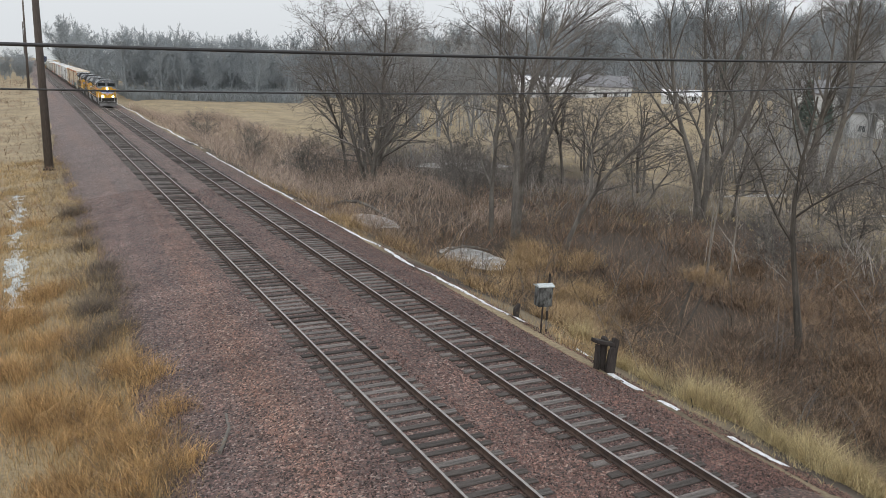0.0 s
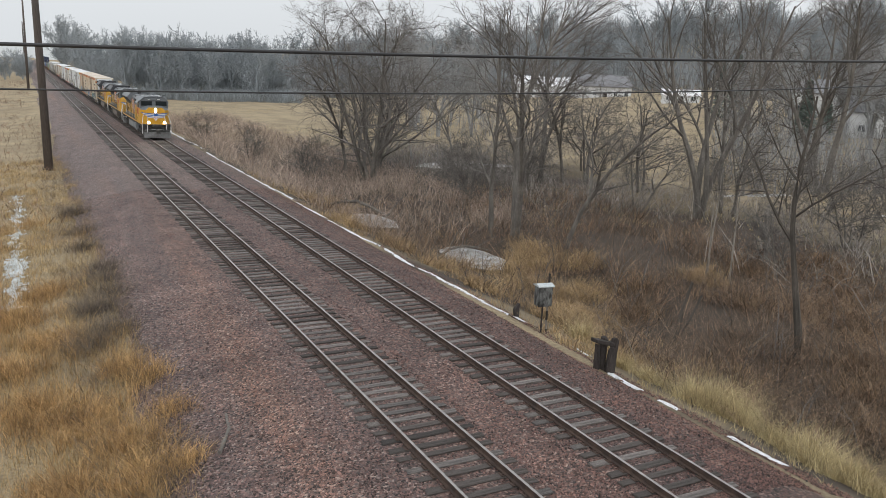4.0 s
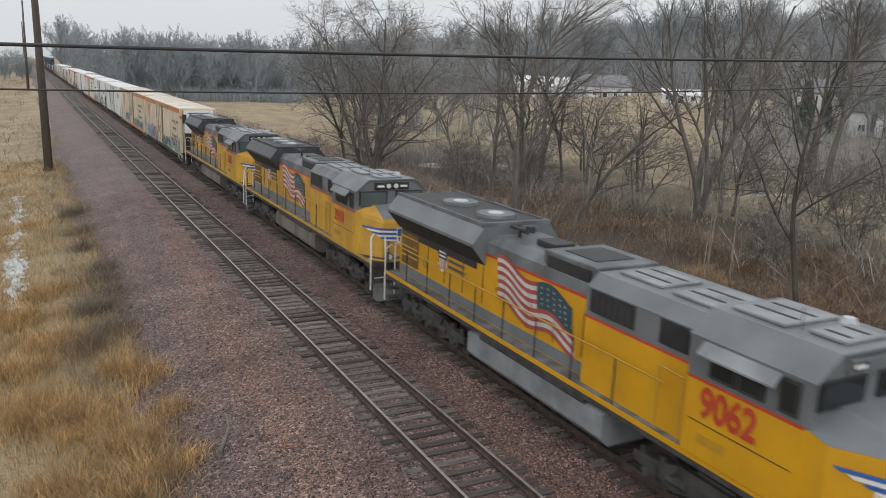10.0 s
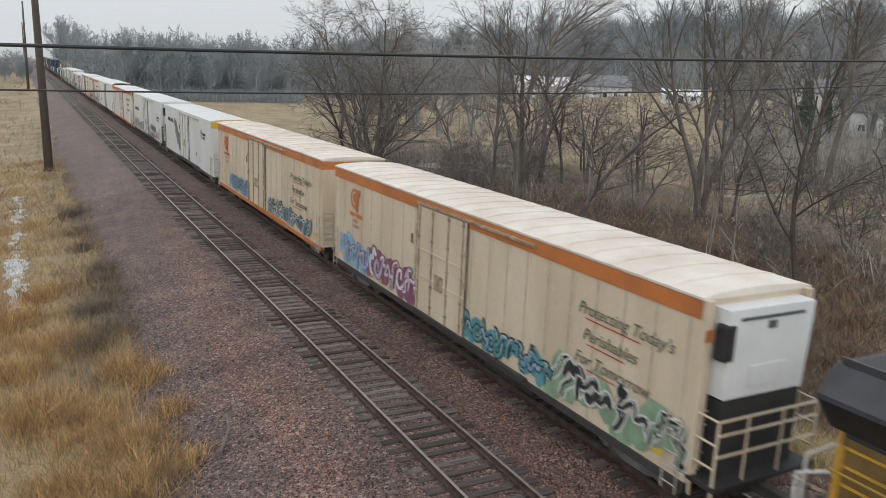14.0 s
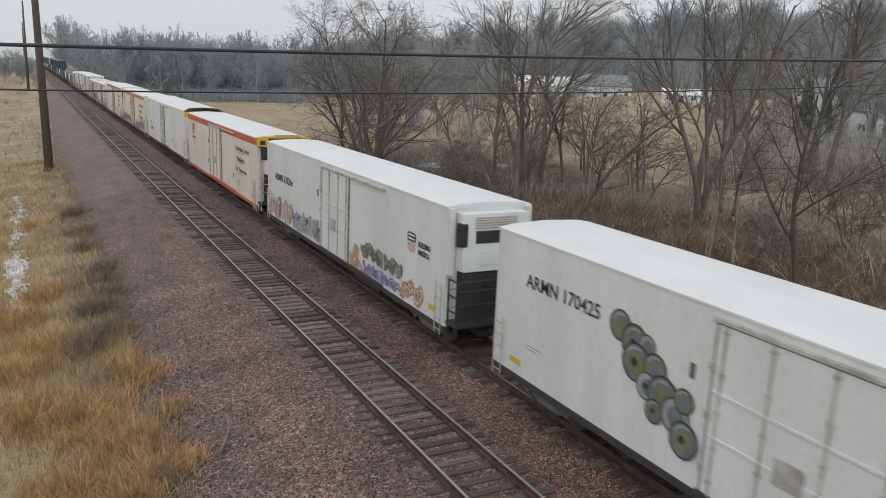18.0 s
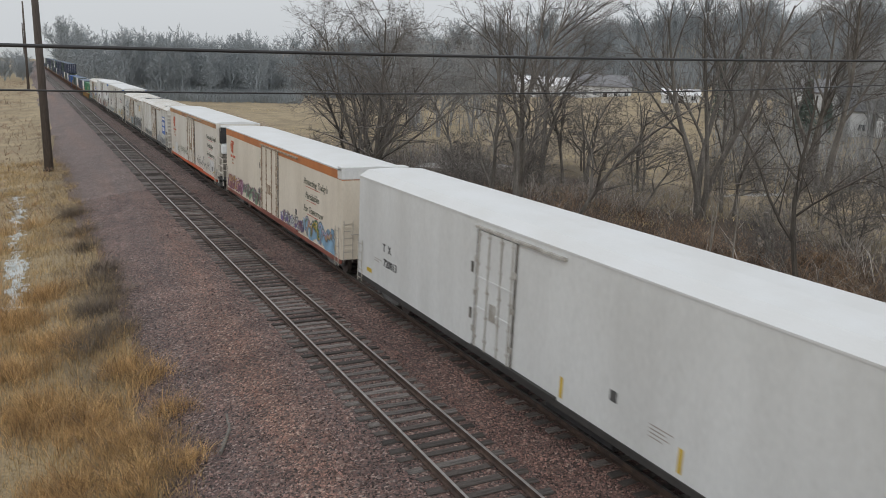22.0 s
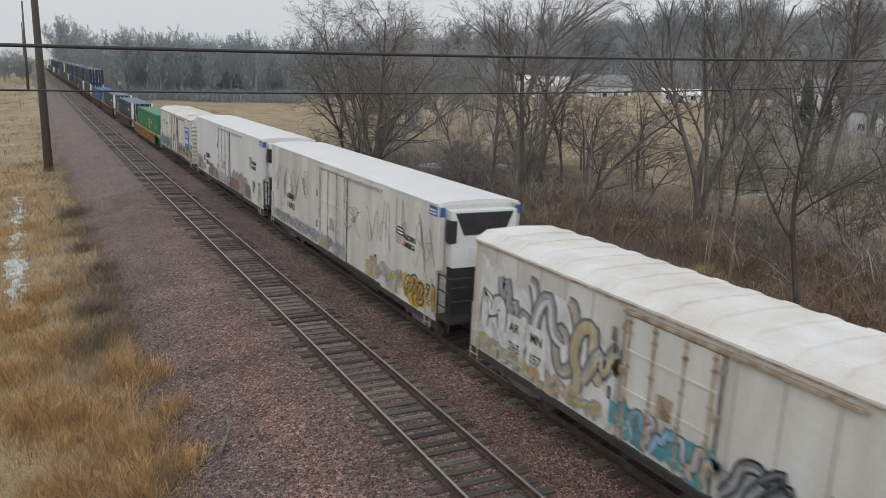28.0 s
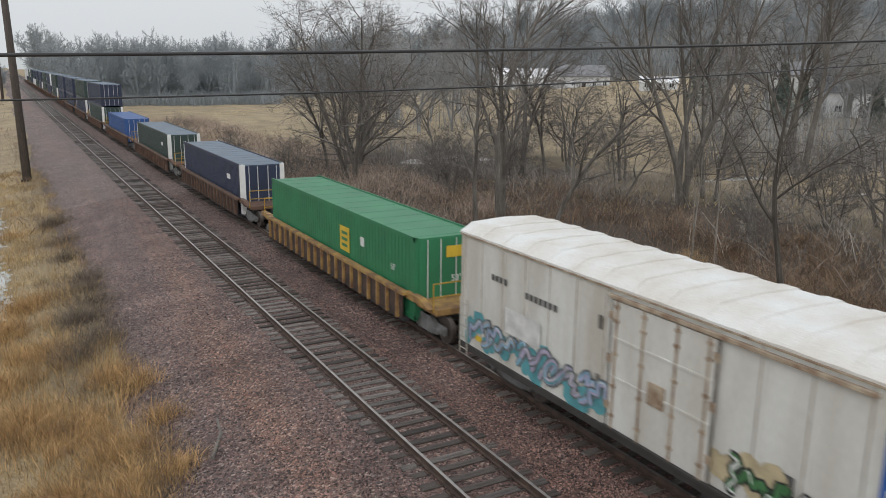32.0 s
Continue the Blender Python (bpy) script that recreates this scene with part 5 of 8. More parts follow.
def flag(loco, y0, y1, z0, z1, x):
    """A waving striped flag on the hood side: far end at y1."""
    mats = [M["flag_red"], M["flag_white"], M["green_canton"]]
    bm = BM()
    n, rows = 18, 11

    def spot(u, v):
        y = y1 - (y1 - y0) * u
        wave = 0.13 * math.sin(u * 10.0 + 0.6) - 0.40 * u
        edge = 0.10 * math.sin(v * 4 + 1) * (1 if u > 0.9 else 0.6)
        return y - edge, z0 + (z1 - z0) * v + wave
    for i in range(n):
        for j in range(rows):
            q = [spot(i / n, j / rows), spot((i + 1) / n, j / rows), spot((i + 1) / n, (j + 1) / rows), spot(i / n, (j + 1) / rows)]
            f = plate(bm, q, x)
            f.material_index = 2 if (i >= n * 0.55 and j >= rows * 0.45) else (0 if j % 2 == 0 else 1)
    part("flag_decal", bm, mats, loco, "waving striped flag painted on the hood")
    bm = BM()
    for i in range(5):
        for j in range(4):
            y, z = spot(0.62 + 0.075 * i, 0.55 + 0.11 * j)
            plate(bm, [(y + 0.03, z), (y, z + 0.04), (y - 0.03, z), (y, z - 0.04)], x, 0.011)
    part("flag_star_field", bm, M["flag_white"], loco)


def wings(loco, y, z, x=0.0):
    """The nose emblem: a shield between swept blue-and-white wings."""
    bm = BM()

    def nose_y(px):
        return y - 0.014 + max(0.0, abs(px) - 1.0) * 1.5
    for s in (-1, 1):
        for k in range(6):
            w = 1.42 - 0.13 * k
            a, b = 0.085 * (5 - k), 0.075 + 0.085 * (5 - k)
            cols = [0.2, min(1.0, w - 0.02), w] if w > 1.02 else [0.2, w]
            for x0, x1 in zip(cols, cols[1:]):
                pts = [(s * x0, z + a + 0.08 * x0), (s * x1, z + a + 0.08 * x1), (s * (x1 + (0.05 if x1 == w else 0)), z + b + 0.08 * x1), (s * x0, z + b + 0.08 * x0)]
                f = bm.faces.new([bm.verts.new((px, nose_y(px), pz)) for px, pz in (pts if s > 0 else pts[::-1])])
                f.material_index = k % 2
    for pts, dy, m in (([(-0.26, z + 0.06), (0, z - 0.3), (0.26, z + 0.06), (0.26, z + 0.56), (-0.26, z + 0.56)], 0.02, 1), ([(-0.23, z + 0.24), (0.23, z + 0.24), (0.23, z + 0.53), (-0.23, z + 0.53)], 0.026, 0)):
        f = bm.faces.new([bm.verts.new((px, y - dy, pz)) for px, pz in pts])
        f.material_index = m
    for k in range(3):
        px = -0.15 + 0.15 * k
        f = bm.faces.new([bm.verts.new((a, y - 0.026, b)) for a, b in ((px - 0.03, z - 0.12 + abs(px)), (px + 0.03, z - 0.12 + abs(px)), (px + 0.03, z + 0.2), (px - 0.03, z + 0.2))])
        f.material_index = 2
    part("nose_emblem", bm, [M["blue"], M["stripe_white"], M["red"]], loco, "winged shield emblem in blue and white")


def locomotive(u, number, body, lit, modern, label):
    e = tagged(new("locomotive"), label, "locomotive", "coupled locomotives")
    L = 20.0
    rs = 13.4 if modern else 14.2
    grey, roof = M["grey"], M["roofgrey"]
    # frame and walkway
    bm = BM()
    box(bm, -1.5, 1.5, 0.25, L - 0.25, 1.38, 1.62, 0.02)
    part("frame", bm, M["gear"], e)
    for s in (-1, 1):
        bm = BM()
        box(bm, s * 1.5 - 0.012, s * 1.5 + 0.012, 0.3, L - 0.3, 1.52, 1.64)
        part("sill_stripe", bm, body, e)
    for s in (-1, 1):
        bm = BM()
        box(bm, min(s * 1.07, s * 1.485), max(s * 1.07, s * 1.485), 4.8, 19.5, 1.621, 1.637)
        part("walkway", bm, M["undergrey"], e, "grey tread-plate walkway")
    # nose: chamfered front, sloping top
    bm = BM()
    lo = [(-1.5, 1.95), (-1.5, 1.5), (-1.0, 0.74), (1.0, 0.74), (1.5, 1.5), (1.5, 1.95)]
    hi = [(-1.5, 1.95), (-1.5, 1.55), (-1.0, 0.84), (1.0, 0.84), (1.5, 1.55), (1.5, 1.95)]
    zt = [3.22, 3.12, 3.1, 3.1, 3.12, 3.22]
    if not modern:                                        # the older nose tapers more and its top falls away
        lo = [(-1.5, 1.95), (-1.42, 1.6), (-0.85, 0.74), (0.85, 0.74), (1.42, 1.6), (1.5, 1.95)]
        hi = [(-1.5, 1.95), (-1.32, 1.7), (-0.75, 0.95), (0.75, 0.95), (1.32, 1.7), (1.5, 1.95)]
        zt = [3.3, 3.1, 2.92, 2.92, 3.1, 3.3]
    a = [bm.verts.new((x, y, 1.62)) for x, y in lo]
    b = [bm.verts.new((x, y, z)) for (x, y), z in zip(hi, zt)]
    for i in range(6):
        j = (i + 1) % 6
        bm.faces.new((a[i], a[j], b[j], b[i]))
    bm.faces.new(a[::-1])
    nose = part("nose", bm, body, e)
    bm = BM()
    c = [bm.verts.new((x * 0.999, y + 0.003, z + 0.003)) for (x, y), z in zip(hi, zt)]
    m1, m2 = (bm.verts.new((sx, 0.88 if modern else 1.0, 3.4 if modern else 3.08)) for sx in (-0.72, 0.72))
    m3, m4 = bm.verts.new((-0.75, 2.0, 3.58)), bm.verts.new((0.75, 2.0, 3.58))
    for f in ((c[0], m3, m1, c[1]), (c[1], m1, c[2]), (c[2], m1, m2, c[3]), (c[3], m2, c[4]), (c[4], m2, m4, c[5]), (m1, m3, m4, m2)):
        bm.faces.new(f)
    bmesh.ops.recalc_face_normals(bm, faces=bm.faces[:])
    for f in bm.faces:
        if f.normal.y < -0.8:
            f.material_index = 1
        elif not modern and abs(f.normal.x) > 0.12:
            f.material_index = 1
    part("nose_top", bm, [grey, body], e, "grey anti-glare nose top")
    # cab: yellow below, grey above
    bm = BM()
    box(bm, -1.53, 1.53, 1.95, 4.7, 1.62, 3.22, 0.02)
    cab = part("cab", bm, body, e)
    bm = BM()
    box(bm, -1.534, 1.534, 2.0, 4.7, 3.19, 3.25)
    part("red_line", bm, M["red"], cab)
    bm = BM()
    prism(bm, [(-1.52, 3.25), (1.52, 3.25), (1.52, 4.05), (1.0, 4.48), (-1.0, 4.48), (-1.52, 4.05)], 1.95, 4.7)
    upper = part("upper_cab", bm, grey, e)
    bm = BM()
    prism(bm, [(-1.54, 4.02), (-1.54, 4.07), (-1.0, 4.53), (1.0, 4.53), (1.54, 4.07), (1.54, 4.02), (1.0, 4.49), (-1.0, 4.49)], 1.86, 4.75)
    rf = part("cab_roof", bm, grey, e)
    for y0, y1, w in ((2.15, 2.9, 0.55), (3.25, 4.5, 0.75), (5.0, 6.2, 0.7), (6.6, 8.0, 0.62)):
        bm = BM()
        z = 4.53 if y0 < 4.7 else 4.36
        box(bm, -w, w, y0, y1, z, z + 0.07, 0.03)
        hatch = part("roof_hatch", bm, M["palegrey"], e)
        bm = BM()
        for sx in (-0.25, 0.25):
            box(bm, sx - 0.05, sx + 0.05, y0 + 0.12, y1 - 0.12, z + 0.07, z + 0.078)
        part("seam", bm, M["black"], hatch)
    bm = BM()
    tube(bm, (0.7, 3.0, 4.53), (0.7, 3.0, 4.66), 0.16, 0.12, 12)
    part("antenna_dome", bm, M["fan"], e)
    bm = BM()
    tube(bm, (-0.5, 3.1, 4.53), (-0.5, 3.1, 4.95), 0.012, 0.008, 5)
    part("antenna", bm, M["black"], e)
    for sx in (-0.78, 0.78):
        bm = BM()
        box(bm, sx - 0.6, sx + 0.6, 1.9, 1.947, 3.52, 4.06, 0.01)
        w = part("windshield", bm, M["black"], upper)
        bm = BM()
        box(bm, sx - 0.54, sx + 0.54, 1.88, 1.898, 3.57 if modern else 3.45, 4.01)
        part("pane", bm, M["glass"] if modern else M["glass_reflect"], w)
    for s in (-1, 1):
        for y0, y1 in ((2.15, 2.55), (2.85, 3.45), (3.5, 4.15)):
            bm = BM()
            box(bm, s * 1.545 - 0.02, s * 1.545 + 0.02, y0, y1, 3.35, 3.98, 0.01)
            w = part("side_window", bm, M["black"], upper)
            bm = BM()
            box(bm, s * 1.566 - 0.004, s * 1.566 + 0.004, y0 + 0.06, y1 - 0.06, 3.41, 3.92)
            part("pane", bm, M["glass"], w)
        bm = BM()
        sideways(bm, [(2.55, 4.1), (4.35, 4.1), (4.35, 4.14), (2.55, 4.14)], s * 1.42, s * 1.74)
        for v in bm.verts:
            if abs(v.co.x) > 1.7:
                v.co.z -= 0.34
        part("sunshade", bm, M["palegrey"] if modern else grey, e)
    bm = BM()
    box(bm, -0.75, 0.75, 1.86, 1.95, 4.12, 4.4, 0.03)
    nb = part("number_board", bm, grey if modern else M["black"], e)
    for sx in (-0.5, 0.5):
        bm = BM()
        box(bm, sx - 0.2, sx + 0.2, 1.85, 1.862, 4.18, 4.33, 0.004)
        bd = part("board", bm, M["black"], nb)
        bm = BM()
        box(bm, sx - 0.15, sx + 0.15, 1.843, 1.849, 4.215, 4.295)
        part("number_bar", bm, M["stripe_white"], bd)
    lamp = M["shine"] if lit else M["lens"]
    spots = [(0.0, 3.2), (0.0, 2.98)] if modern else [(0.16, 4.26), (-0.16, 4.26)]
    for x, z in spots:
        yy = 0.76 if modern else 1.84
        bm = BM()
        tube(bm, (x, yy + 0.1, z), (x, yy, z), 0.15, 0.14, 16)
        h = part("headlight", bm, M["black"], e)
        bm = BM()
        tube(bm, (x, yy + 0.005, z), (x, yy - 0.012, z), 0.105, 0.09, 16)
        part("lamp", bm, lamp, h)
    for x in (-0.82, 0.82):
        bm = BM()
        tube(bm, (x, 0.3, 1.8), (x, 0.06, 1.8), 0.16, 0.16, 16)
        h = part("ditch_light", bm, M["undergrey"], e)
        bm = BM()
        tube(bm, (x, 0.065, 1.8), (x, 0.04, 1.8), 0.10, 0.09, 16)
        part("lamp", bm, lamp, h)
    wings(e, 0.745, 2.22)
    # cabinet behind the cab and the long hood
    bm = BM()
    box(bm, -1.3, 1.3, 4.7, 8.3, 1.62, 3.3, 0.02)
    part("equipment_cabinet", bm, body, e)
    bm = BM()
    box(bm, -1.31, 1.31, 4.7, 8.3, 3.3, 3.36)
    part("red_line", bm, M["red"], e)
    bm = BM()
    prism(bm, [(-1.3, 3.36), (1.3, 3.36), (1.3, 4.05), (1.0, 4.36), (-1.0, 4.36), (-1.3, 4.05)], 4.7, 8.3)
    part("blower_housing", bm, grey if modern else roof, e)
    for s in (-1, 1):
        for y0, y1 in ((4.95, 5.8), (6.6, 8.15)):
            bm = BM()
            box(bm, s * 1.31 - 0.012, s * 1.31 + 0.012, y0, y1, 3.48, 4.02)
            g = part("intake_grille", bm, M["black"], e)
            bm = BM()
            for k in range(7):
                yy = y0 + (y1 - y0) * (k + 0.5) / 7
                box(bm, s * 1.328 - 0.008, s * 1.328 + 0.008, yy - 0.02, yy + 0.02, 3.5, 4.0)
            part("slats", bm, M["black"], g)
    bm = BM()
    prism(bm, [(-1.06, 1.62), (1.06, 1.62), (1.06, 3.62), (-1.06, 3.62)], 8.3, 19.4)
    hood = part("long_hood", bm, body, e)
    bm = BM()
    prism(bm, [(-1.064, 3.6), (1.064, 3.6), (1.064, 3.68), (-1.064, 3.68)], 8.3, rs)
    part("red_line", bm, M["red"], e)
    bm = BM()
    prism(bm, [(-1.06, 3.68), (1.06, 3.68), (1.02, 3.98), (0.8, 4.2), (-0.8, 4.2), (-1.02, 3.98)], 8.3, rs)
    part("hood_roof", bm, roof, e)
    for s in (-1, 1):
        bm = BM()
        box(bm, s * 1.066 - 0.006, s * 1.066 + 0.006, 8.3, 19.35, 1.66, 1.98)
        part("grey_band", bm, grey, hood)
        for k in range(9):
            y0 = 8.6 + k * 1.22
            bm = BM()
            box(bm, s * 1.072 - 0.012, s * 1.072 + 0.012, y0, y0 + 0.02, 2.1, 3.25)
            part("door_seam", bm, M["seam"], hood)
        for k in range(6):
            y0 = 9.0 + k * 1.83
            bm = BM()
            box(bm, s * 1.075 - 0.012, s * 1.075 + 0.012, y0, y0 + 0.08, 2.7, 2.82, 0.006)
            part("door_latch", bm, M["rail_yellow"], hood)
    for s in (-1, 1):
        bm = BM()
        box(bm, s * 1.072 - 0.012, s * 1.072 + 0.012, 17.9, 19.25, 2.05, 3.2, 0.006)
        rec = part("rear_recess", bm, M["seam"], hood)
        for k in range(3):
            bm = BM()
            box(bm, s * 1.088 - 0.012, s * 1.088 + 0.012, 17.95, 19.2, 2.35 + 0.33 * k, 2.4 + 0.33 * k)
            part("slat", bm, body, rec)
        bm = BM()
        tube(bm, (s * 1.07, 17.35, 2.45), (s * 1.1, 17.35, 2.45), 0.2, 0.18, 16)
        part("brake_wheel", bm, M["rail_yellow"], hood)
    # dynamic brake and exhaust on the roof
    bm = BM()
    box(bm, -0.98, 0.98, 8.4, 10.6, 4.05, 4.42, 0.05)
    db = part("brake_housing", bm, roof, e)
    bm = BM()
    box(bm, -0.6, 0.6, 8.9, 10.2, 4.42, 4.44)
    part("grid_opening", bm, M["black"], db)
    for s in (-1, 1):
        bm = BM()
        box(bm, s * 1.0 - 0.012, s * 1.0 + 0.012, 8.6, 10.4, 3.95, 4.3)
        part("grid_screen", bm, M["black"], db)
    bm = BM()
    box(bm, -0.35, 0.35, 11.0, 11.9, 4.2, 4.38, 0.04)
    part("exhaust", bm, M["black"], e)
    bm = BM()
    tube(bm, (-0.25, 12.9, 4.2), (-0.25, 12.9, 4.45), 0.05, 0.05, 8)
    for dx, dy, ln in ((-0.12, -0.05, 0.5), (0, 0.05, 0.42), (0.12, -0.02, 0.46)):
        tube(bm, (-0.25 + dx, 12.9 + dy, 4.48), (-0.25 + dx, 12.9 + dy - ln, 4.5), 0.035, 0.1, 10)
        tube(bm, (-0.25 + dx, 12.9 + dy, 4.48), (-0.25 + dx, 12.9 + dy + ln * 0.6, 4.5), 0.035, 0.08, 10)
    part("horn", bm, M["black"], e)
    # flared radiator section
    bm = BM()
    prism(bm, [(-1.06, 3.28), (1.06, 3.28), (1.53, 3.86), (1.53, 3.95), (1.16, 4.42), (-1.16, 4.42), (-1.53, 3.95), (-1.53, 3.86)], rs, 19.6)
    rad = part("radiator_housing", bm, grey if modern else M["roof_black"], e)
    for s in (-1, 1):
        bm = BM()
        q = [(s * 1.07, 3.28), (s * 1.535, 3.85)]
        for (xa, za), (xb, zb) in zip(q, q[1:]):
            v = [bm.verts.new(p) for p in ((xa + s * 0.012, rs + 0.06, za), (xb + s * 0.012, rs + 0.06, zb), (xb + s * 0.012, 19.5, zb), (xa + s * 0.012, 19.5, za))]
            bm.faces.new(v)
        box(bm, s * 1.065 - 0.01, s * 1.065 + 0.01, rs + 0.5, 19.3, 3.05, 3.28)
        part("radiator_grille", bm, M["black"], rad)
    bm = BM()
    box(bm, -1.15, 1.15, rs + 0.2, 19.4, 4.42, 4.5, 0.02)
    part("fan_deck", bm, M["black"], rad)
    bm = BM()
    for s in (-1, 1):
        box(bm, s * 1.13 - 0.03, s * 1.13 + 0.03, rs + 0.1, 19.5, 4.42, 4.55, 0.01)
    box(bm, -1.2, 1.2, rs + 0.08, rs + 0.18, 4.42, 4.55, 0.01)
    part("deck_rim", bm, roof if modern else M["roof_black"], rad)
    for k in range(3 if not modern else 2):
        y = rs + 1.3 + k * (1.45 if not modern else 2.3)
        bm = BM()
        tube(bm, (0, y, 4.5), (0, y, 4.6), 0.62, 0.6, 24)
        f = part("fan", bm, roof, rad)
        bm = BM()
        tube(bm, (0, y, 4.6), (0, y, 4.625), 0.26, 0.24, 20)
        part("fan_hub", bm, M["fan"], f)
    # emblem and lettering
    for s in (-1,):
        shield(e, 16.1, 2.8, 0.62, -1.068)
        bars(e, 15.7, 2.95, [(1.1, 0.09, 0, 0), (1.1, 0.09, 0.2, 0)], M["tag_dark"], -1.068, "slogan_bar")
    flag(e, rs - 4.4, rs - 0.75, 2.42, 3.74, -1.075)
    lettering(number, 0.86 if modern else 0.66, M["red"], e, (-1.545, 4.3, 2.52 if modern else 2.56), bold=0.025, wide=0.8 if modern else 0.85, name="road_number")
    # running gear
    for y in (4.0, 16.5):
        t = cached("truck|loco", loco_truck_bm, M["gear"], e, y)
        for k in (-1.75, 0, 1.75):
            o = cached("wheelset|loco", lambda: wheelset_bm(0.53), M["steel"], t, k)
            o.location = (0, k, 0.53)
            WHEELS.append((o, k, 0.53))
    bm = BM()
    prism(bm, [(-1.2, 0.4), (1.2, 0.4), (1.42, 0.62), (1.42, 1.2), (1.2, 1.36), (-1.2, 1.36), (-1.42, 1.2), (-1.42, 0.62)], 7.2, 13.6)
    tank = part("fuel_tank", bm, M["palegrey"] if modern else M["tank_dirty"], e)
    for s in (-1, 1):
        bm = BM()
        tube(bm, (s * 1.28, 7.9, 1.28), (s * 1.28, 12.9, 1.28), 0.16, 0.16, 14)
        part("air_reservoir", bm, M["gear"], e)
    # yellow deck edge, hoses and uncoupling lever
    bm = BM()
    pipe(bm, [(-1.45, 0.62, 1.63), (-0.9, 0.12, 1.63), (0.9, 0.12, 1.63), (1.45, 0.62, 1.63)], 0.05, 6)
    part("deck_edge", bm, body, e, "yellow edge of the front deck")
    bm = BM()
    box(bm, -1.0, 1.0, 0.1, 0.74, 1.52, 1.6, 0.02)
    part("front_deck", bm, M["black"], e)
    for x in (-0.95, -0.75, 0.55, 0.75, 0.95):
        bm = BM()
        pipe(bm, [(x, 0.3, 1.25), (x, 0.12, 1.2), (x + 0.04, 0.02, 0.95), (x + 0.08, -0.05, 0.7)], 0.03, 6)
        part("air_hose", bm, M["black"], e)
    bm = BM()
    pipe(bm, [(-1.35, 0.28, 0.95), (-0.4, 0.22, 1.0), (0.4, 0.22, 1.0), (1.35, 0.28, 0.95)], 0.02, 6)
    part("uncoupling_lever", bm, M["silver"], e)
    for s in (-1, 1):
        for k in range(8):
            bm = BM()
            box(bm, s * 1.536 - 0.008, s * 1.536 + 0.008, 3.6 + 0.09 * k, 3.64 + 0.09 * k, 1.95, 2.15)
            part("louvre", bm, M["rail_yellow"], cab)
        bm = BM()
        box(bm, s * 1.536 - 0.006, s * 1.536 + 0.006, 2.15, 4.55, 2.36, 2.375)
        part("seam", bm, M["black"], cab)
        bm = BM()
        pipe(bm, [(s * 1.57, 4.78, 1.75), (s * 1.57, 4.78, 3.1), (s * 1.5, 5.5, 3.1), (s * 1.5, 5.5, 1.7)], 0.022, 6)
        part("grab_rail", bm, M["rail_yellow"], e)
    # pilot, plow and steps
    bm = BM()
    a = [bm.verts.new(p) for p in ((-1.42, 0.5, 1.5), (1.42, 0.5, 1.5), (1.42, 0.3, 0.75), (-1.42, 0.3, 0.75))]
    bm.faces.new(a)
    box(bm, -1.42, 1.42, 0.32, 0.62, 0.7, 1.5, 0.02)
    part("pilot", bm, M["gear"], e)
    bm = BM()
    prism(bm, [(-1.38, 0.14), (1.38, 0.14), (1.42, 0.74), (-1.42, 0.74)], -0.02, 0.3)
    for v in bm.verts:
        if v.co.z < 0.3 and v.co.y < 0.1:
            v.co.y -= 0.22 * (1 - abs(v.co.x) / 3)
    part("plow", bm, M["undergrey"], e, "worn grey snowplow pilot")
    for y, d in ((0.0, 1), (L, -1)):
        bm = BM()
        box(bm, -0.5, 0.5, min(y, y + d * 0.35), max(y, y + d * 0.35), 1.3, 1.62, 0.03)
        part("anticlimber", bm, M["gear"], e)
        for s in (-1, 1):
            st = None
            for k in range(4):
                z = 0.32 + k * 0.33
                bm = BM()
                box(bm, s * 1.12 if s > 0 else -1.5, 1.5 if s > 0 else -1.12, y + d * 0.34 if d > 0 else y - 0.72, y + 0.72 if d > 0 else y - 0.34, z, z + 0.05, 0.01)
                part("step", bm, M["gear"], e)
            bm = BM()
            if d > 0:
                pipe(bm, [(s * 1.5, y + 0.28, 0.5), (s * 1.52, y + 0.25, 1.72), (s * 1.35, y + 0.7, 2.45), (s * 1.2, y + 0.78, 2.6)], 0.032, 8)
                pipe(bm, [(s * 1.02, y + 0.05, 0.5), (s * 1.02, y + 0.02, 1.72), (s * 0.85, y + 0.5, 2.5)], 0.032, 8)
            else:
                pipe(bm, [(s * 1.5, y - 0.28, 0.5), (s * 1.5, y - 0.25, 2.4), (s * 1.5, y - 0.8, 2.7)], 0.03, 8)
                pipe(bm, [(s * 1.02, y - 0.05, 0.5), (s * 1.02, y - 0.05, 2.55), (0.0, y - 0.05, 2.6)], 0.03, 8)
            part("grab_rail", bm, M["silver"], e)
    # side handrails with their stanchions
    for s in (-1, 1):
        bm = BM()
        pipe(bm, [(s * 1.47, 5.4, 2.75), (s * 1.47, L - 0.8, 2.75)], 0.022, 6)
        part("handrail", bm, M["rail_yellow"], e)
        for k in range(9):
            y = 6.9 + k * 1.58
            bm = BM()
            tube(bm, (s * 1.47, y, 1.5), (s * 1.47, y, 2.76), 0.022, 0.022, 6)
            part("stanchion", bm, M["black"], e)
    couplers(e, L)
    TRAIN.append((e, u))
    return e


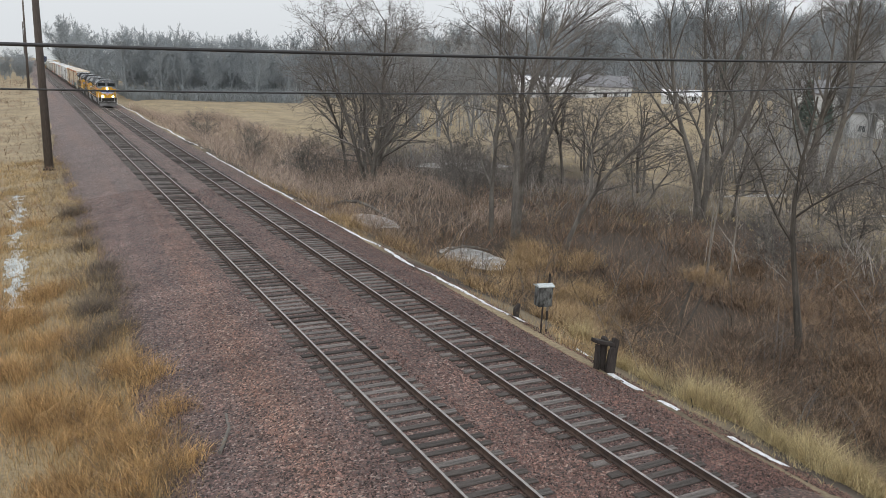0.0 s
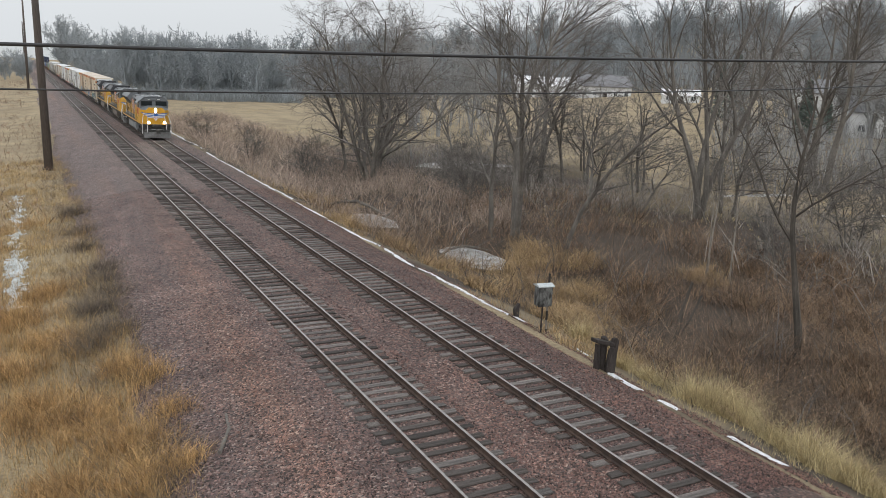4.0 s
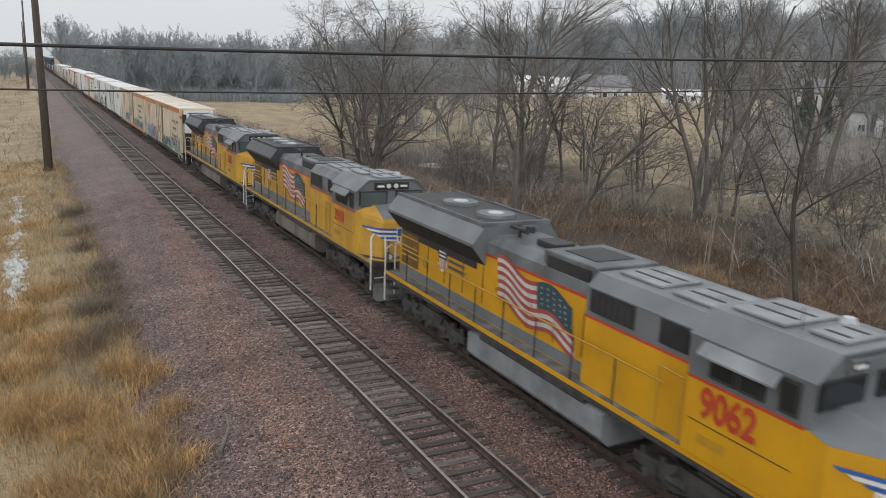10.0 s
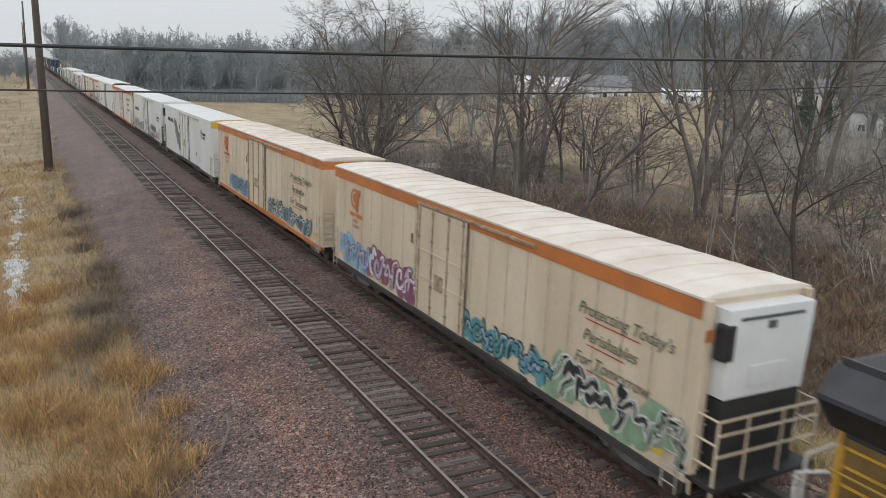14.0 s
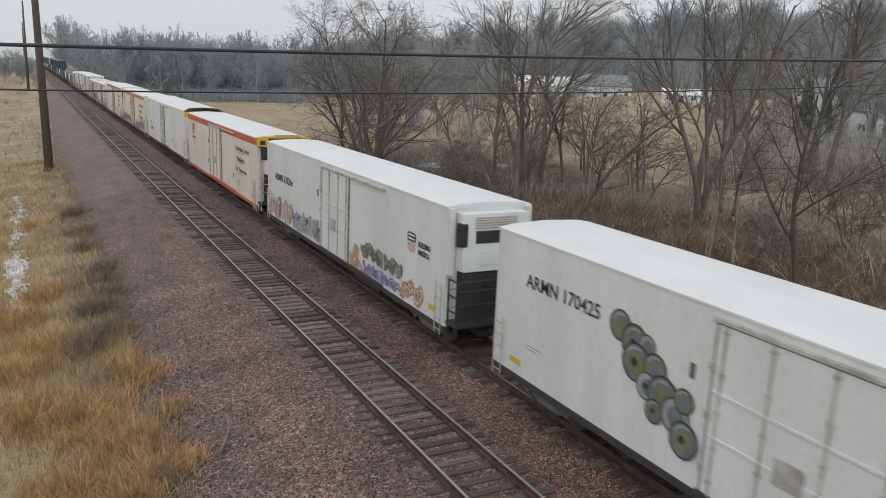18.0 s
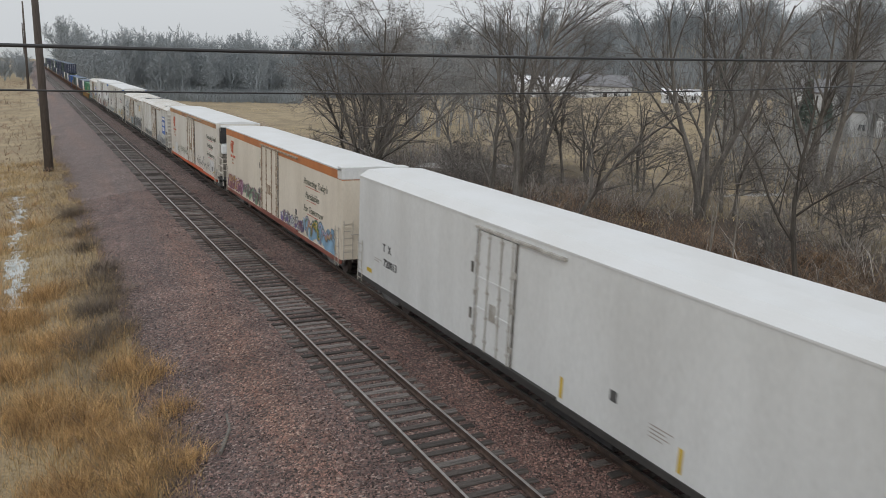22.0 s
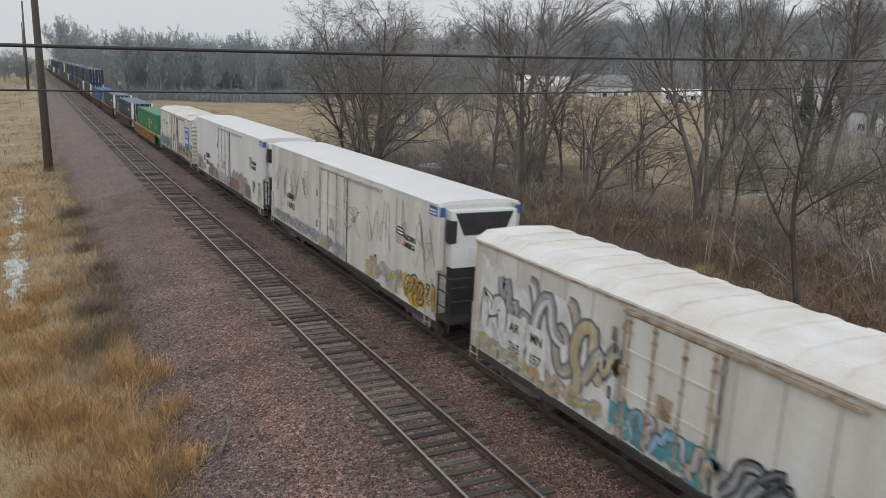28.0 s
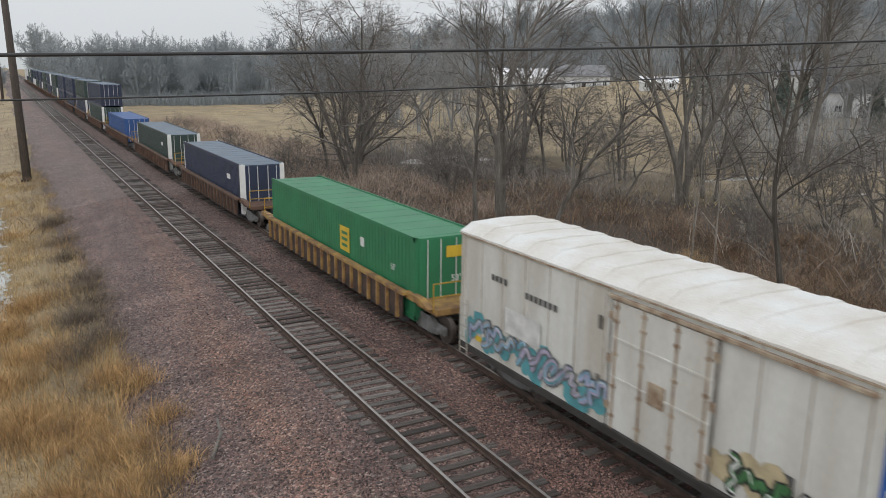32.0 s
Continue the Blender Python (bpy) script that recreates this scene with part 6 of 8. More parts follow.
# ---- refrigerator cars ----
def ribbon(bm, pts, w, x, th, mi=0):
    """A painted line of even width through (y, z) points, narrowing at its ends, with no overlaps."""
    n = len(pts)
    rows = []
    for i in range(n):
        a, b = pts[max(0, i - 1)], pts[min(n - 1, i + 1)]
        d = Vector((b[0] - a[0], b[1] - a[1]))
        if d.length < 1e-4:
            d = Vector((1, 0))
        q = Vector((-d.y, d.x)).normalized() * w * (0.5 if 0 < i < n - 1 else 0.36)
        rows.append([bm.verts.new((x - th, pts[i][0] + q.x, pts[i][1] + q.y)), bm.verts.new((x - th, pts[i][0] - q.x, pts[i][1] - q.y))])
    for r0, r1 in zip(rows, rows[1:]):
        f = bm.faces.new((r0[0], r0[1], r1[1], r1[0]))
        f.normal_update()
        if f.normal.x > 0:
            f.normal_flip()
        f.material_index = mi


STROKES = (                                               # bent abstract strokes: hooks, bolts, loops and arrows
    ((0.0, 0.1), (0.35, 0.75), (0.45, 0.35), (0.75, 1.0), (0.8, 0.55), (1.0, 0.9)),
    ((0.1, 0.95), (0.0, 0.35), (0.4, 0.0), (0.9, 0.2), (0.85, 0.65), (0.5, 0.7), (0.45, 0.4)),
    ((0.0, 0.5), (0.3, 0.95), (0.65, 0.3), (1.0, 0.6), (0.8, 0.0)),
    ((0.05, 0.0), (0.3, 0.4), (0.1, 0.8), (0.6, 1.0), (0.95, 0.7), (0.7, 0.35), (0.95, 0.05)),
    ((0.0, 0.8), (0.5, 0.9), (0.3, 0.45), (0.75, 0.5), (0.6, 0.05), (1.0, 0.1)),
    ((0.2, 0.0), (0.0, 0.6), (0.45, 0.95), (0.55, 0.5), (0.9, 0.95), (1.0, 0.4)))


def graffiti(car, y0, y1, z0, z1, palette, seed, x, slant=0.18, edge=None, wide=0.8):
    """A row of bulging abstract strokes without words, outlined, over a ragged cloud of the palette's last colour."""
    rng = random.Random(seed)
    mats = [edge or M["slate"]] + palette + [M["chalk"]]
    n = len(palette)
    bm = BM()
    h0 = z1 - z0

    def keep(py, pz):
        return min(y1 + 0.08, max(y0 - 0.08, py)), min(z1 + 0.12, max(z0 - 0.05, pz))

    def blob(py, pz, r, th, mi, k=11):
        spin = rng.random()
        plate(bm, [keep(py + r * rng.uniform(0.7, 1.1) * math.cos(j * math.tau / k + spin), pz + r * rng.uniform(0.7, 1.1) * math.sin(j * math.tau / k + spin)) for j in range(k)], x, th).material_index = mi

    y, k = y1, 0
    while y > y0:
        blob(y, z0 + h0 * rng.uniform(0.15, 0.7), h0 * rng.uniform(0.2, 0.38), 0.003 + 0.0004 * (k % 9), n)
        y -= rng.uniform(0.2, 0.42)
        k += 1
    y, k = y1 - 0.05, 0
    w0 = h0 * wide
    while y > y0 + 0.3:
        layer = 0.0072 + 0.0066 * (k % 4)
        w, h = w0 * rng.uniform(0.8, 1.15), h0 * rng.uniform(0.78, 0.97)
        base = z0 + rng.uniform(0, h0 - h)
        th = h0 * rng.uniform(0.09, 0.15)
        fill = rng.randrange(1, n)
        tilt = slant * rng.uniform(0.2, 1.6)
        turn_by, flip = rng.uniform(-0.9, 0.9), rng.choice((-1, 1))
        ca, sa = math.cos(turn_by), math.sin(turn_by)
        stroke = [(0.5 + flip * ((px - 0.5) * ca - (pz - 0.5) * sa), 0.5 + (px - 0.5) * sa + (pz - 0.5) * ca) for px, pz in rng.choice(STROKES)]
        line = []
        for (ax, az), (bx, bz) in zip(stroke, stroke[1:]):
            for f in (0.0, 0.34, 0.67):
                line.append((ax + (bx - ax) * f, az + (bz - az) * f))
        line.append(stroke[-1])
        for turn in range(2):                             # round the corners off
            line = [line[0]] + [tuple((a[q] + 2 * b[q] + c[q]) / 4 for q in (0, 1)) for a, b, c in zip(line, line[1:], line[2:])] + [line[-1]]
        line = [keep(y - w * (0.12 + 0.76 * px) - tilt * h * (pz - 0.5), base + th * 0.6 + (h - th * 1.2) * min(1.0, max(0.0, pz))) for px, pz in line]
        ribbon(bm, line, th + 0.075 + 0.03 * h0, x, layer, 0)
        ribbon(bm, line, th, x, layer + 0.002, fill)
        ribbon(bm, [(a, b - th * 0.22) for a, b in line], th * 0.4, x, layer + 0.0035, rng.randrange(1, n + 1))
        ribbon(bm, [(a + th * 0.15, b + th * 0.22) for a, b in line[2:7]], 0.03, x, layer + 0.005, n + 1)
        y -= w * rng.uniform(0.42, 0.62)
        k += 1
    part("graffiti", bm, mats, car, "spray-painted graffiti along the lower side")["kind"] = "stuff"


def scrawl(car, y0, y1, z0, z1, mat, seed, x, w=0.035):
    """Thin sprayed lines that loop over the side."""
    rng = random.Random(seed)
    bm = BM()
    y = y1
    while y > y0:
        ln = rng.uniform(0.6, 1.3)
        zc, hh = z0 + (z1 - z0) * rng.uniform(0.35, 0.65), (z1 - z0) * rng.uniform(0.3, 0.5)
        fa, fb, pa, pb = rng.choice((1, 2, 2, 3)), rng.choice((2, 3, 3, 5)), rng.random() * 6, rng.random() * 6
        p = [(y - ln * (k / 26 * 0.7 + 0.3 * math.sin(fa * k * 0.36 + pa)), zc + hh * math.sin(fb * k * 0.2 + pb) * (0.6 + 0.4 * math.cos(k * 0.3))) for k in range(27)]
        ribbon(bm, p, w, x, 0.004)
        y -= ln * rng.uniform(0.8, 1.5)
    part("graffiti", bm, mat, car, "thin sprayed graffiti lines")["kind"] = "stuff"


def reefer(u0, u1, kind, label, side_z, wall, stripe=None, sill=None, roof=None, front="plain", ribs=0, door=(9.2, 12.6), cap=None, round_roof=True, unit=None, deck=0.75, roof_ribs=True):
    """A box-shaped refrigerator car; front: plain, unit (cooling unit over a platform) or ribbed."""
    e = tagged(new("refrigerator_car"), label, "railcar", "refrigerator cars")
    L = u1 - u0
    hw = 1.5
    x = -hw
    roof = roof or M["roof_white"]
    f0 = deck if front == "unit" else 0.0            # the body starts behind the platform
    crown = side_z + (0.3 if round_roof else 0.14)
    # body shell
    bm = BM()
    bw = hw - (0.024 if ribs else 0.0)
    prism(bm, [(-bw, 0.9), (bw, 0.9), (bw, side_z), (-bw, side_z)], f0, L)
    body = part("body", bm, wall, e)
    bm = BM()
    prism(bm, [(-hw - 0.02, side_z - 0.03), (hw + 0.02, side_z - 0.03), (hw + 0.02, side_z + 0.02), (hw * 0.75, crown - 0.05), (0, crown), (-hw * 0.75, crown - 0.05), (-hw - 0.02, side_z + 0.02)], f0 - 0.02, L + 0.02)
    rf = part("roof", bm, roof, e)
    n = int(L / 0.95)
    for k in range(1, n):
        y = f0 + (L - f0) * k / n
        bm = BM()
        prism(bm, [(-hw - 0.024, side_z + 0.0), (-hw - 0.024, side_z + 0.03), (-hw * 0.75, crown - 0.018), (0, crown + 0.03), (hw * 0.75, crown - 0.018), (hw + 0.024, side_z + 0.03), (hw + 0.024, side_z)], y - (0.19 if front == "ribbed" else 0.1), y + (0.19 if front == "ribbed" else 0.1))
        if kind != "smooth" and roof_ribs:
            part("roof_rib", bm, roof, rf)
        else:
            bm.free()
    # side sill; its default dark colour also draws the shadow below the body
    bm = BM()
    box(bm, -hw - 0.03, -hw + 0.05, f0, L, 0.74, 0.92, 0.01)
    box(bm, hw - 0.05, hw + 0.03, f0, L, 0.74, 0.92, 0.01)
    part("side_sill", bm, sill or M["sill_dark"], e)
    bm = BM()
    box(bm, -0.45, 0.45, 0.3, L - 0.3, 0.6, 0.895)
    box(bm, -1.3, 1.3, L * 0.3, L * 0.42, 0.45, 0.8)
    part("centre_sill", bm, M["black"], e)
    if stripe:
        bm = BM()
        plate(bm, [(f0, side_z - 0.05), (L, side_z - 0.05), (L, side_z - 0.42), (f0, side_z - 0.42)], x)
        v = [bm.verts.new(p) for p in ((-hw, f0 - 0.008, side_z - 0.42), (hw, f0 - 0.008, side_z - 0.42), (hw, f0 - 0.008, side_z - 0.08), (-hw, f0 - 0.008, side_z - 0.08))]
        if front == "plain":
            bm.faces.new(v)
        part("stripe", bm, stripe, e)
    # side posts
    if ribs:
        for k in range(ribs):
            y = f0 + 0.2 + (L - f0 - 0.4) * k / (ribs - 1)
            if door[0] - 0.1 < y < door[1] + 0.1:
                continue
            bm = BM()
            box(bm, x - 0.001, x + 0.028, y - 0.04, y + 0.04, 0.95, side_z - 0.04, 0.006)
            part("side_rib", bm, wall, e)
            # grimy seam whose dark strip also paints shade along the rib
            bm = BM()
            box(bm, x - 0.002, x + 0.028, y + 0.045, y + 0.075, 0.97, side_z - 0.06)
            part("panel_seam", bm, M["seam_grime_shade"], e)
    if front == "ribbed":
        bm = BM()
        box(bm, x - 0.035, x + 0.02, f0, L, side_z - 0.075, side_z - 0.035, 0.008)
        part("top_rail", bm, M["rod"], e, "rusty rail along the roof edge")
    # plug door with its lock rods and rails
    d0, d1 = door
    bm = BM()
    box(bm, x - 0.05, x + 0.01, d0, d1, 1.0, side_z - 0.28, 0.015)
    dr = part("door", bm, wall, e)
    rod = M["rod"] if kind != "smooth" else M["rod_pale"]
    for k, f in enumerate((0.06, 0.34, 0.66, 0.94)):
        bm = BM()
        y = d0 + (d1 - d0) * f
        tube(bm, (x - 0.075, y, 0.98), (x - 0.075, y, side_z - 0.22), 0.025, 0.025, 6)
        for z in (1.3, 2.0, 2.75, 3.5, side_z - 0.4):
            box(bm, x - 0.1, x - 0.05, y - 0.06, y + 0.06, z - 0.035, z + 0.035)
        part("lock_rod", bm, rod, dr)
    for z in (2.2, 3.1):
        bm = BM()
        box(bm, x - 0.075, x - 0.05, d0 + 0.05, d1 - 0.05, z - 0.03, z + 0.03, 0.006)
        part("door_bar", bm, wall, dr)
    for y in (d0, d1):                                    # worn rubber gasket round the door, and its hinges
        bm = BM()
        box(bm, x - 0.056, x - 0.004, y - 0.022, y + 0.022, 1.0, side_z - 0.28)
        part("door_gasket", bm, M["gasket"], dr)
        for z in (1.5, 2.6, 3.6):
            bm = BM()
            box(bm, x - 0.085, x - 0.045, y - 0.07, y + 0.07, z - 0.09, z + 0.09, 0.01)
            part("hinge", bm, rod, dr)
    for y, z in ((d0 + (d1 - d0) * 1.14, 3.3), (d0 + (d1 - d0) * 1.14, 1.9)):
        bm = BM()
        box(bm, x - 0.03, x + 0.002, y - 0.06, y + 0.06, z - 0.16, z + 0.16, 0.01)
        part("side_bracket", bm, M["gasket"], e)
    bm = BM()
    box(bm, x - 0.09, x - 0.05, d0 + (d1 - d0) * 0.42, d0 + (d1 - d0) * 0.58, 2.0, 2.5, 0.01)
    part("door_handle", bm, rod, dr)
    y0r = d0 - (d1 - d0) * 1.05
    for z, nm in ((side_z - 0.2, "upper_rail"), (0.96, "lower_rail")):
        bm = BM()
        box(bm, x - 0.1, x, y0r, d1 + 0.1, z - 0.04, z + 0.04, 0.01)
        part(nm, bm, rod if z > 2 else (sill or M["sill_dark"]), e)
    # ladders at the corners
    for y in ((f0 + 0.12, f0 + 0.52), (L - 0.52, L - 0.12)):
        part("ladder", side_ladder_bm(y[0], y[1], 0.6, 2.3, 5, x - 0.07), M["ladder"], e)
    part("end_ladder", ladder_bm(-1.4, -1.0, 0.8, 2.6, 6, f0 - 0.06), M["ladder"], e)
    # ends
    if front == "unit":
        bm = BM()
        prism(bm, [(-1.12, side_z - 2.0), (1.12, side_z - 2.0), (1.2, side_z - 0.5), (1.2, side_z - 0.16), (-1.2, side_z - 0.16), (-1.2, side_z - 0.5)], f0 - 0.42, f0 + 0.02)
        un = part("cooling_unit", bm, M["unit_white"], e)
        if unit == "dark":
            bm = BM()
            v = [bm.verts.new((a, f0 - 0.43, b)) for a, b in ((-0.75, side_z - 0.95), (0.75, side_z - 0.95), (1.08, side_z - 0.22), (-1.08, side_z - 0.22))]
            bm.faces.new(v)
            part("unit_grille", bm, M["black"], un)
        elif unit == "split":                              # rounded casing: black upper corner, pale panel beside it
            bm = BM()
            prism(bm, [(-1.25, side_z - 1.3), (-0.1, side_z - 1.3), (-0.02, side_z - 0.22), (-1.2, side_z - 0.22)], f0 - 0.47, f0 - 0.1)
            part("unit_grille", bm, M["black"], un)
            bm = BM()
            box(bm, -1.26, 1.22, f0 - 0.5, f0 - 0.1, side_z - 0.24, side_z - 0.12, 0.05)
            part("unit_top", bm, M["unit_white"], un)
            bm = BM()
            box(bm, -1.24, 1.2, f0 - 0.49, f0 - 0.1, side_z - 2.02, side_z - 1.34, 0.12)
            part("unit_skirt", bm, M["unit_white"], un)
            bm = BM()
            box(bm, 0.25, 0.75, f0 - 0.45, f0 - 0.424, side_z - 1.0, side_z - 0.6, 0.01)
            part("gauge_panel", bm, M["tag_dark"], un)
        elif unit == "louvre":
            for k in range(5):
                bm = BM()
                box(bm, -0.75, 0.75, f0 - 0.46, f0 - 0.424, side_z - 0.62 + 0.08 * k, side_z - 0.585 + 0.08 * k, 0.006)
                part("louvre", bm, M["ladder"], un)
            bm = BM()
            box(bm, -0.72, 0.72, f0 - 0.44, f0 - 0.424, side_z - 1.1, side_z - 0.7, 0.01)
            part("unit_grille", bm, M["black"], un)
        else:
            bm = BM()
            box(bm, -0.12, 0.12, f0 - 0.44, f0 - 0.424, side_z - 0.62, side_z - 0.45, 0.006)
            part("gauge_panel", bm, M["tag_dark"], un)
            bm = BM()
            box(bm, -0.9, 0.9, f0 - 0.44, f0 - 0.424, side_z - 0.4, side_z - 0.33)
            part("unit_seam", bm, M["tag_dark"], un)
        bm = BM()
        box(bm, -1.28, -1.0, f0 - 0.46, f0 - 0.15, side_z - 1.2, side_z - 0.45, 0.06)
        part("side_vent", bm, M["black"], un)
        bm = BM()
        box(bm, -0.5, 0.5, f0 - 0.44, f0 - 0.424, side_z - 1.8, side_z - 1.35, 0.01)
        part("service_panel", bm, M["unit_white"], un)
        bm = BM()
        box(bm, -1.45, 1.45, 0.0, f0, 1.02, 1.14, 0.02)
        part("platform", bm, M["black"], e)
        bm = BM()
        box(bm, -1.1, 1.1, f0 - 0.4, f0 - 0.003, 1.14, side_z - 2.05)
        part("generator_box", bm, M["gasket"] if unit == "split" else M["black"], e)
        rail_paint = M["black"] if unit in ("louvre", "dark") else (wall if kind == "old" else M["ladder"])
        tubes = [((sx, y, 0.7), (sx, y, 2.5), 0.03) for sx in (-1.42, 1.42) for y in (0.08, f0 - 0.1)]
        tubes += [((sx, 0.08, z), (sx, f0 - 0.1, z), 0.025) for sx in (-1.42, 1.42) for z in (1.5, 2.0, 2.5)]
        tubes += [((-1.42, 0.08, z), (1.42, 0.08, z), 0.025) for z in (1.75, 2.2, 2.5)] + [((sx, 0.08, 1.1), (sx, 0.08, 2.5), 0.025) for sx in (-0.6, 0.4)]
        for a, b, r in tubes:
            bm = BM()
            tube(bm, a, b, r, r, 6)
            part("railing_bar", bm, rail_paint, e)
        for sx in (-1.4, 1.4):
            bm = BM()
            box(bm, sx - 0.1, sx + 0.1, f0 - 0.14, f0 - 0.002, 1.14 if unit not in ("louvre", "dark") else 2.6, side_z - 0.02, 0.02)
            col = part("corner_column", bm, wall, e)
            if stripe and not cap:
                bm = BM()
                box(bm, sx - 0.104, sx + 0.104, f0 - 0.148, f0 - 0.141, side_z - 0.85, side_z - 0.6)
                part("stripe", bm, stripe, col)
    elif front == "ribbed":
        for k in range(9):
            z = 1.35 + k * (side_z - 1.6) / 8.5
            bm = BM()
            tube(bm, (-hw + 0.03, -0.01, z), (hw - 0.03, -0.01, z), 0.09, 0.09, 8)
            part("end_rib", bm, wall, e)
        bm = BM()
        box(bm, -0.95, 0.95, 0.55, 1.7, crown - 0.12, crown + 0.012, 0.01)
        hatch = part("roof_hatch", bm, M["black"], rf)
        bm = BM()
        for xx in (-0.97, 0.97):
            tube(bm, (xx, 0.5, crown - 0.02), (xx, 1.75, crown - 0.02), 0.04, 0.04, 6)
        part("hatch_rim", bm, wall, hatch)
        bm = BM()
        box(bm, -1.2, 0.2, 2.0, 2.7, crown - 0.1, crown - 0.005, 0.01)
        part("vent_panel", bm, M["ash"], rf)
        for k in range(2):
            bm = BM()
            box(bm, x - 0.02, x + 0.004, 0.25, 0.95, (1.0, 2.0)[k], (1.8, 2.3)[k], 0.01)
            part("corner_screen", bm, M["tag_dark"], e)
    else:
        for z in (1.35, 2.3):
            bm = BM()
            box(bm, -hw + 0.05, hw - 0.05, -0.035, -0.002, z - 0.05, z + 0.05, 0.01)
            part("end_beam", bm, wall, e)
        bm = BM()
        tube(bm, (-1.1, -0.1, 2.0), (1.1, -0.1, 2.0), 0.022, 0.022, 6)
        tube(bm, (0.55, -0.14, 1.55), (0.55, -0.12, 1.55), 0.26, 0.26, 14)
        box(bm, -0.7, 0.7, -0.42, -0.002, 1.04, 1.1)
        part("brake_gear", bm, M["ladder"], e)
    if cap:
        bm = BM()
        prism(bm, [(-hw - 0.03, side_z - 0.42), (hw + 0.03, side_z - 0.42), (hw + 0.03, side_z + 0.03), (hw * 0.75, crown - 0.03), (0, crown + 0.02), (-hw * 0.75, crown - 0.03), (-hw - 0.03, side_z + 0.03)], -0.02, 0.34 if front == "plain" else 0.5)
        if front != "plain":
            for v in bm.verts:
                v.co.y += 0.3
        ec = part("end_cap", bm, cap, e, "yellow roof-end cap")
        if front != "plain":
            # flat black panels paint in the darkness of the cap's open slots
            for x0, x1, y0, y1, z0, z1 in ((-0.95, 0.95, 0.272, 0.279, side_z - 0.16, side_z + 0.02), (-1.42, -1.12, 0.272, 0.279, side_z - 0.34, side_z - 0.1), (1.12, 1.42, 0.272, 0.279, side_z - 0.34, side_z - 0.1), (-0.5, 0.9, 0.4, 0.62, crown + 0.012, crown + 0.024)):
                bm = BM()
                box(bm, x0, x1, y0, y1, z0, z1)
                part("cap_opening", bm, M["black"], ec)
        else:
            bm = BM()
            box(bm, -0.9, 0.9, -0.029, -0.022, side_z - 0.2, side_z - 0.12)
            part("cap_marking", bm, M["tag_dark"], ec)
    for y in (2.2 + f0 * 0.6, L - 2.2):
        freight_truck(e, y)
    couplers(e, L)
    # small yellow and dark data plates low on the side
    bars(e, f0 + 1.1, 1.4, [(0.5, 0.2, 0, 0)], M["tag_yellow"], x - 0.002, "data_plate")
    bars(e, L - 0.9, 1.35, [(0.5, 0.16, 0, 0)], M["tag_yellow"], x - 0.002, "data_plate")
    bars(e, L * 0.30, 2.0, [(0.24, 0.27, 0, 0)], M["tag_dark"], x - 0.002, "data_plate")
    bars(e, L * 0.24, 1.75, [(0.7, 0.028, 0, 0), (0.5, 0.028, 0.09, 0), (0.6, 0.028, 0.18, 0), (0.4, 0.028, 0.27, 0)], M["tag_grey"], x - 0.002)
    bars(e, L - 1.6, 1.9, [(0.7, 0.03, 0, 0), (0.5, 0.03, 0.09, 0)], M["tag_grey"], x - 0.002)
    TRAIN.append((e, u0))
    return e


def blue_corners(car, z, y):
    """Blue corner panels at the top of the unit end, on the side and on both end columns."""
    bars(car, y + 0.55, z, [(0.55, 0.3, 0, 0)], M["blue"], X - 0.002, "corner_panel")
    bars(car, y + 0.5, z - 0.1, [(0.45, 0.05, 0, 0), (0.45, 0.05, 0.1, 0)], M["stripe_white"], X - 0.006, "small_print")
    for sx in (-1.4, 1.4):
        bm = BM()
        box(bm, sx - 0.098, sx + 0.098, y - 0.15, y - 0.141, z - 0.3, z)
        part("corner_panel", bm, M["blue"], car)


def shield(car, y, z, s, x):
    bm = BM()
    plate(bm, [(y + s * 0.5, z + s * 0.1), (y - s * 0.5, z + s * 0.1), (y - s * 0.55, z + s * 0.45), (y - s * 0.4, z + s * 0.6), (y + s * 0.4, z + s * 0.6), (y + s * 0.55, z + s * 0.45)], x).material_index = 0
    plate(bm, [(y + s * 0.5, z + s * 0.06), (y - s * 0.5, z + s * 0.06), (y - s * 0.5, z - s * 0.3), (y, z - s * 0.62), (y + s * 0.5, z - s * 0.3)], x).material_index = 1
    for k in range(4):
        yy = y + s * (0.36 - 0.24 * k)
        plate(bm, [(yy + s * 0.05, z + s * 0.06), (yy - s * 0.05, z + s * 0.06), (yy - s * 0.05, z - s * (0.5 - 0.6 * abs(0.12 * k - 0.18))), (yy + s * 0.05, z - s * (0.5 - 0.6 * abs(0.12 * k - 0.18)))], x, 0.011).material_index = 2
    for k in range(2):
        plate(bm, [(y + s * 0.38, z + s * (0.5 - 0.2 * k)), (y - s * 0.38, z + s * (0.5 - 0.2 * k)), (y - s * 0.38, z + s * (0.4 - 0.2 * k)), (y + s * 0.38, z + s * (0.4 - 0.2 * k))], x, 0.011).material_index = 1
    part("shield_emblem", bm, [M["navy"], M["stripe_white"], M["red"]], car, "blue and red striped shield emblem")


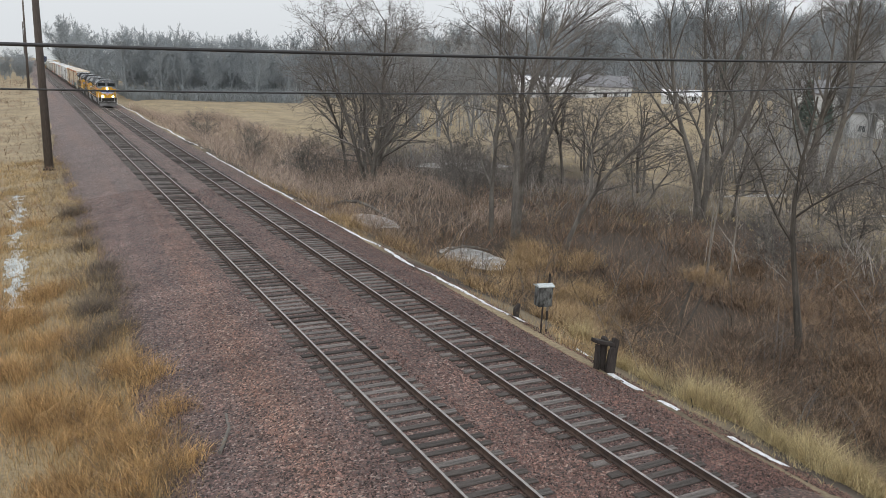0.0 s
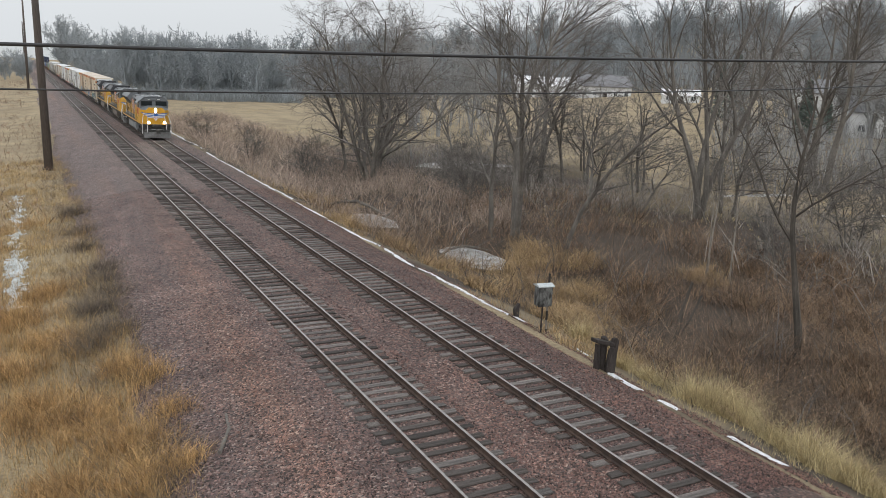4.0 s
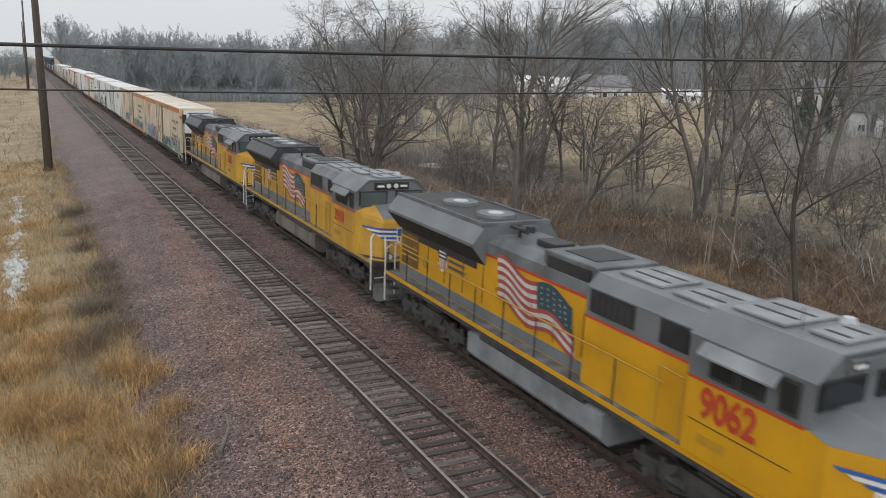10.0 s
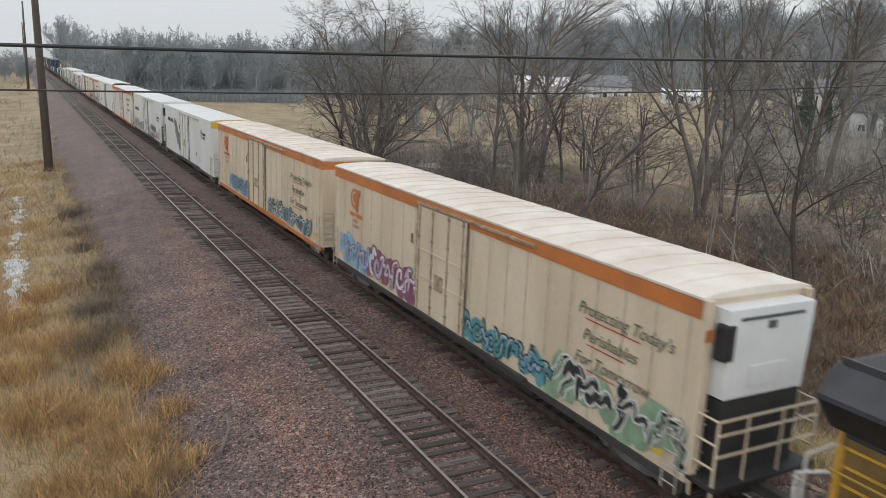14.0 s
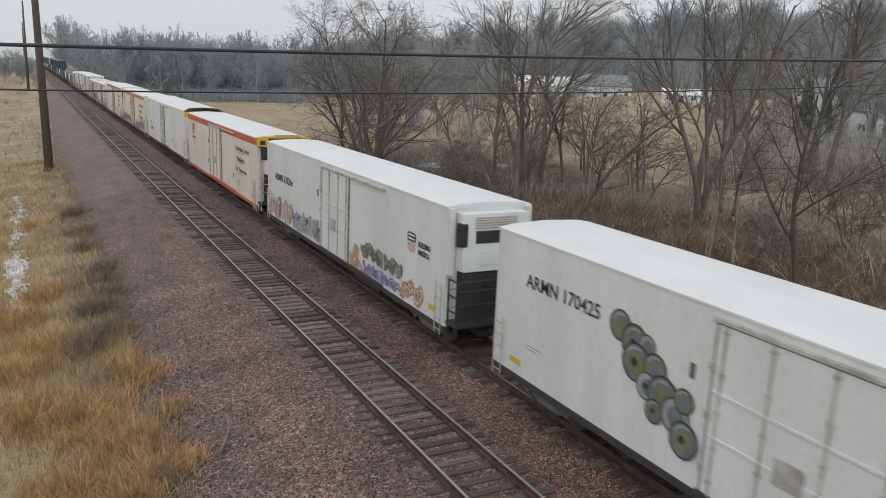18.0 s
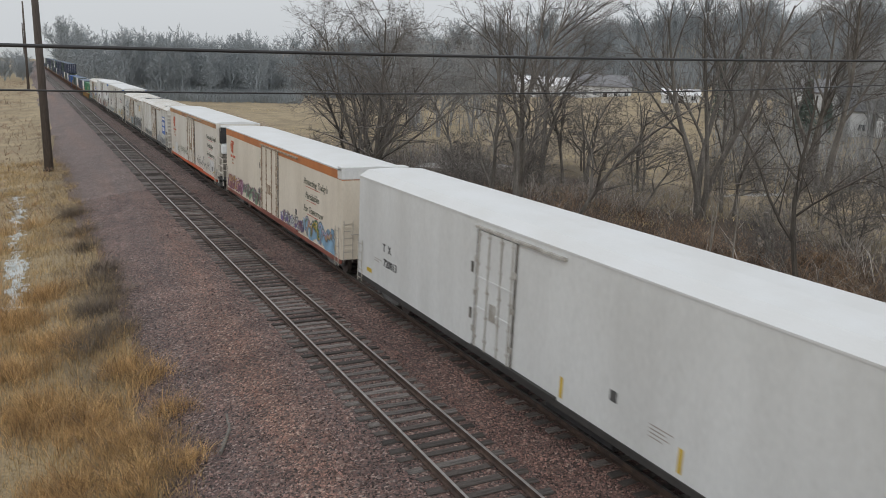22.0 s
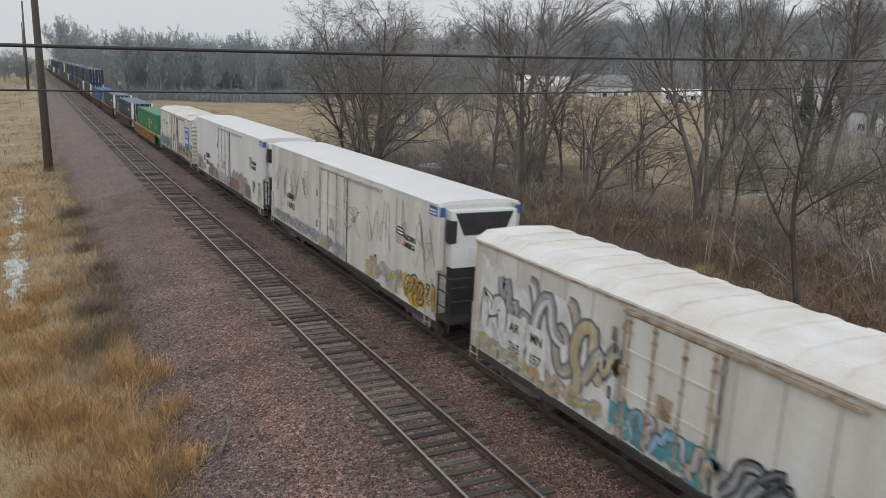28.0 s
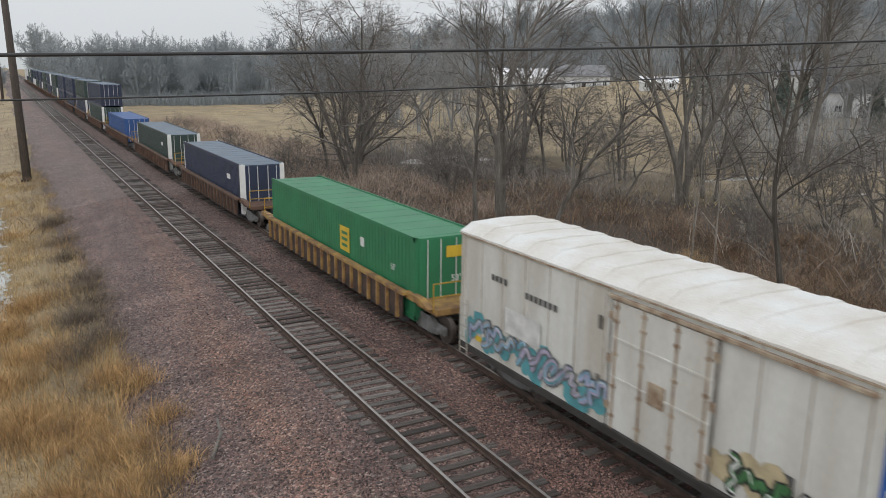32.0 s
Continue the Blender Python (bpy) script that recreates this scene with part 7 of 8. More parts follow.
def round_emblem(car, y, z, s, x, mat):
    """The maker's emblem as a plain rounded shape with a bar."""
    bm = BM()
    ring = [(y + s * (0.02 + 0.56 * math.cos(radians(a))), z + s * (0.02 + 0.5 * math.sin(radians(a)))) for a in range(-90, 91, 15)]
    plate(bm, ring + [(y - s * 0.08, z + s * 0.5), (y - s * 0.08, z - s * 0.47)], x)
    plate(bm, [(y + s * 0.3, z + s * 0.5), (y - s * 0.62, z + s * 0.5), (y - s * 0.62, z + s * 0.2), (y + s * 0.3, z + s * 0.2)], x, 0.007)
    plate(bm, [(y - s * 0.08, z + s * 0.2), (y - s * 0.44, z + s * 0.2), (y - s * 0.36, z - s * 0.6), (y - s * 0.08, z - s * 0.52)], x, 0.008)
    part("emblem", bm, mat, car, "orange rounded emblem")
    bm = BM()
    for k in range(12):
        a0, a1 = (radians(-100 + 200 * j / 12) for j in (k, k + 1))
        plate(bm, [(y + s * (0.02 + r * math.cos(a)), z + s * (0.05 + r * math.sin(a))) for a, r in ((a0, 0.33), (a1, 0.33), (a1, 0.25), (a0, 0.25))], x, 0.011)
    part("emblem_ring", bm, M["cream"], car)
    bars(car, y + s * 0.62, z - s * 0.68, [(s * 0.66, s * 0.19, 0, 0), (s * 0.12, s * 0.06, s * 0.07, s * 0.7), (s * 0.8, s * 0.19, 0, s * 0.86)], mat, x, "brand_bar")
    bars(car, y + s * 0.2, z - s * 1.0, [(s * 0.6, s * 0.14, 0, 0), (s * 0.7, s * 0.14, s * 0.28, 0.05)], M["tag_tan"], x, "brand_bar")


def slogan(car, y, z, size, x):
    for i, t in enumerate(("Protecting Today's", "Perishables", "For Tomorrow")):
        lettering(t, size, M["ink_green"], car, (x - 0.006, y - (0.0, 0.25, 0.0)[i], z - i * size * 1.45), shear=0.3, name="slogan")
        bars(car, y - (0.3, 0.45, 0.5)[i], z - i * size * 1.45 - 0.08, [((1.9, 1.3, 1.5)[i] * size / 0.42, 0.03, 0, 0)], M["red"], x, "slogan_underline")


def slogan_two(car, y, z, x):
    for i, t in enumerate(("BUILDING", "AMERICA")):
        lettering(t, 0.26, M["ink"], car, (x - 0.006, y, z - 0.05 - i * 0.27), bold=0.006, wide=0.78, name="slogan")


def sign(car, y, z):
    """The blue advertising sign: a bar for the company's name above two words."""
    bm = BM()
    plate(bm, [(y, z), (y - 1.85, z), (y - 1.85, z - 1.6), (y, z - 1.6)], X)
    part("sign_panel", bm, M["blue"], car, "blue advertising sign with white lettering")
    bars(car, y - 0.12, z - 0.12, [(1.6, 0.16, 0, 0)], M["stripe_white"], X - 0.006, "sign_bar")
    lettering("CHILLED", 0.44, M["stripe_white"], car, (X - 0.008, y - 0.1, z - 0.8), bold=0.012, wide=0.82, name="sign_lettering")
    lettering("EXPRESS", 0.44, M["stripe_white"], car, (X - 0.008, y - 0.1, z - 1.3), bold=0.012, wide=0.78, name="sign_lettering")


def marks(car, y, z, size, text, x, mat=None):
    lettering(text, size, mat or M["ink"], car, (x - 0.006, y, z), bold=0.005, name="reporting_mark")


dirt = dict(fine=0.07, bump_scale=25, stretch=(1, 1, 0.22))
M["roof_white"] = material("white_roof_coating", (0.635, 0.642, 0.65), 0.55, scale=0.5, colour2=(0.59, 0.59, 0.585), fine=0.05)
M["roof_cream"] = material("dusty_cream_roof", (0.70, 0.65, 0.59), 0.6, scale=0.7, colour2=(0.59, 0.52, 0.45), fine=0.1)
M["roof_grimy"] = material("rust_stained_white_roof", (0.67, 0.67, 0.66), 0.6, scale=0.8, colour2=(0.565, 0.53, 0.485), fine=0.16)
M["white"] = material("white_car_paint", (0.64, 0.65, 0.65), 0.45, scale=0.8, colour2=(0.56, 0.565, 0.56), **dirt)
M["white_grimy"] = material("grimy_white_car_paint", (0.60, 0.60, 0.575), 0.55, scale=1.1, colour2=(0.45, 0.425, 0.38), **dirt)
M["pale_cream"] = material("pale_cream_car_paint", (0.66, 0.60, 0.51), 0.5, scale=0.9, colour2=(0.57, 0.51, 0.425), **dirt)
M["cream"] = material("cream_car_paint", (0.60, 0.51, 0.395), 0.5, scale=0.9, colour2=(0.50, 0.415, 0.305), **dirt)
M["offwhite"] = material("off_white_car_paint", (0.62, 0.59, 0.54), 0.5, scale=0.9, colour2=(0.54, 0.50, 0.44), **dirt)
M["orange"] = material("orange_stripe_paint", (0.50, 0.17, 0.045), 0.5, scale=1, colour2=(0.38, 0.13, 0.04), fine=0.1)
M["ochre"] = material("faded_ochre_stripe", (0.46, 0.23, 0.085), 0.55, scale=0.6, colour2=(0.24, 0.11, 0.055), fine=0.12)
M["redorange"] = material("red_orange_stripe_paint", (0.52, 0.085, 0.02), 0.5, scale=1, amount=0.2, fine=0.08)
# sill paint with the shadow under the car side darkened into it
M["sill_dark"] = material("shadow_dark_side_sill", (0.045, 0.042, 0.04), 0.7, scale=2, amount=0.3, fine=0.15)
M["rod"] = material("rusty_lock_rod", (0.40, 0.33, 0.25), 0.7, scale=4, colour2=(0.20, 0.13, 0.085), fine=0.2)
M["seam_grime_shade"] = material("grimy_shaded_panel_seam", (0.44, 0.40, 0.34), 0.7, scale=3, colour2=(0.27, 0.22, 0.17), fine=0.2)
M["gasket"] = material("grimy_door_gasket", (0.20, 0.185, 0.165), 0.8, scale=3, colour2=(0.09, 0.08, 0.07), fine=0.2)
M["rod_pale"] = material("weathered_pale_lock_rod", (0.46, 0.445, 0.42), 0.6, scale=3, colour2=(0.29, 0.27, 0.24), fine=0.15)
M["ladder"] = material("dirty_white_ladder", (0.45, 0.42, 0.37), 0.6, scale=4, amount=0.3)
M["unit_white"] = material("white_cooling_unit", (0.68, 0.70, 0.71), 0.4, scale=1, amount=0.1)
M["cap_yellow"] = material("yellow_end_cap", (0.60, 0.37, 0.02), 0.45, scale=1, amount=0.2)
M["tag_yellow"] = material("yellow_data_plate", (0.62, 0.42, 0.04), 0.5, scale=3, amount=0.15)
M["tag_dark"] = material("dark_data_print", (0.09, 0.09, 0.09), 0.6, scale=3, amount=0.2)
M["tag_grey"] = material("faded_grey_spray", (0.37, 0.33, 0.30), 0.6, scale=3, amount=0.25)
M["tag_tan"] = material("faded_orange_print", (0.48, 0.27, 0.17), 0.6, scale=3, amount=0.2)
M["ink"] = material("black_stencil_paint", (0.04, 0.04, 0.042), 0.6, scale=3, amount=0.3)
M["ink_green"] = material("dark_green_lettering", (0.13, 0.135, 0.105), 0.6, scale=3, amount=0.2)
spray = lambda n, c: material("sprayed_" + n, c, 0.5, scale=2.5, amount=0.3, fine=0.08)
for n, c in (("teal", (0.10, 0.32, 0.36)), ("sky", (0.25, 0.42, 0.58)), ("violet", (0.20, 0.15, 0.34)), ("plum", (0.26, 0.10, 0.16)), ("lilac", (0.42, 0.38, 0.52)), ("mauve", (0.48, 0.30, 0.42)), ("mustard", (0.55, 0.36, 0.06)),
             ("olive", (0.17, 0.19, 0.11)), ("slate", (0.16, 0.18, 0.19)), ("peach", (0.58, 0.36, 0.24)), ("chalk", (0.66, 0.66, 0.65)), ("brick", (0.26, 0.085, 0.06)), ("rust", (0.45, 0.19, 0.04)), ("leaf", (0.07, 0.20, 0.08)), ("ash", (0.34, 0.35, 0.36)), ("sand", (0.50, 0.42, 0.27)), ("sage", (0.24, 0.36, 0.24))):
    M[n] = spray(n, c)
P = lambda s: [M[k] for k in s.split()]
X = -1.506

locomotive(20.6, "9062", M["yellow"], True, True, "clean yellow and grey diesel locomotive with lit headlights")
locomotive(41.4, "3910", M["yellow_old"], False, False, "grimy yellow and grey diesel locomotive, second in line")
locomotive(61.4, "5134", M["yellow_old"], False, False, "faded dusty yellow diesel locomotive, third in line")

c = reefer(82.9, 104.3, "old", "cream refrigerator car with orange stripe and graffiti", 4.8, M["cream"], M["orange"], roof=M["roof_cream"], front="unit", ribs=22, door=(9.95, 13.3), round_roof=False)
graffiti(c, 0.85, 5.6, 0.98, 2.35, P("black black ink sage"), 1, X, edge=M["chalk"], wide=0.85)
graffiti(c, 5.5, 11.9, 0.98, 2.0, P("teal sky teal teal"), 2, X, edge=M["ink"])
graffiti(c, 12.6, 17.6, 0.98, 2.35, P("chalk chalk lilac plum"), 3, X, edge=M["plum"], wide=0.7)
graffiti(c, 17.6, 20.6, 0.98, 2.3, P("sky ash sky sky"), 6, X, edge=M["violet"])
slogan(c, 4.55, 3.45, 0.42, X)
round_emblem(c, 19.1, 3.75, 0.8, X, M["orange"])
c = reefer(106.0, 127.2, "old", "cream refrigerator car with orange stripe and blue graffiti", 4.82, M["cream"], M["orange"], M["orange"], roof=M["roof_cream"], front="plain", ribs=22, door=(9.3, 12.9), round_roof=False)
graffiti(c, 13.3, 17.8, 0.98, 2.1, P("sky sky teal ash sky"), 4, X, edge=M["navy"], wide=0.75)
graffiti(c, 1.4, 8.8, 0.98, 2.0, P("teal chalk slate ash"), 5, X, edge=M["ink"])
slogan(c, 4.7, 3.4, 0.42, X)
round_emblem(c, 18.8, 3.7, 0.85, X, M["redorange"])
c = reefer(129.0, 149.7, "smooth", "white refrigerator car with dark ring graffiti and yellow end", 4.72, M["white"], cap=M["cap_yellow"], door=(8.9, 12.75), round_roof=False)
marks(c, 19.25, 3.45, 0.5, "ARMN 170425", X)
bm = BM()
for k, (y, z) in enumerate(((15.5, 3.55), (15.0, 3.3), (14.6, 3.35), (14.9, 2.9), (14.3, 2.95), (14.5, 2.5), (14.0, 2.45), (14.2, 2.05), (13.6, 2.2), (13.3, 1.8), (13.4, 2.6))):
    size = 0.33 + 0.09 * math.sin(k * 2.4)
    disc = [(math.cos(j * math.tau / 14), math.sin(j * math.tau / 14)) for j in range(14)]
    lift = 0.004 + 0.0035 * k
    plate(bm, [(y + a * size * 1.12, z + b * size * 1.12) for a, b in disc], X, lift).material_index = 3
    plate(bm, [(y + a * size, z + b * size) for a, b in disc], X, lift + 0.0008).material_index = (0, 1, 4)[k % 3]
    plate(bm, [(y - 0.03 + a * size * 0.66, z - 0.02 + b * size * 0.66) for a, b in disc], X, lift + 0.0016).material_index = (1, 0, 0)[k % 3]
    ribbon(bm, [(y + size * 0.8 * math.cos(t), z + size * 0.8 * math.sin(t)) for t in (0.4, 0.8, 1.2, 1.6, 2.0)], 0.05, X, lift + 0.0024, 4)
    if k % 2:
        plate(bm, [(y + 0.04 + a * size * 0.25, z + b * size * 0.25) for a, b in disc], X, lift + 0.0028).material_index = 2
part("graffiti", bm, [M["slate"], M["olive"], M["black"], M["black"], M["ash"]], c, "dark ring-shaped graffiti")["kind"] = "stuff"
shield(c, 3.88, 3.49, 0.6, X)
slogan_two(c, 3.43, 3.55, X)
c = reefer(152.0, 173.4, "smooth", "white refrigerator car with violet and green graffiti", 4.75, M["white"], front="unit", unit="louvre", door=(9.2, 12.6), round_roof=False)
marks(c, 19.95, 2.98, 0.5, "ARMN 170264", X)
graffiti(c, 13.0, 16.8, 0.98, 2.1, P("slate lilac chalk violet ash"), 7, X, edge=M["ash"])
graffiti(c, 16.9, 21.0, 0.98, 2.2, P("peach mustard chalk violet peach"), 57, X, edge=M["ash"])
graffiti(c, 2.4, 3.9, 0.98, 2.0, P("peach chalk ash peach"), 8, X, edge=M["rust"])
graffiti(c, 4.0, 7.8, 1.55, 2.3, P("slate olive ash slate"), 58, X, edge=M["olive"])
graffiti(c, 4.0, 7.8, 0.98, 1.5, P("lilac violet chalk violet lilac"), 59, X, edge=M["violet"])
graffiti(c, 7.9, 9.0, 0.98, 1.95, P("peach chalk peach sand"), 60, X, edge=M["rust"])
shield(c, 3.27, 3.09, 0.64, X)
slogan_two(c, 2.75, 3.14, X)
c = reefer(175.0, 196.8, "smooth", "white refrigerator car with red-orange stripe and yellow end", 4.72, M["offwhite"], M["redorange"], M["redorange"], front="unit", cap=M["cap_yellow"], door=(9.8, 13.5), round_roof=False)
slogan(c, 5.8, 3.55, 0.44, X)
round_emblem(c, 19.6, 3.7, 0.8, X, M["redorange"])
c = reefer(198.2, 220.3, "smooth", "clean white refrigerator car with yellow end cap", 4.75, M["white"], cap=M["cap_yellow"], door=(10.75, 12.8), round_roof=True)
marks(c, 19.7, 2.3, 0.4, "T  X", X)
marks(c, 19.6, 1.75, 0.4, "720013", X)
for y in (8.5, 4.4):
    bars(c, y, 1.6, [(0.12, 0.55, 0, 0)], M["tag_yellow"], X - 0.002, "yellow_mark")
c = reefer(222.3, 243.5, "old", "pale cream refrigerator car with orange stripe and purple graffiti", 4.7, M["pale_cream"], M["orange"], M["brick"], front="plain", door=(9.3, 12.5), round_roof=False, roof_ribs=False)
graffiti(c, 0.7, 5.0, 0.98, 2.15, P("sky mauve leaf lilac mustard sky"), 10, X)
graffiti(c, 5.1, 8.8, 0.98, 1.7, P("plum chalk chalk violet"), 11, X)
graffiti(c, 12.9, 16.9, 0.98, 2.0, P("sage slate leaf sage"), 12, X, edge=M["plum"])
graffiti(c, 17.0, 20.9, 0.98, 2.0, P("mustard plum chalk mauve plum"), 13, X, edge=M["plum"])
slogan(c, 5.05, 3.45, 0.44, X)
round_emblem(c, 19.6, 3.65, 0.75, X, M["redorange"])
bm = BM()
box(bm, -1.52, 1.52, -0.02, 0.5, 4.3, 4.82, 0.04)
part("end_cap", bm, M["white"], c, "white panel over the orange stripe")
c = reefer(245.0, 265.5, "old", "off-white refrigerator car with rusty doors and scribbled graffiti", 4.72, M["offwhite"], None, M["redorange"], front="unit", unit="split", door=(9.4, 12.2), deck=1.65, round_roof=False, roof_ribs=False)
for k in range(9):
    bm = BM()
    tube(bm, (-1.47, 1.64, 1.4 + k * 0.38), (1.47, 1.64, 1.4 + k * 0.38), 0.075, 0.075, 8)
    part("end_rib", bm, M["offwhite"], c)
slogan(c, 4.9, 3.45, 0.42, X)
round_emblem(c, 18.6, 3.6, 0.85, X, M["redorange"])
scrawl(c, 1.5, 8.5, 1.05, 1.85, M["tag_dark"], 14, X, 0.035)
scrawl(c, 13.4, 17.2, 1.1, 1.9, M["olive"], 15, X, 0.04)
bars(c, 3.9, 2.0, [(1.5, 0.7, 0, 0)], M["chalk"], X - 0.002, "paint_patch")
bars(c, 3.2, 1.62, [(0.3, 0.3, 0, 0)], M["tag_dark"], X - 0.008, "data_plate")
bars(c, 18.3, 1.9, [(1.2, 0.85, 0, 0)], M["chalk"], X - 0.002, "paint_patch")
bm = BM()
plate(bm, [(1.66, 4.64), (20.5, 4.64), (20.5, 4.36), (1.66, 4.36)], X)
part("stripe", bm, M["ochre"], c)
c = reefer(267.6, 283.8, "old", "ribbed white refrigerator car with a blue sign", 4.25, M["white_grimy"], front="ribbed", roof=M["roof_grimy"], ribs=16, door=(6.9, 9.45))
sign(c, 3.15, 3.55)
graffiti(c, 1.2, 6.6, 0.98, 1.7, P("ash slate chalk ash"), 16, X, edge=M["ash"])
graffiti(c, 9.6, 15.6, 0.98, 1.6, P("ash slate olive sand"), 17, X, edge=M["ash"])
c = reefer(285.3, 301.7, "old", "old ribbed white refrigerator car covered in graffiti", 4.15, M["white_grimy"], front="ribbed", roof=M["roof_grimy"], ribs=16, door=(6.95, 9.7))
graffiti(c, 1.2, 6.7, 0.98, 2.35, P("slate ash black slate ash"), 18, X, 0.4, edge=M["black"], wide=0.7)
graffiti(c, 6.9, 9.9, 0.98, 2.0, P("teal sky peach teal"), 19, X - 0.055, edge=M["slate"])
graffiti(c, 10.0, 15.9, 1.0, 3.9, P("sand chalk sand ash chalk"), 20, X, 0.06, edge=M["slate"], wide=0.5)
graffiti(c, 10.2, 16.0, 0.98, 1.6, P("sand mustard peach sand"), 21, X - 0.022, edge=M["ash"])
shield(c, 3.0, 3.35, 0.55, X)
bars(c, 2.3, 3.5, [(1.1, 0.1, 0, 0), (0.9, 0.1, 0.2, 0), (1.0, 0.1, 0.4, 0)], M["tag_yellow"], X, "small_print")
for k, (a, b) in enumerate((("AR", "765"), ("MN", "157"))):
    bars(c, 14.4 - k * 1.0, 2.5, [(0.85, 1.3, 0, 0)], M["chalk"], X - 0.03, "stencil_panel")
    marks(c, 14.3 - k * 1.0, 2.05, 0.36, a, X - 0.034)
    marks(c, 14.3 - k * 1.0, 1.5, 0.36, b, X - 0.034)
c = reefer(303.2, 323.3, "smooth", "white refrigerator car with brown scrawls and blue corners", 4.72, M["white_grimy"], front="unit", unit="dark", door=(8.9, 12.25), round_roof=False, deck=0.98)
scrawl(c, 1.6, 8.6, 2.1, 4.3, M["tag_grey"], 22, X, 0.045)
scrawl(c, 13.5, 19.4, 2.1, 4.3, M["tag_grey"], 23, X, 0.045)
graffiti(c, 1.1, 3.3, 0.98, 2.15, P("mustard rust mustard"), 24, X, edge=M["ink"], wide=0.62)
graffiti(c, 3.4, 6.8, 0.98, 2.0, P("mustard sand mustard sand"), 25, X, edge=M["sky"])
graffiti(c, 9.0, 12.2, 1.02, 1.7, P("ash slate sky mustard"), 26, X - 0.055, edge=M["ash"])
graffiti(c, 12.6, 19.6, 0.98, 1.6, P("ash sky slate sand"), 27, X, edge=M["ash"])
shield(c, 3.72, 3.13, 0.6, X)
slogan_two(c, 3.38, 3.18, X)
marks(c, 17.3, 2.35, 0.42, "ARMN", X)
marks(c, 17.3, 1.9, 0.42, "110812", X)
blue_corners(c, 4.64, 0.98)
c = reefer(324.4, 344.0, "smooth", "white refrigerator car with brick-red paint patches", 4.73, M["white"], front="unit", unit="dark", door=(8.6, 11.8), round_roof=False, deck=0.9)
marks(c, 16.3, 2.1, 0.5, "ARMN", X)
marks(c, 16.3, 1.62, 0.45, "110541", X)
rr = random.Random(6)


def smear(car, y1, y0, z0, z1, mat, lift, rough=0.16):
    """A rolled-on paint patch with a ragged top edge."""
    bm = BM()
    y, top = y1, z1 - rough * 1.5
    while y > y0:
        w = min(rr.uniform(0.08, 0.2), y - y0 + 0.001)
        share = (y1 - y) / (y1 - y0)
        nxt = z0 + (z1 - z0) * min(1.0, 4.5 * share + 0.45, 3.0 * (1 - share) + 0.3) + rr.uniform(-rough, rough)
        plate(bm, [(y, z0), (y, top), (y - w, nxt), (y - w, z0)], X, lift)
        y, top = y - w, nxt
    part("graffiti", bm, mat, car, "painted-over graffiti patch")


def block(car, y, z, w, h, mat, lift):
    """A hand-painted, slightly crooked rectangle."""
    q = [rr.uniform(-0.05, 0.05) for k in range(8)]
    bm = BM()
    plate(bm, [(y + q[0], z + q[1]), (y - w + q[2], z + q[3]), (y - w + q[4], z - h + q[5]), (y + q[6], z - h + q[7])], X, lift)
    part("paint_patch", bm, mat, car)


M["faded_brick"] = material("faded_brown_red_paint", (0.17, 0.078, 0.06), 0.7, scale=3, colour2=(0.24, 0.15, 0.12), fine=0.2)
M["faded_grey"] = material("faded_warm_grey_paint", (0.30, 0.275, 0.265), 0.7, scale=3, colour2=(0.22, 0.20, 0.19), fine=0.2)
smear(c, 8.5, 3.3, 0.98, 2.2, M["faded_grey"], 0.004)
smear(c, 15.4, 12.0, 0.98, 1.75, M["faded_grey"], 0.004)
smear(c, 19.4, 17.1, 0.98, 1.95, M["faded_grey"], 0.004, 0.22)
for y, z, w, h, m in ((8.4, 1.68, 2.1, 0.62, "brick"), (4.7, 1.8, 1.2, 0.72, "brick"), (2.95, 2.25, 0.62, 0.36, "olive"), (2.95, 1.85, 0.34, 0.3, "slate"), (1.75, 2.3, 0.45, 0.16, "brick"), (1.75, 2.0, 0.6, 0.5, "sand"),
                      (17.0, 2.2, 0.5, 0.42, "brick"), (16.9, 1.6, 0.45, 0.45, "brick"), (18.6, 1.7, 0.5, 0.6, "brick"), (17.9, 1.5, 0.4, 0.5, "peach"), (15.2, 1.45, 0.4, 0.45, "brick"), (14.7, 1.85, 0.8, 0.85, "brick"), (13.7, 1.6, 0.4, 0.4, "slate"), (12.9, 1.55, 0.5, 0.55, "brick"), (6.3, 1.2, 0.5, 0.2, "mustard"), (8.3, 1.15, 0.45, 0.15, "mustard"), (3.5, 1.2, 0.25, 0.5, "peach")):
    block(c, y, z, w, h, M["faded_brick" if m == "brick" else m], 0.009)
graffiti(c, 8.7, 11.7, 1.02, 1.75, P("chalk ash peach chalk lilac"), 61, X - 0.055, edge=M["ash"])
shield(c, 3.4, 3.14, 0.62, X)
slogan_two(c, 3.05, 3.2, X)
blue_corners(c, 4.64, 0.9)
c = reefer(346.0, 362.0, "old", "ribbed white refrigerator car with blue sign and green graffiti", 4.22, M["white_grimy"], front="ribbed", roof=M["roof_grimy"], ribs=16, door=(6.4, 9.35))
sign(c, 3.1, 3.55)
graffiti(c, 0.9, 6.3, 0.98, 2.1, P("leaf chalk leaf sand"), 30, X, edge=M["ink"], wide=0.7)
graffiti(c, 9.5, 15.6, 0.98, 2.1, P("lilac ash sky lilac teal"), 31, X, 0.4, edge=M["slate"])
bars(c, 14.3, 3.35, [(0.13, 0.17, 0, 0.2 * k) for k in range(4)] + [(0.13, 0.17, 0.12, 1.6 + 0.2 * k) for k in range(7)], M["tag_dark"], X, "small_print")
bars(c, 13.6, 2.6, [(1.6, 0.7, 0, 0)], M["chalk"], X - 0.004, "paint_patch")


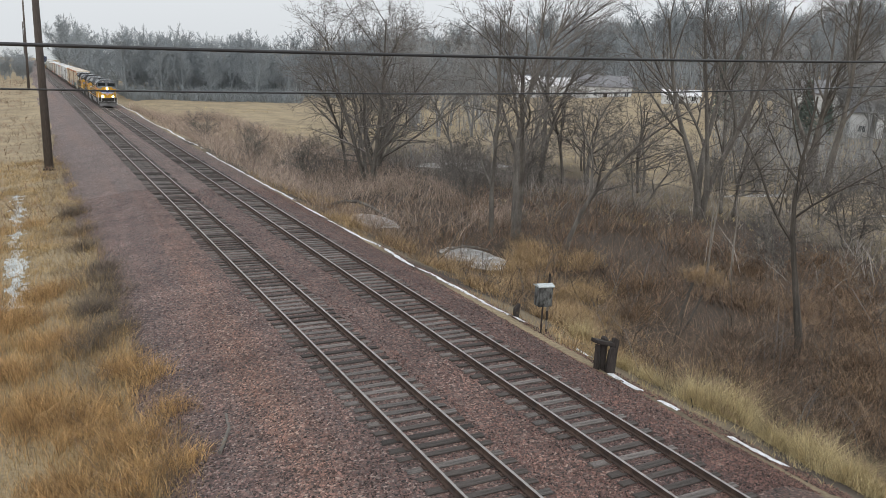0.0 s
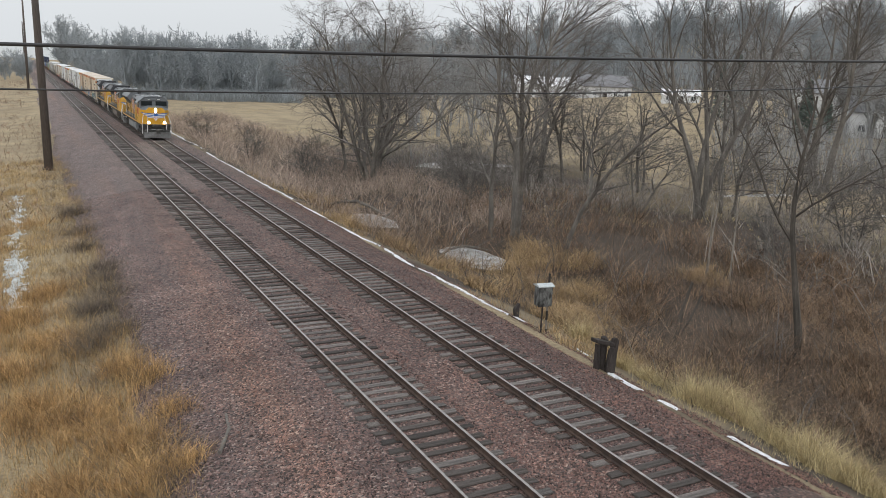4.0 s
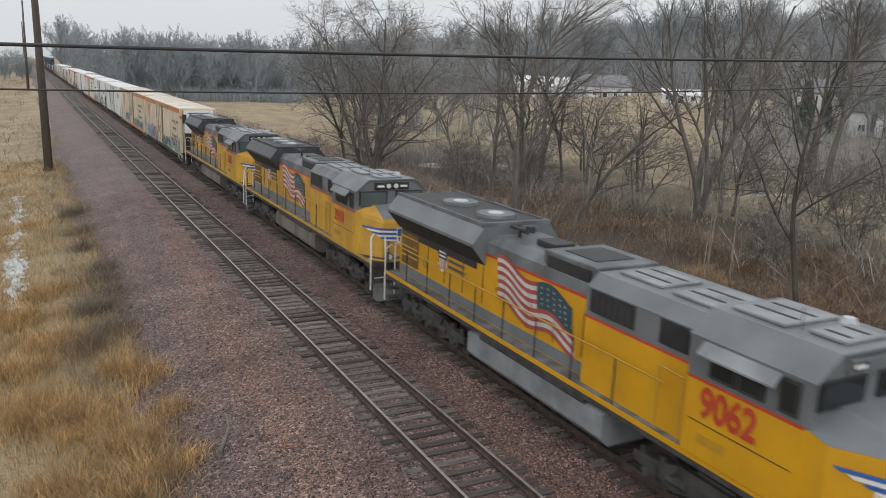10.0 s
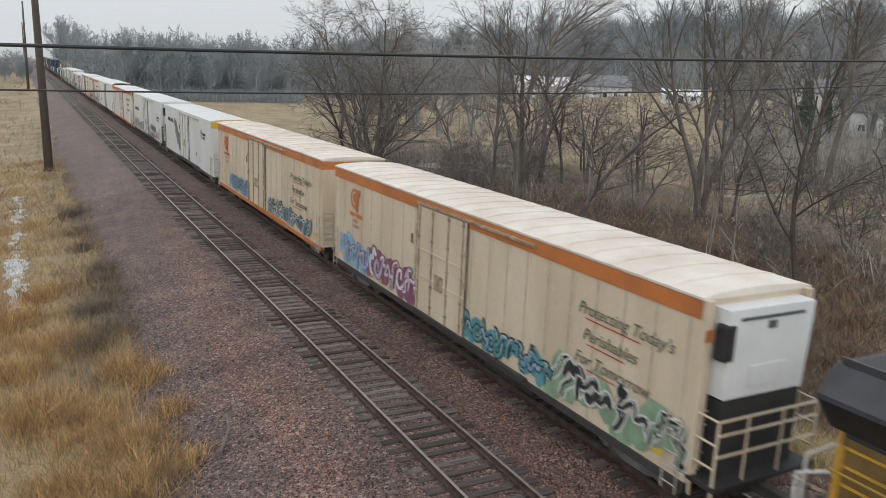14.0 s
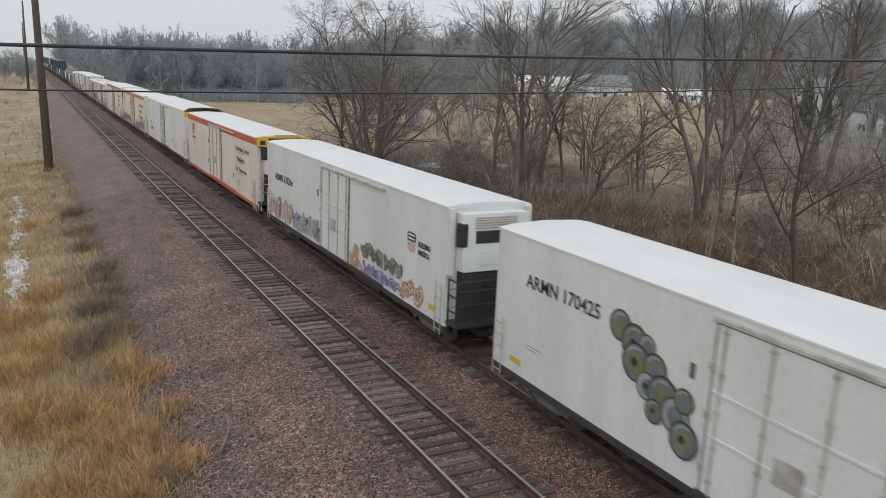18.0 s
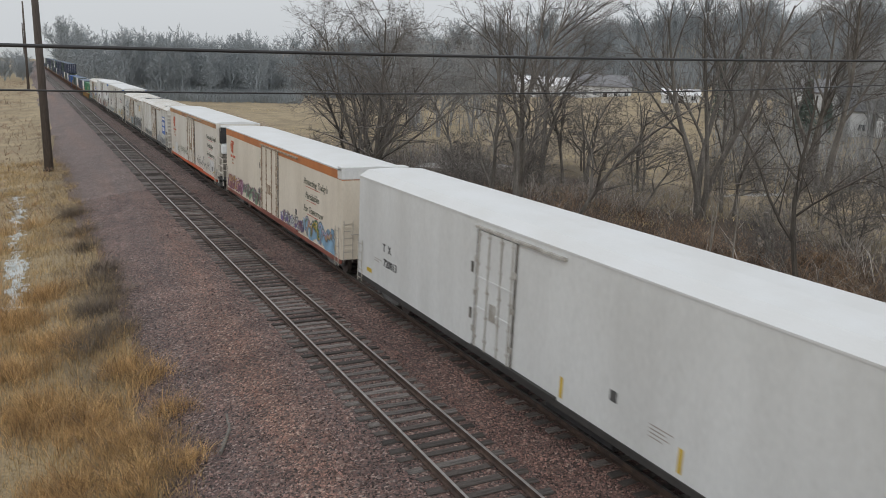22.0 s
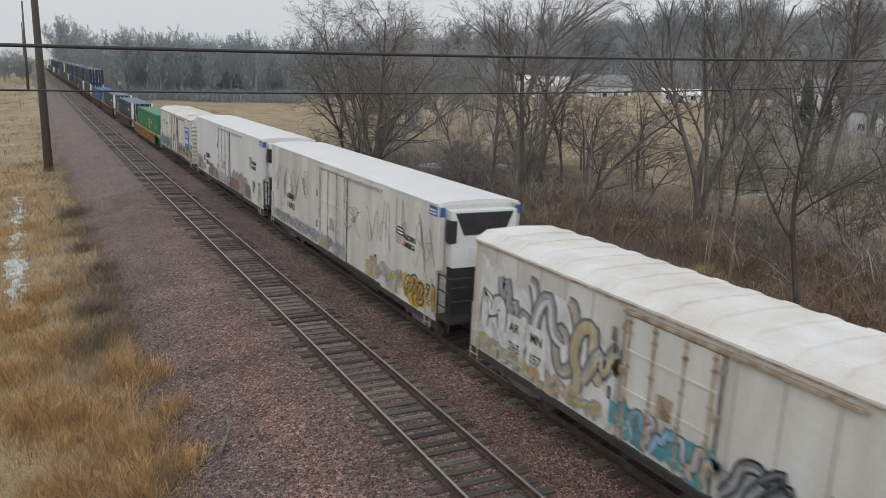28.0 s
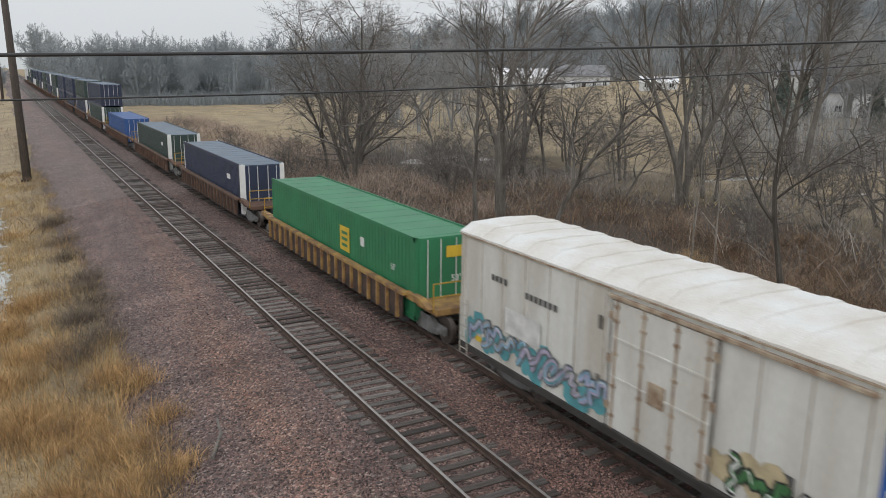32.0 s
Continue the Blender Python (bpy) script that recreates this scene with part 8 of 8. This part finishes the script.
# ---- container well cars ----
M["well_buff"] = material("rust_streaked_buff_paint", (0.36, 0.22, 0.07), 0.7, scale=2.2, colour2=(0.16, 0.085, 0.045), fine=0.2)
# side wall between the ribs, darker brown than ribs and chord
M["well_gap"] = material("dark_brown_well_side", (0.075, 0.045, 0.035), 0.85, scale=2, colour2=(0.035, 0.025, 0.022), fine=0.2)
M["well_rust"] = material("rust_brown_paint", (0.13, 0.075, 0.05), 0.8, scale=2, colour2=(0.08, 0.045, 0.035), fine=0.2)
M["cont_green"] = material("green_container_paint", (0.03, 0.19, 0.085), 0.5, scale=0.7, colour2=(0.025, 0.15, 0.07), fine=0.06)
M["cont_navy"] = material("navy_container_paint", (0.025, 0.035, 0.075), 0.5, scale=0.7, colour2=(0.02, 0.028, 0.055), fine=0.06)
M["cont_dark"] = material("charcoal_green_container_paint", (0.03, 0.055, 0.05), 0.5, scale=0.7, amount=0.25, fine=0.06)
M["cont_blue"] = material("blue_container_paint", (0.03, 0.09, 0.27), 0.5, scale=0.7, amount=0.25, fine=0.06)
M["cont_roof"] = material("dull_blue_grey_container_roof", (0.10, 0.14, 0.19), 0.5, scale=0.7, amount=0.25, fine=0.06)


def wellcar(u0, u1, paint_, label):
    e = tagged(new("well_car"), label, "railcar", "container well cars")
    L = u1 - u0
    for s in (-1, 1):
        bm = BM()
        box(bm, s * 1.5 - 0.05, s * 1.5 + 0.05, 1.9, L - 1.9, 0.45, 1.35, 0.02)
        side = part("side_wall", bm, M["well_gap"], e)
        bm = BM()
        box(bm, s * 1.5 - 0.13, s * 1.5 + 0.13, 1.6, L - 1.6, 1.33, 1.45, 0.02)
        part("top_chord", bm, paint_, side)
        n = int((L - 4) / 0.75)
        for k in range(n):
            y = 2.1 + (L - 4.2) * k / (n - 1)
            bm = BM()
            box(bm, s * 1.55, s * 1.55 + s * 0.1, y - 0.05, y + 0.05, 0.46, 1.34) if s > 0 else box(bm, -1.65, -1.55, y - 0.05, y + 0.05, 0.46, 1.34)
            part("side_rib", bm, paint_, side)
    bm = BM()
    box(bm, -1.45, 1.45, 1.9, L - 1.9, 0.32, 0.46)
    part("well_floor", bm, M["black"], e)
    for y0, y1 in ((0.0, 1.95), (L - 1.95, L)):
        bm = BM()
        box(bm, -1.2, 1.2, y0, y1, 0.98, 1.2, 0.03)
        for s in (-1, 1):
            sideways(bm, [(y0 + 0.2, 1.2), (y1 - 0.05, 1.2), (y1 - 0.05, 1.42), (y0 + 0.8, 1.42)], s * 1.3 - 0.12, s * 1.3 + 0.12)
        part("end_platform", bm, paint_, e)
        bm = BM()
        yy = y0 + 0.12 if y0 == 0 else y1 - 0.12
        for s in (-1.25, 1.25):
            tube(bm, (s, yy, 1.1), (s, yy, 2.05), 0.025, 0.025, 6)
        tube(bm, (-1.25, yy, 2.05), (1.25, yy, 2.05), 0.025, 0.025, 6)
        tube(bm, (-1.25, yy, 1.6), (1.25, yy, 1.6), 0.025, 0.025, 6)
        part("grab_rail", bm, M["rail_yellow"], e)
    for y in (1.0, L - 1.0):
        freight_truck(e, y)
    couplers(e, L)
    TRAIN.append((e, u0))
    return e


def container(u0, u1, z, wall, roof, post, label, h=2.75, mark=None):
    e = tagged(new("shipping_container"), label, "container", "containers on the train")
    L = u1 - u0
    hw = 1.27
    bm = BM()
    box(bm, -hw + 0.03, hw - 0.03, 0.04, L - 0.04, z + 0.12, z + h - 0.06)
    part("shell", bm, wall, e)
    for s in (-1, 1):
        bm = BM()
        n = int(L / 0.28)
        for k in range(n):
            y = 0.25 + (L - 0.5) * k / (n - 1)
            x0, x1 = (hw - 0.035, hw - 0.018) if s > 0 else (-hw + 0.018, -hw + 0.035)
            box(bm, x0, x1, y - 0.07, y + 0.07, z + 0.2, z + h - 0.15)
        part("corrugation", bm, wall, e)
        bm = BM()
        for zz in (z + 0.06, z + h - 0.08):
            box(bm, s * hw - 0.06, s * hw, 0.0, L, zz - 0.08, zz + 0.08) if s > 0 else box(bm, -hw, -hw + 0.06, 0.0, L, zz - 0.08, zz + 0.08)
        part("side_rail", bm, wall, e)
    bm = BM()
    n = int(L / 1.2)
    line = [(0.05, z + h - 0.06)]
    for k in range(n):
        y = 0.6 + (L - 1.2) * k / (n - 1)
        line += [(y - 0.28, z + h - 0.055), (y - 0.25, z + h - 0.044), (y + 0.25, z + h - 0.044), (y + 0.28, z + h - 0.055)]
    line += [(L - 0.05, z + h - 0.06)]
    rows = [[bm.verts.new((sx * (hw - 0.07), y, zz)) for y, zz in line] for sx in (-1, 1)]
    for i in range(len(line) - 1):
        bm.faces.new((rows[0][i], rows[1][i], rows[1][i + 1], rows[0][i + 1]))
    part("roof", bm, roof, e)
    for x in (-hw, hw - 0.14):
        for y in (0.0, L - 0.14):
            bm = BM()
            box(bm, x, x + 0.14, y, y + 0.14, z, z + h, 0.01)
            if post is not wall and y == 0.0:
                box(bm, -hw - 0.004 if x < 0 else hw - 0.02, -hw + 0.02 if x < 0 else hw + 0.004, 0.0, 0.3, z + 0.02, z + h - 0.01)
                box(bm, x if x < 0 else x - 0.12, x + 0.26 if x < 0 else x + 0.14, -0.004, 0.02, z + 0.02, z + h - 0.01)
            part("corner_post", bm, post, e)
    bm = BM()
    box(bm, -hw + 0.15, hw - 0.15, -0.0, 0.035, z + 0.1, z + h - 0.1, 0.01)
    d = part("door", bm, wall, e)
    bm = BM()
    for x in (-0.8, -0.3, 0.3, 0.8):
        tube(bm, (x, -0.03, z + 0.12), (x, -0.03, z + h - 0.12), 0.02, 0.02, 6)
    part("lock_rod", bm, M["silver"], d)
    TRAIN.append((e, u0))
    return e


wellcar(364.0, 382.8, M["well_buff"], "buff well car streaked with rust, carrying one container")
c = container(365.4, 381.2, 0.47 + 0.0, M["cont_green"], M["cont_green"], M["cont_green"], "green ribbed shipping container with yellow emblem panels", 2.86)
bars(c, 6.7, 2.6, [(1.0, 1.0, 0, 0)], M["tag_yellow"], -1.262, "emblem_panel")
bars(c, 6.5, 2.4, [(0.6, 0.12, 0, 0), (0.6, 0.12, 0.25, 0), (0.6, 0.12, 0.5, 0)], M["cont_green"], -1.268, "emblem_bar")
bars(c, 4.6, 2.5, [(0.35, 0.35, 0, 0)], M["stripe_white"], -1.262, "placard")
lettering("53'", 0.32, M["stripe_white"], c, (-1.264, 1.9, 1.85), name="length_mark")
lettering("53'", 0.32, M["stripe_white"], c, (0.1, -0.036, 1.7), FACE_FRONT, name="length_mark")
bm = BM()
f = bm.faces.new([bm.verts.new((a, -0.05, b)) for a, b in ((-0.1, 2.55), (0.5, 2.55), (0.5, 2.95), (-0.1, 2.95))])
part("emblem_panel", bm, M["tag_yellow"], c)
wellcar(385.4, 404.2, M["well_rust"], "rust-brown well car carrying one navy container")
c = container(387.1, 402.8, 0.47, M["cont_navy"], M["cont_roof"], M["stripe_white"], "navy shipping container with white corner posts", 2.86)
bars(c, 3.2, 2.5, [(0.8, 0.3, 0, 0)], M["stripe_white"], -1.262, "emblem_bar")
wellcar(406.6, 427.0, M["well_rust"], "rust-brown well car carrying one dark container")
c = container(409.0, 425.0, 0.47, M["cont_dark"], M["cont_roof"], M["stripe_white"], "dark green-black shipping container with white corner posts", 2.86)
bars(c, 3.2, 2.5, [(0.8, 0.3, 0, 0)], M["stripe_white"], -1.262, "emblem_bar")
wellcar(429.0, 450.6, M["well_rust"], "rust-brown well car carrying one blue container")
container(434.0, 448.0, 0.47, M["cont_blue"], M["cont_blue"], M["cont_blue"], "bright blue shipping container sitting low in its well", 2.6)
rng_s = random.Random(12)
for k in range(14):
    u = 452.4 + 21.6 * k
    wellcar(u, u + 20.2, M["well_rust"], "rust-brown well car carrying two stacked containers")
    for lv in (0, 1):
        m = M[rng_s.choice(("cont_navy", "cont_dark", "cont_navy"))] if k < 5 else M[rng_s.choice(("cont_navy", "white", "cont_dark"))]
        container(u + 2.0, u + 18.2, 0.47 + 2.88 * lv, m, M["cont_roof"], M["stripe_white"] if rng_s.random() < 0.4 else m, "dark ribbed shipping container stacked two high", 2.86)


# ---- the train's run ----
RUN = [(0.0, -130.57), (3.0, -86.8), (6.0, -43.33), (7.0, -28.79), (8.0, -14.38), (9.0, 0.0), (10.0, 14.63), (11.0, 29.37), (12.0, 43.91), (13.0, 58.34), (14.0, 73.14),
       (15.5, 95.17), (17.0, 117.16), (18.0, 131.71), (19.0, 146.48), (20.0, 161.54), (21.0, 176.77), (22.0, 191.91), (23.0, 206.92), (24.0, 221.98), (25.0, 237.03),
       (26.5, 259.74), (28.0, 282.44), (29.0, 297.52), (30.0, 312.6), (31.0, 327.68), (32.0, 342.76)]


def roll(t, r):
    return math.degrees(lerp(RUN, t) / r)


def motions():
    for vehicle, u in TRAIN:
        walk(vehicle, [(t, pose(0, u - s, 0)) for t, s in RUN])
    for wheels, y, r in WHEELS:                          # each wheelset rolls as far as the train runs
        n = 640 if r > 0.5 else 720
        walk(wheels, [(32.0 * k / n, pose(0, y, r, rx=roll(32.0 * k / n, r))) for k in range(n + 1)])


motions()
